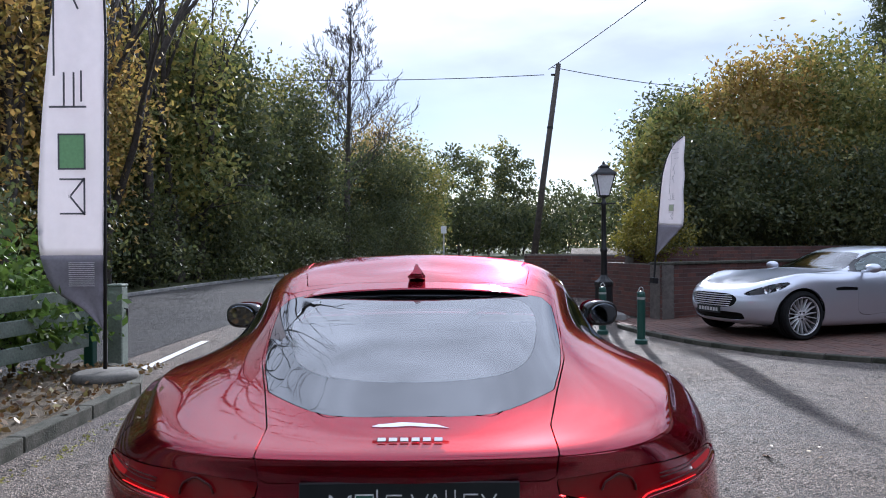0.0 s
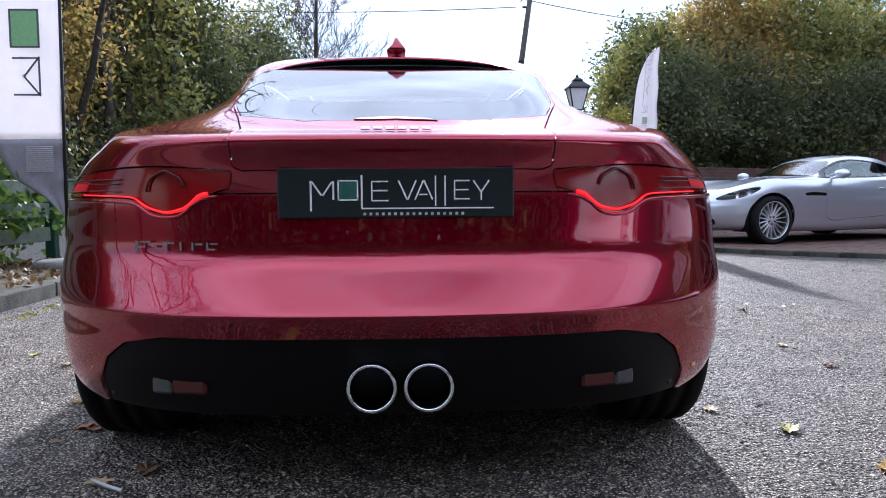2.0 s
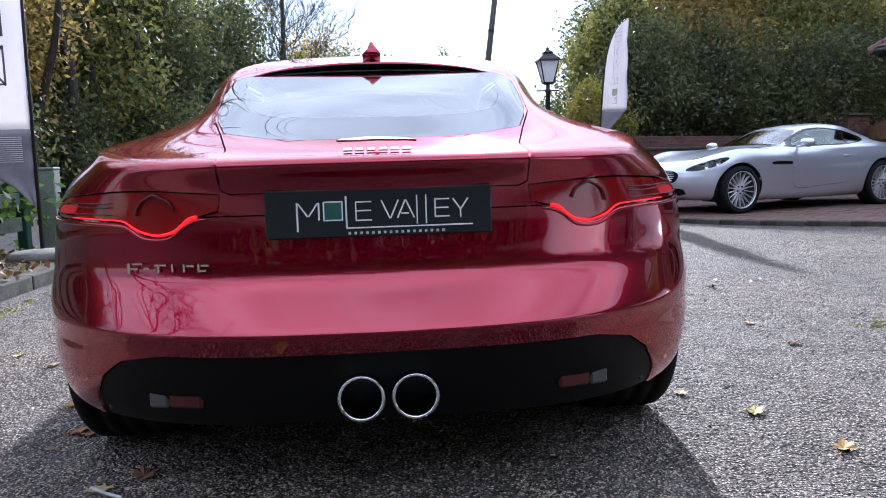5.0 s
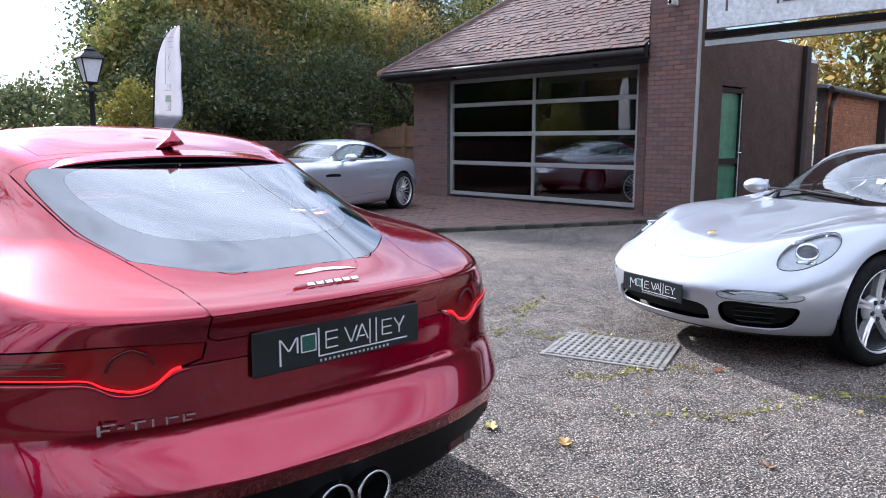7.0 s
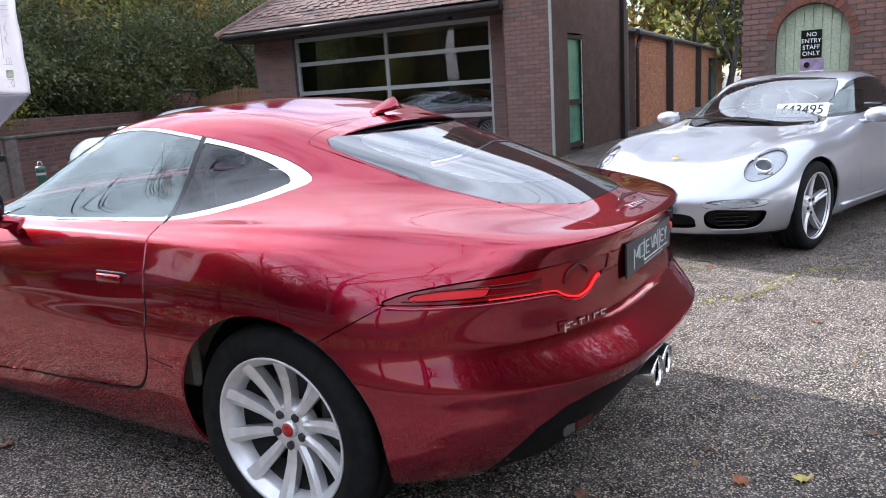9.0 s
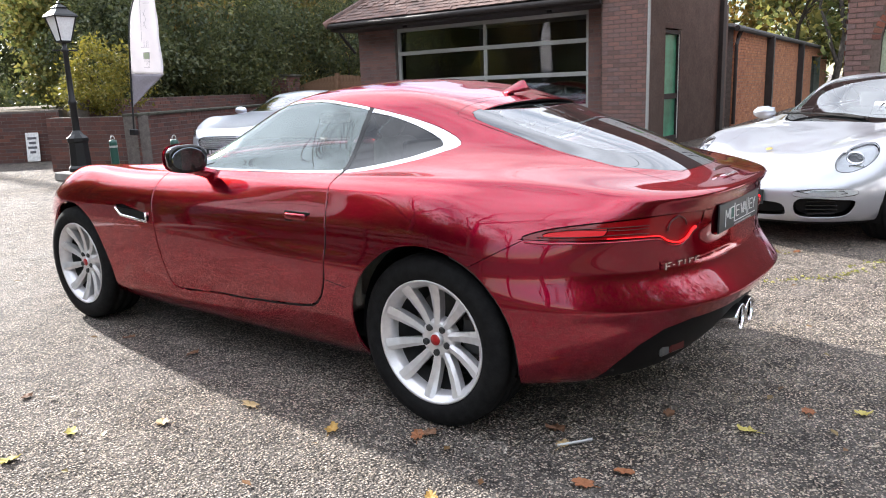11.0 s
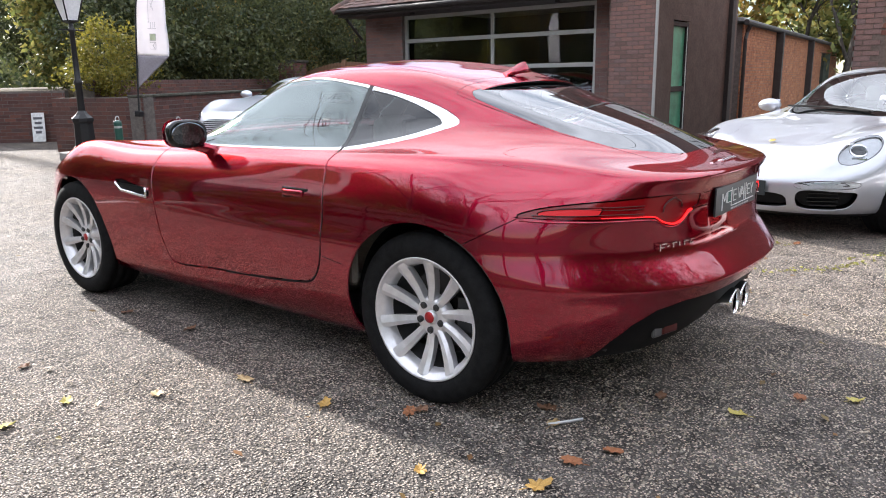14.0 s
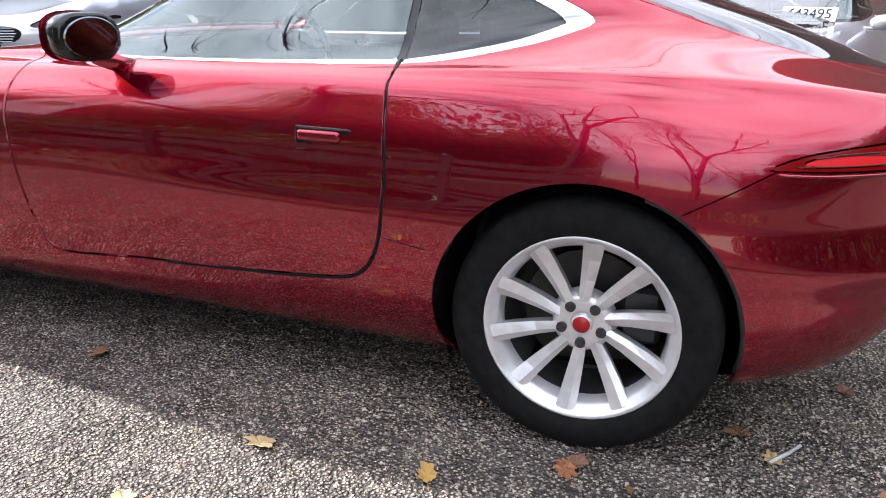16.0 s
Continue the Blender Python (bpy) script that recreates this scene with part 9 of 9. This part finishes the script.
    part("bulkhead", box((1.15, 0.04, 0.55), (0, 0.15, 0.55), 0.01), M_TRIMDARK, car)
    if price:
        card = part("price_card", box((0.42, 0.006, 0.12), (0, 0, 0), 0.002), M_SIGN, car, "white price card inside the windscreen", pose(-0.38, 1.53, 0.955, -28, 0, 180))
        words(price, 0.115, M_GLOSSBLACK, card, Matrix.Translation((0, -0.005, 0)) @ Matrix.Rotation(math.pi / 2, 4, 'X'), "price_figures", 0.001)
    return car


CAR_TURN = 72.5
rear_engined_coupe(pose(5.99, -0.96, 0, 0, 0, CAR_TURN), M_SILVER, "silver rear-engined coupe with round headlamps, parked facing the yard", "£43495")
rear_engined_coupe(pose(4.93, -3.60, 0, 0, 0, 68.9), M_WHITE_CAR, "white sports car parked beside the silver coupe")


# ---- the pale blue-silver grand tourer on the paving ----
def tourer_rings():
    """The long-bonnet section lines, drawn out to the tourer's longer wheelbase and tail."""
    out = []
    for r in coupe_rings():
        y = r[:, 1]
        y2 = np.where(y < 0, y * 1.17, np.where(y < 2.622, y * 2.745 / 2.622, 2.745 + (y - 2.622) * 0.92))
        out.append(np.stack([r[:, 0] * 0.972, y2, np.where(r[:, 2] > 0.9, 0.9 + (r[:, 2] - 0.9) * 0.92, r[:, 2])], 1))
    return out


def grand_tourer(m, paint, label, lit=True):
    car = thing("grand_tourer", label, "car", m, "cars on the forecourt")
    rings = tourer_rings()
    s = Shell(rings, 130, 95)
    low = lambda P, N: (P[:, 0] < -0.5) & (P[:, 2] < 0.85)
    for y in (0.0, 2.745):
        s.cut("hole", circle(y, 0.335, 0.375, 48), 'yz', low)
    s.drop("hole")
    side = lambda P, N: (P[:, 0] < -0.3) & (P[:, 2] > 0.86) & (N[:, 0] < -0.3)
    s.cut("window_surround", smooth_line([(1.78, 0.915), (1.2, 0.915), (0.6, 0.93), (0.22, 0.975), (0.08, 1.02), (0.16, 1.06), (0.40, 1.12), (0.66, 1.165), (0.95, 1.19), (1.2, 1.175), (1.45, 1.10), (1.66, 1.0)], 4, True), 'yz', side)
    s.cut("door_glass", [(0.60, 0.945), (1.2, 0.93), (1.66, 0.93), (1.56, 1.02), (1.40, 1.09), (1.2, 1.155), (0.95, 1.172), (0.60, 1.14)], 'yz', side, ["window_surround"])
    s.cut("quarter_glass", [(0.55, 0.95), (0.28, 0.985), (0.17, 1.015), (0.20, 1.04), (0.40, 1.095), (0.55, 1.13)], 'yz', side, ["window_surround"])
    s.cut("windscreen", [(0.1, 2.0), (-0.30, 1.975), (-0.54, 1.90), (-0.63, 1.80), (-0.58, 1.62), (-0.52, 1.43), (-0.455, 1.31), (-0.25, 1.34), (0.1, 1.35)], 'xy', lambda P, N: (P[:, 1] > 1.0) & (P[:, 2] > 0.85) & (N[:, 2] > 0.15), ["body"])
    s.cut("rear_window", smooth_line([(0.15, 0.10), (-0.30, 0.10), (-0.43, 0.08), (-0.42, -0.35), (-0.36, -0.62), (0.0, -0.72), (0.15, -0.72)], 4), 'xy', lambda P, N: (N[:, 2] > 0.2) & (P[:, 2] > 0.9))
    s.cut("door", smooth_line([(0.52, 0.96), (0.50, 0.70), (0.54, 0.5), (0.66, 0.38), (1.2, 0.34), (1.72, 0.33), (1.80, 0.6), (1.79, 0.95)], 5), 'yz', lambda P, N: (P[:, 0] < -0.5) & (P[:, 2] < 0.97), ["body"])
    s.cut("grille", smooth_line([(0.1, 0.63), (-0.30, 0.625), (-0.44, 0.59), (-0.47, 0.53), (-0.40, 0.455), (-0.2, 0.435), (0.1, 0.43)], 4), 'xz', lambda P, N: P[:, 1] > 3.0, ["body"])
    s.cut("lower_intake", smooth_line([(0.1, 0.37), (-0.45, 0.37), (-0.52, 0.32), (-0.45, 0.26), (0.1, 0.26)], 4), 'xz', lambda P, N: P[:, 1] > 2.9, ["body"])
    s.cut("head_lamp", smooth_line([(2.92, 0.79), (3.10, 0.765), (3.32, 0.69), (3.42, 0.63), (3.36, 0.61), (3.15, 0.66), (2.97, 0.74)], 4, True), 'yz', lambda P, N: (P[:, 0] < -0.3) & (P[:, 1] > 2.7))
    s.cut("side_vent", [(2.22, 0.70), (2.05, 0.715), (1.80, 0.70), (1.80, 0.665), (2.05, 0.67), (2.20, 0.668)], 'yz', low)
    s.add("body", paint, car, obname="body_shell")
    s.add("windscreen", M_SCREEN, car, gap=0.004, depth=0.006)
    s.add("rear_window", M_REARGLASS, car, gap=0.004, depth=0.006)
    s.add("grille", M_BLACK, car, "dark grille", push=-0.03)
    s.add("lower_intake", M_BLACK, car, push=-0.03)
    c, n = s.at(3.4, 0.53, 0.0)
    for i in range(6):
        z = 0.455 + i * 0.030
        w = 0.42 - 0.05 * abs(i - 3) / 3
        pts = [(x, s.at(3.4, z, -abs(x))[0].y + 0.002, z) for x in np.linspace(-w, w, 13)]
        part("grille_bar", tube(pts, 0.006, 6), M_ALLOY, car, "bright grille bar", smooth=True)
    for sd in ("left", "right"):
        k = dict(both=False, side=sd)
        f = 1 if sd == "left" else -1
        s.add("window_surround", M_GLOSSBLACK, car, gap=0.001, depth=0.008, **k)
        d = s.add("door", paint, car, gap=0.003, **k)
        s.add("door_glass", M_SIDEGLASS, d, push=-0.001, depth=0.005, **k)
        s.add("quarter_glass", M_SIDEGLASS, car, push=-0.001, depth=0.005, **k)
        lamp = s.add("head_lamp", M_LENS, car, "clear swept headlamp", **k)
        s.add("side_vent", M_BLACK, car, "dark side vent", push=-0.012, **k)
        for y in (3.05, 3.2):
            c = s.at(y, 0.715 - (y - 3.05) * 0.3)[0]
            part("lamp_unit", lathe([(0.0, 0.0), (0.05, 0.01), (0.058, 0.03)], 20, 'Y'), M_CHROME, lamp, m=pose(f * (c.x + 0.05), c.y - 0.04, c.z), smooth=True)
        bm = bmesh.new()
        bmesh.ops.create_uvsphere(bm, u_segments=18, v_segments=10, radius=1.0)
        for v_ in bm.verts:
            v_.co = Vector((v_.co.x * 0.12, max(v_.co.y, -0.3) * 0.08, v_.co.z * 0.065))
        mirror = part("door_mirror", bm, paint, car, m=pose(-f * 0.96, 1.60, 0.965), smooth=True)
        part("mirror_stalk", tube([(f * 0.06, 0, -0.04), (f * 0.18, 0.02, -0.06)], 0.018, 8), paint, mirror)
        c, n = s.at(0.72, 0.76)
        part("door_handle", box((0.02, 0.16, 0.03), (0, 0, 0), 0.008, 2), paint, car, m=pose(f * c.x, c.y, c.z), smooth=True)
        for y in (0.0, 2.745):
            well(y, 0.335, 0.385, -f * 0.85, -f * 0.52, M_BLACK, car)
        wheel(car, (-f * 0.815, 0, 0.335), 0.335, 0.255, 0.26, 18, 'thin', -f)
        wheel(car, (-f * 0.80, 2.745, 0.335), 0.335, 0.255, 0.235, 18, 'thin', -f)
        seat(car, f * 0.36, 1.0, M_TRIMDARK, 0.24)
        part("wiper", tube([(-f * 0.02 - 0.2, 1.95, 0.945), (0.1 - f * 0.1, 1.86, 0.968), (0.35 - f * 0.2, 1.83, 0.955)], 0.009, 6), M_IRON, car)
    underside(rings, M_BLACK, car)
    c, n = s.at(3.3, 0.40, 0.0)
    pl = part("number_plate", box((0.50, 0.008, 0.10), (0, 0, 0), 0.003), M_PLATE, car, "dark plate with pale bars", pose(0, c.y + 0.008, 0.395))
    bm = bmesh.new()
    for i in range(7):
        box((0.04, 0.004, 0.05), (-0.18 + 0.06 * i, 0.005, 0), bm=bm)
    part("plate_bars", bm, M_ALLOY, pl)
    part("dashboard", box((1.25, 0.34, 0.22), (0, 1.76, 0.80), 0.08, 3), M_TRIMDARK, car, smooth=True)
    part("cabin_floor", box((1.4, 2.4, 0.02), (0, 0.9, 0.24)), M_TRIMDARK, car)
    part("bulkhead", box((1.15, 0.04, 0.55), (0, 0.30, 0.55), 0.01), M_TRIMDARK, car)
    return car


TOURER_TURN = 107.0
grand_tourer(pose(7.40, 9.02, 0.03, 0, 0, TOURER_TURN), M_BLUESILVER, "pale blue-silver grand tourer parked on the brick paving")
grand_tourer(pose(12.3, 5.6, 0.056, 0, 0, 0), M_RED, "red sports car inside the showroom")
grand_tourer(pose(14.35, 9.6, 0.056, 0, 0, 180), M_DARK_CAR, "black sports car inside the showroom")
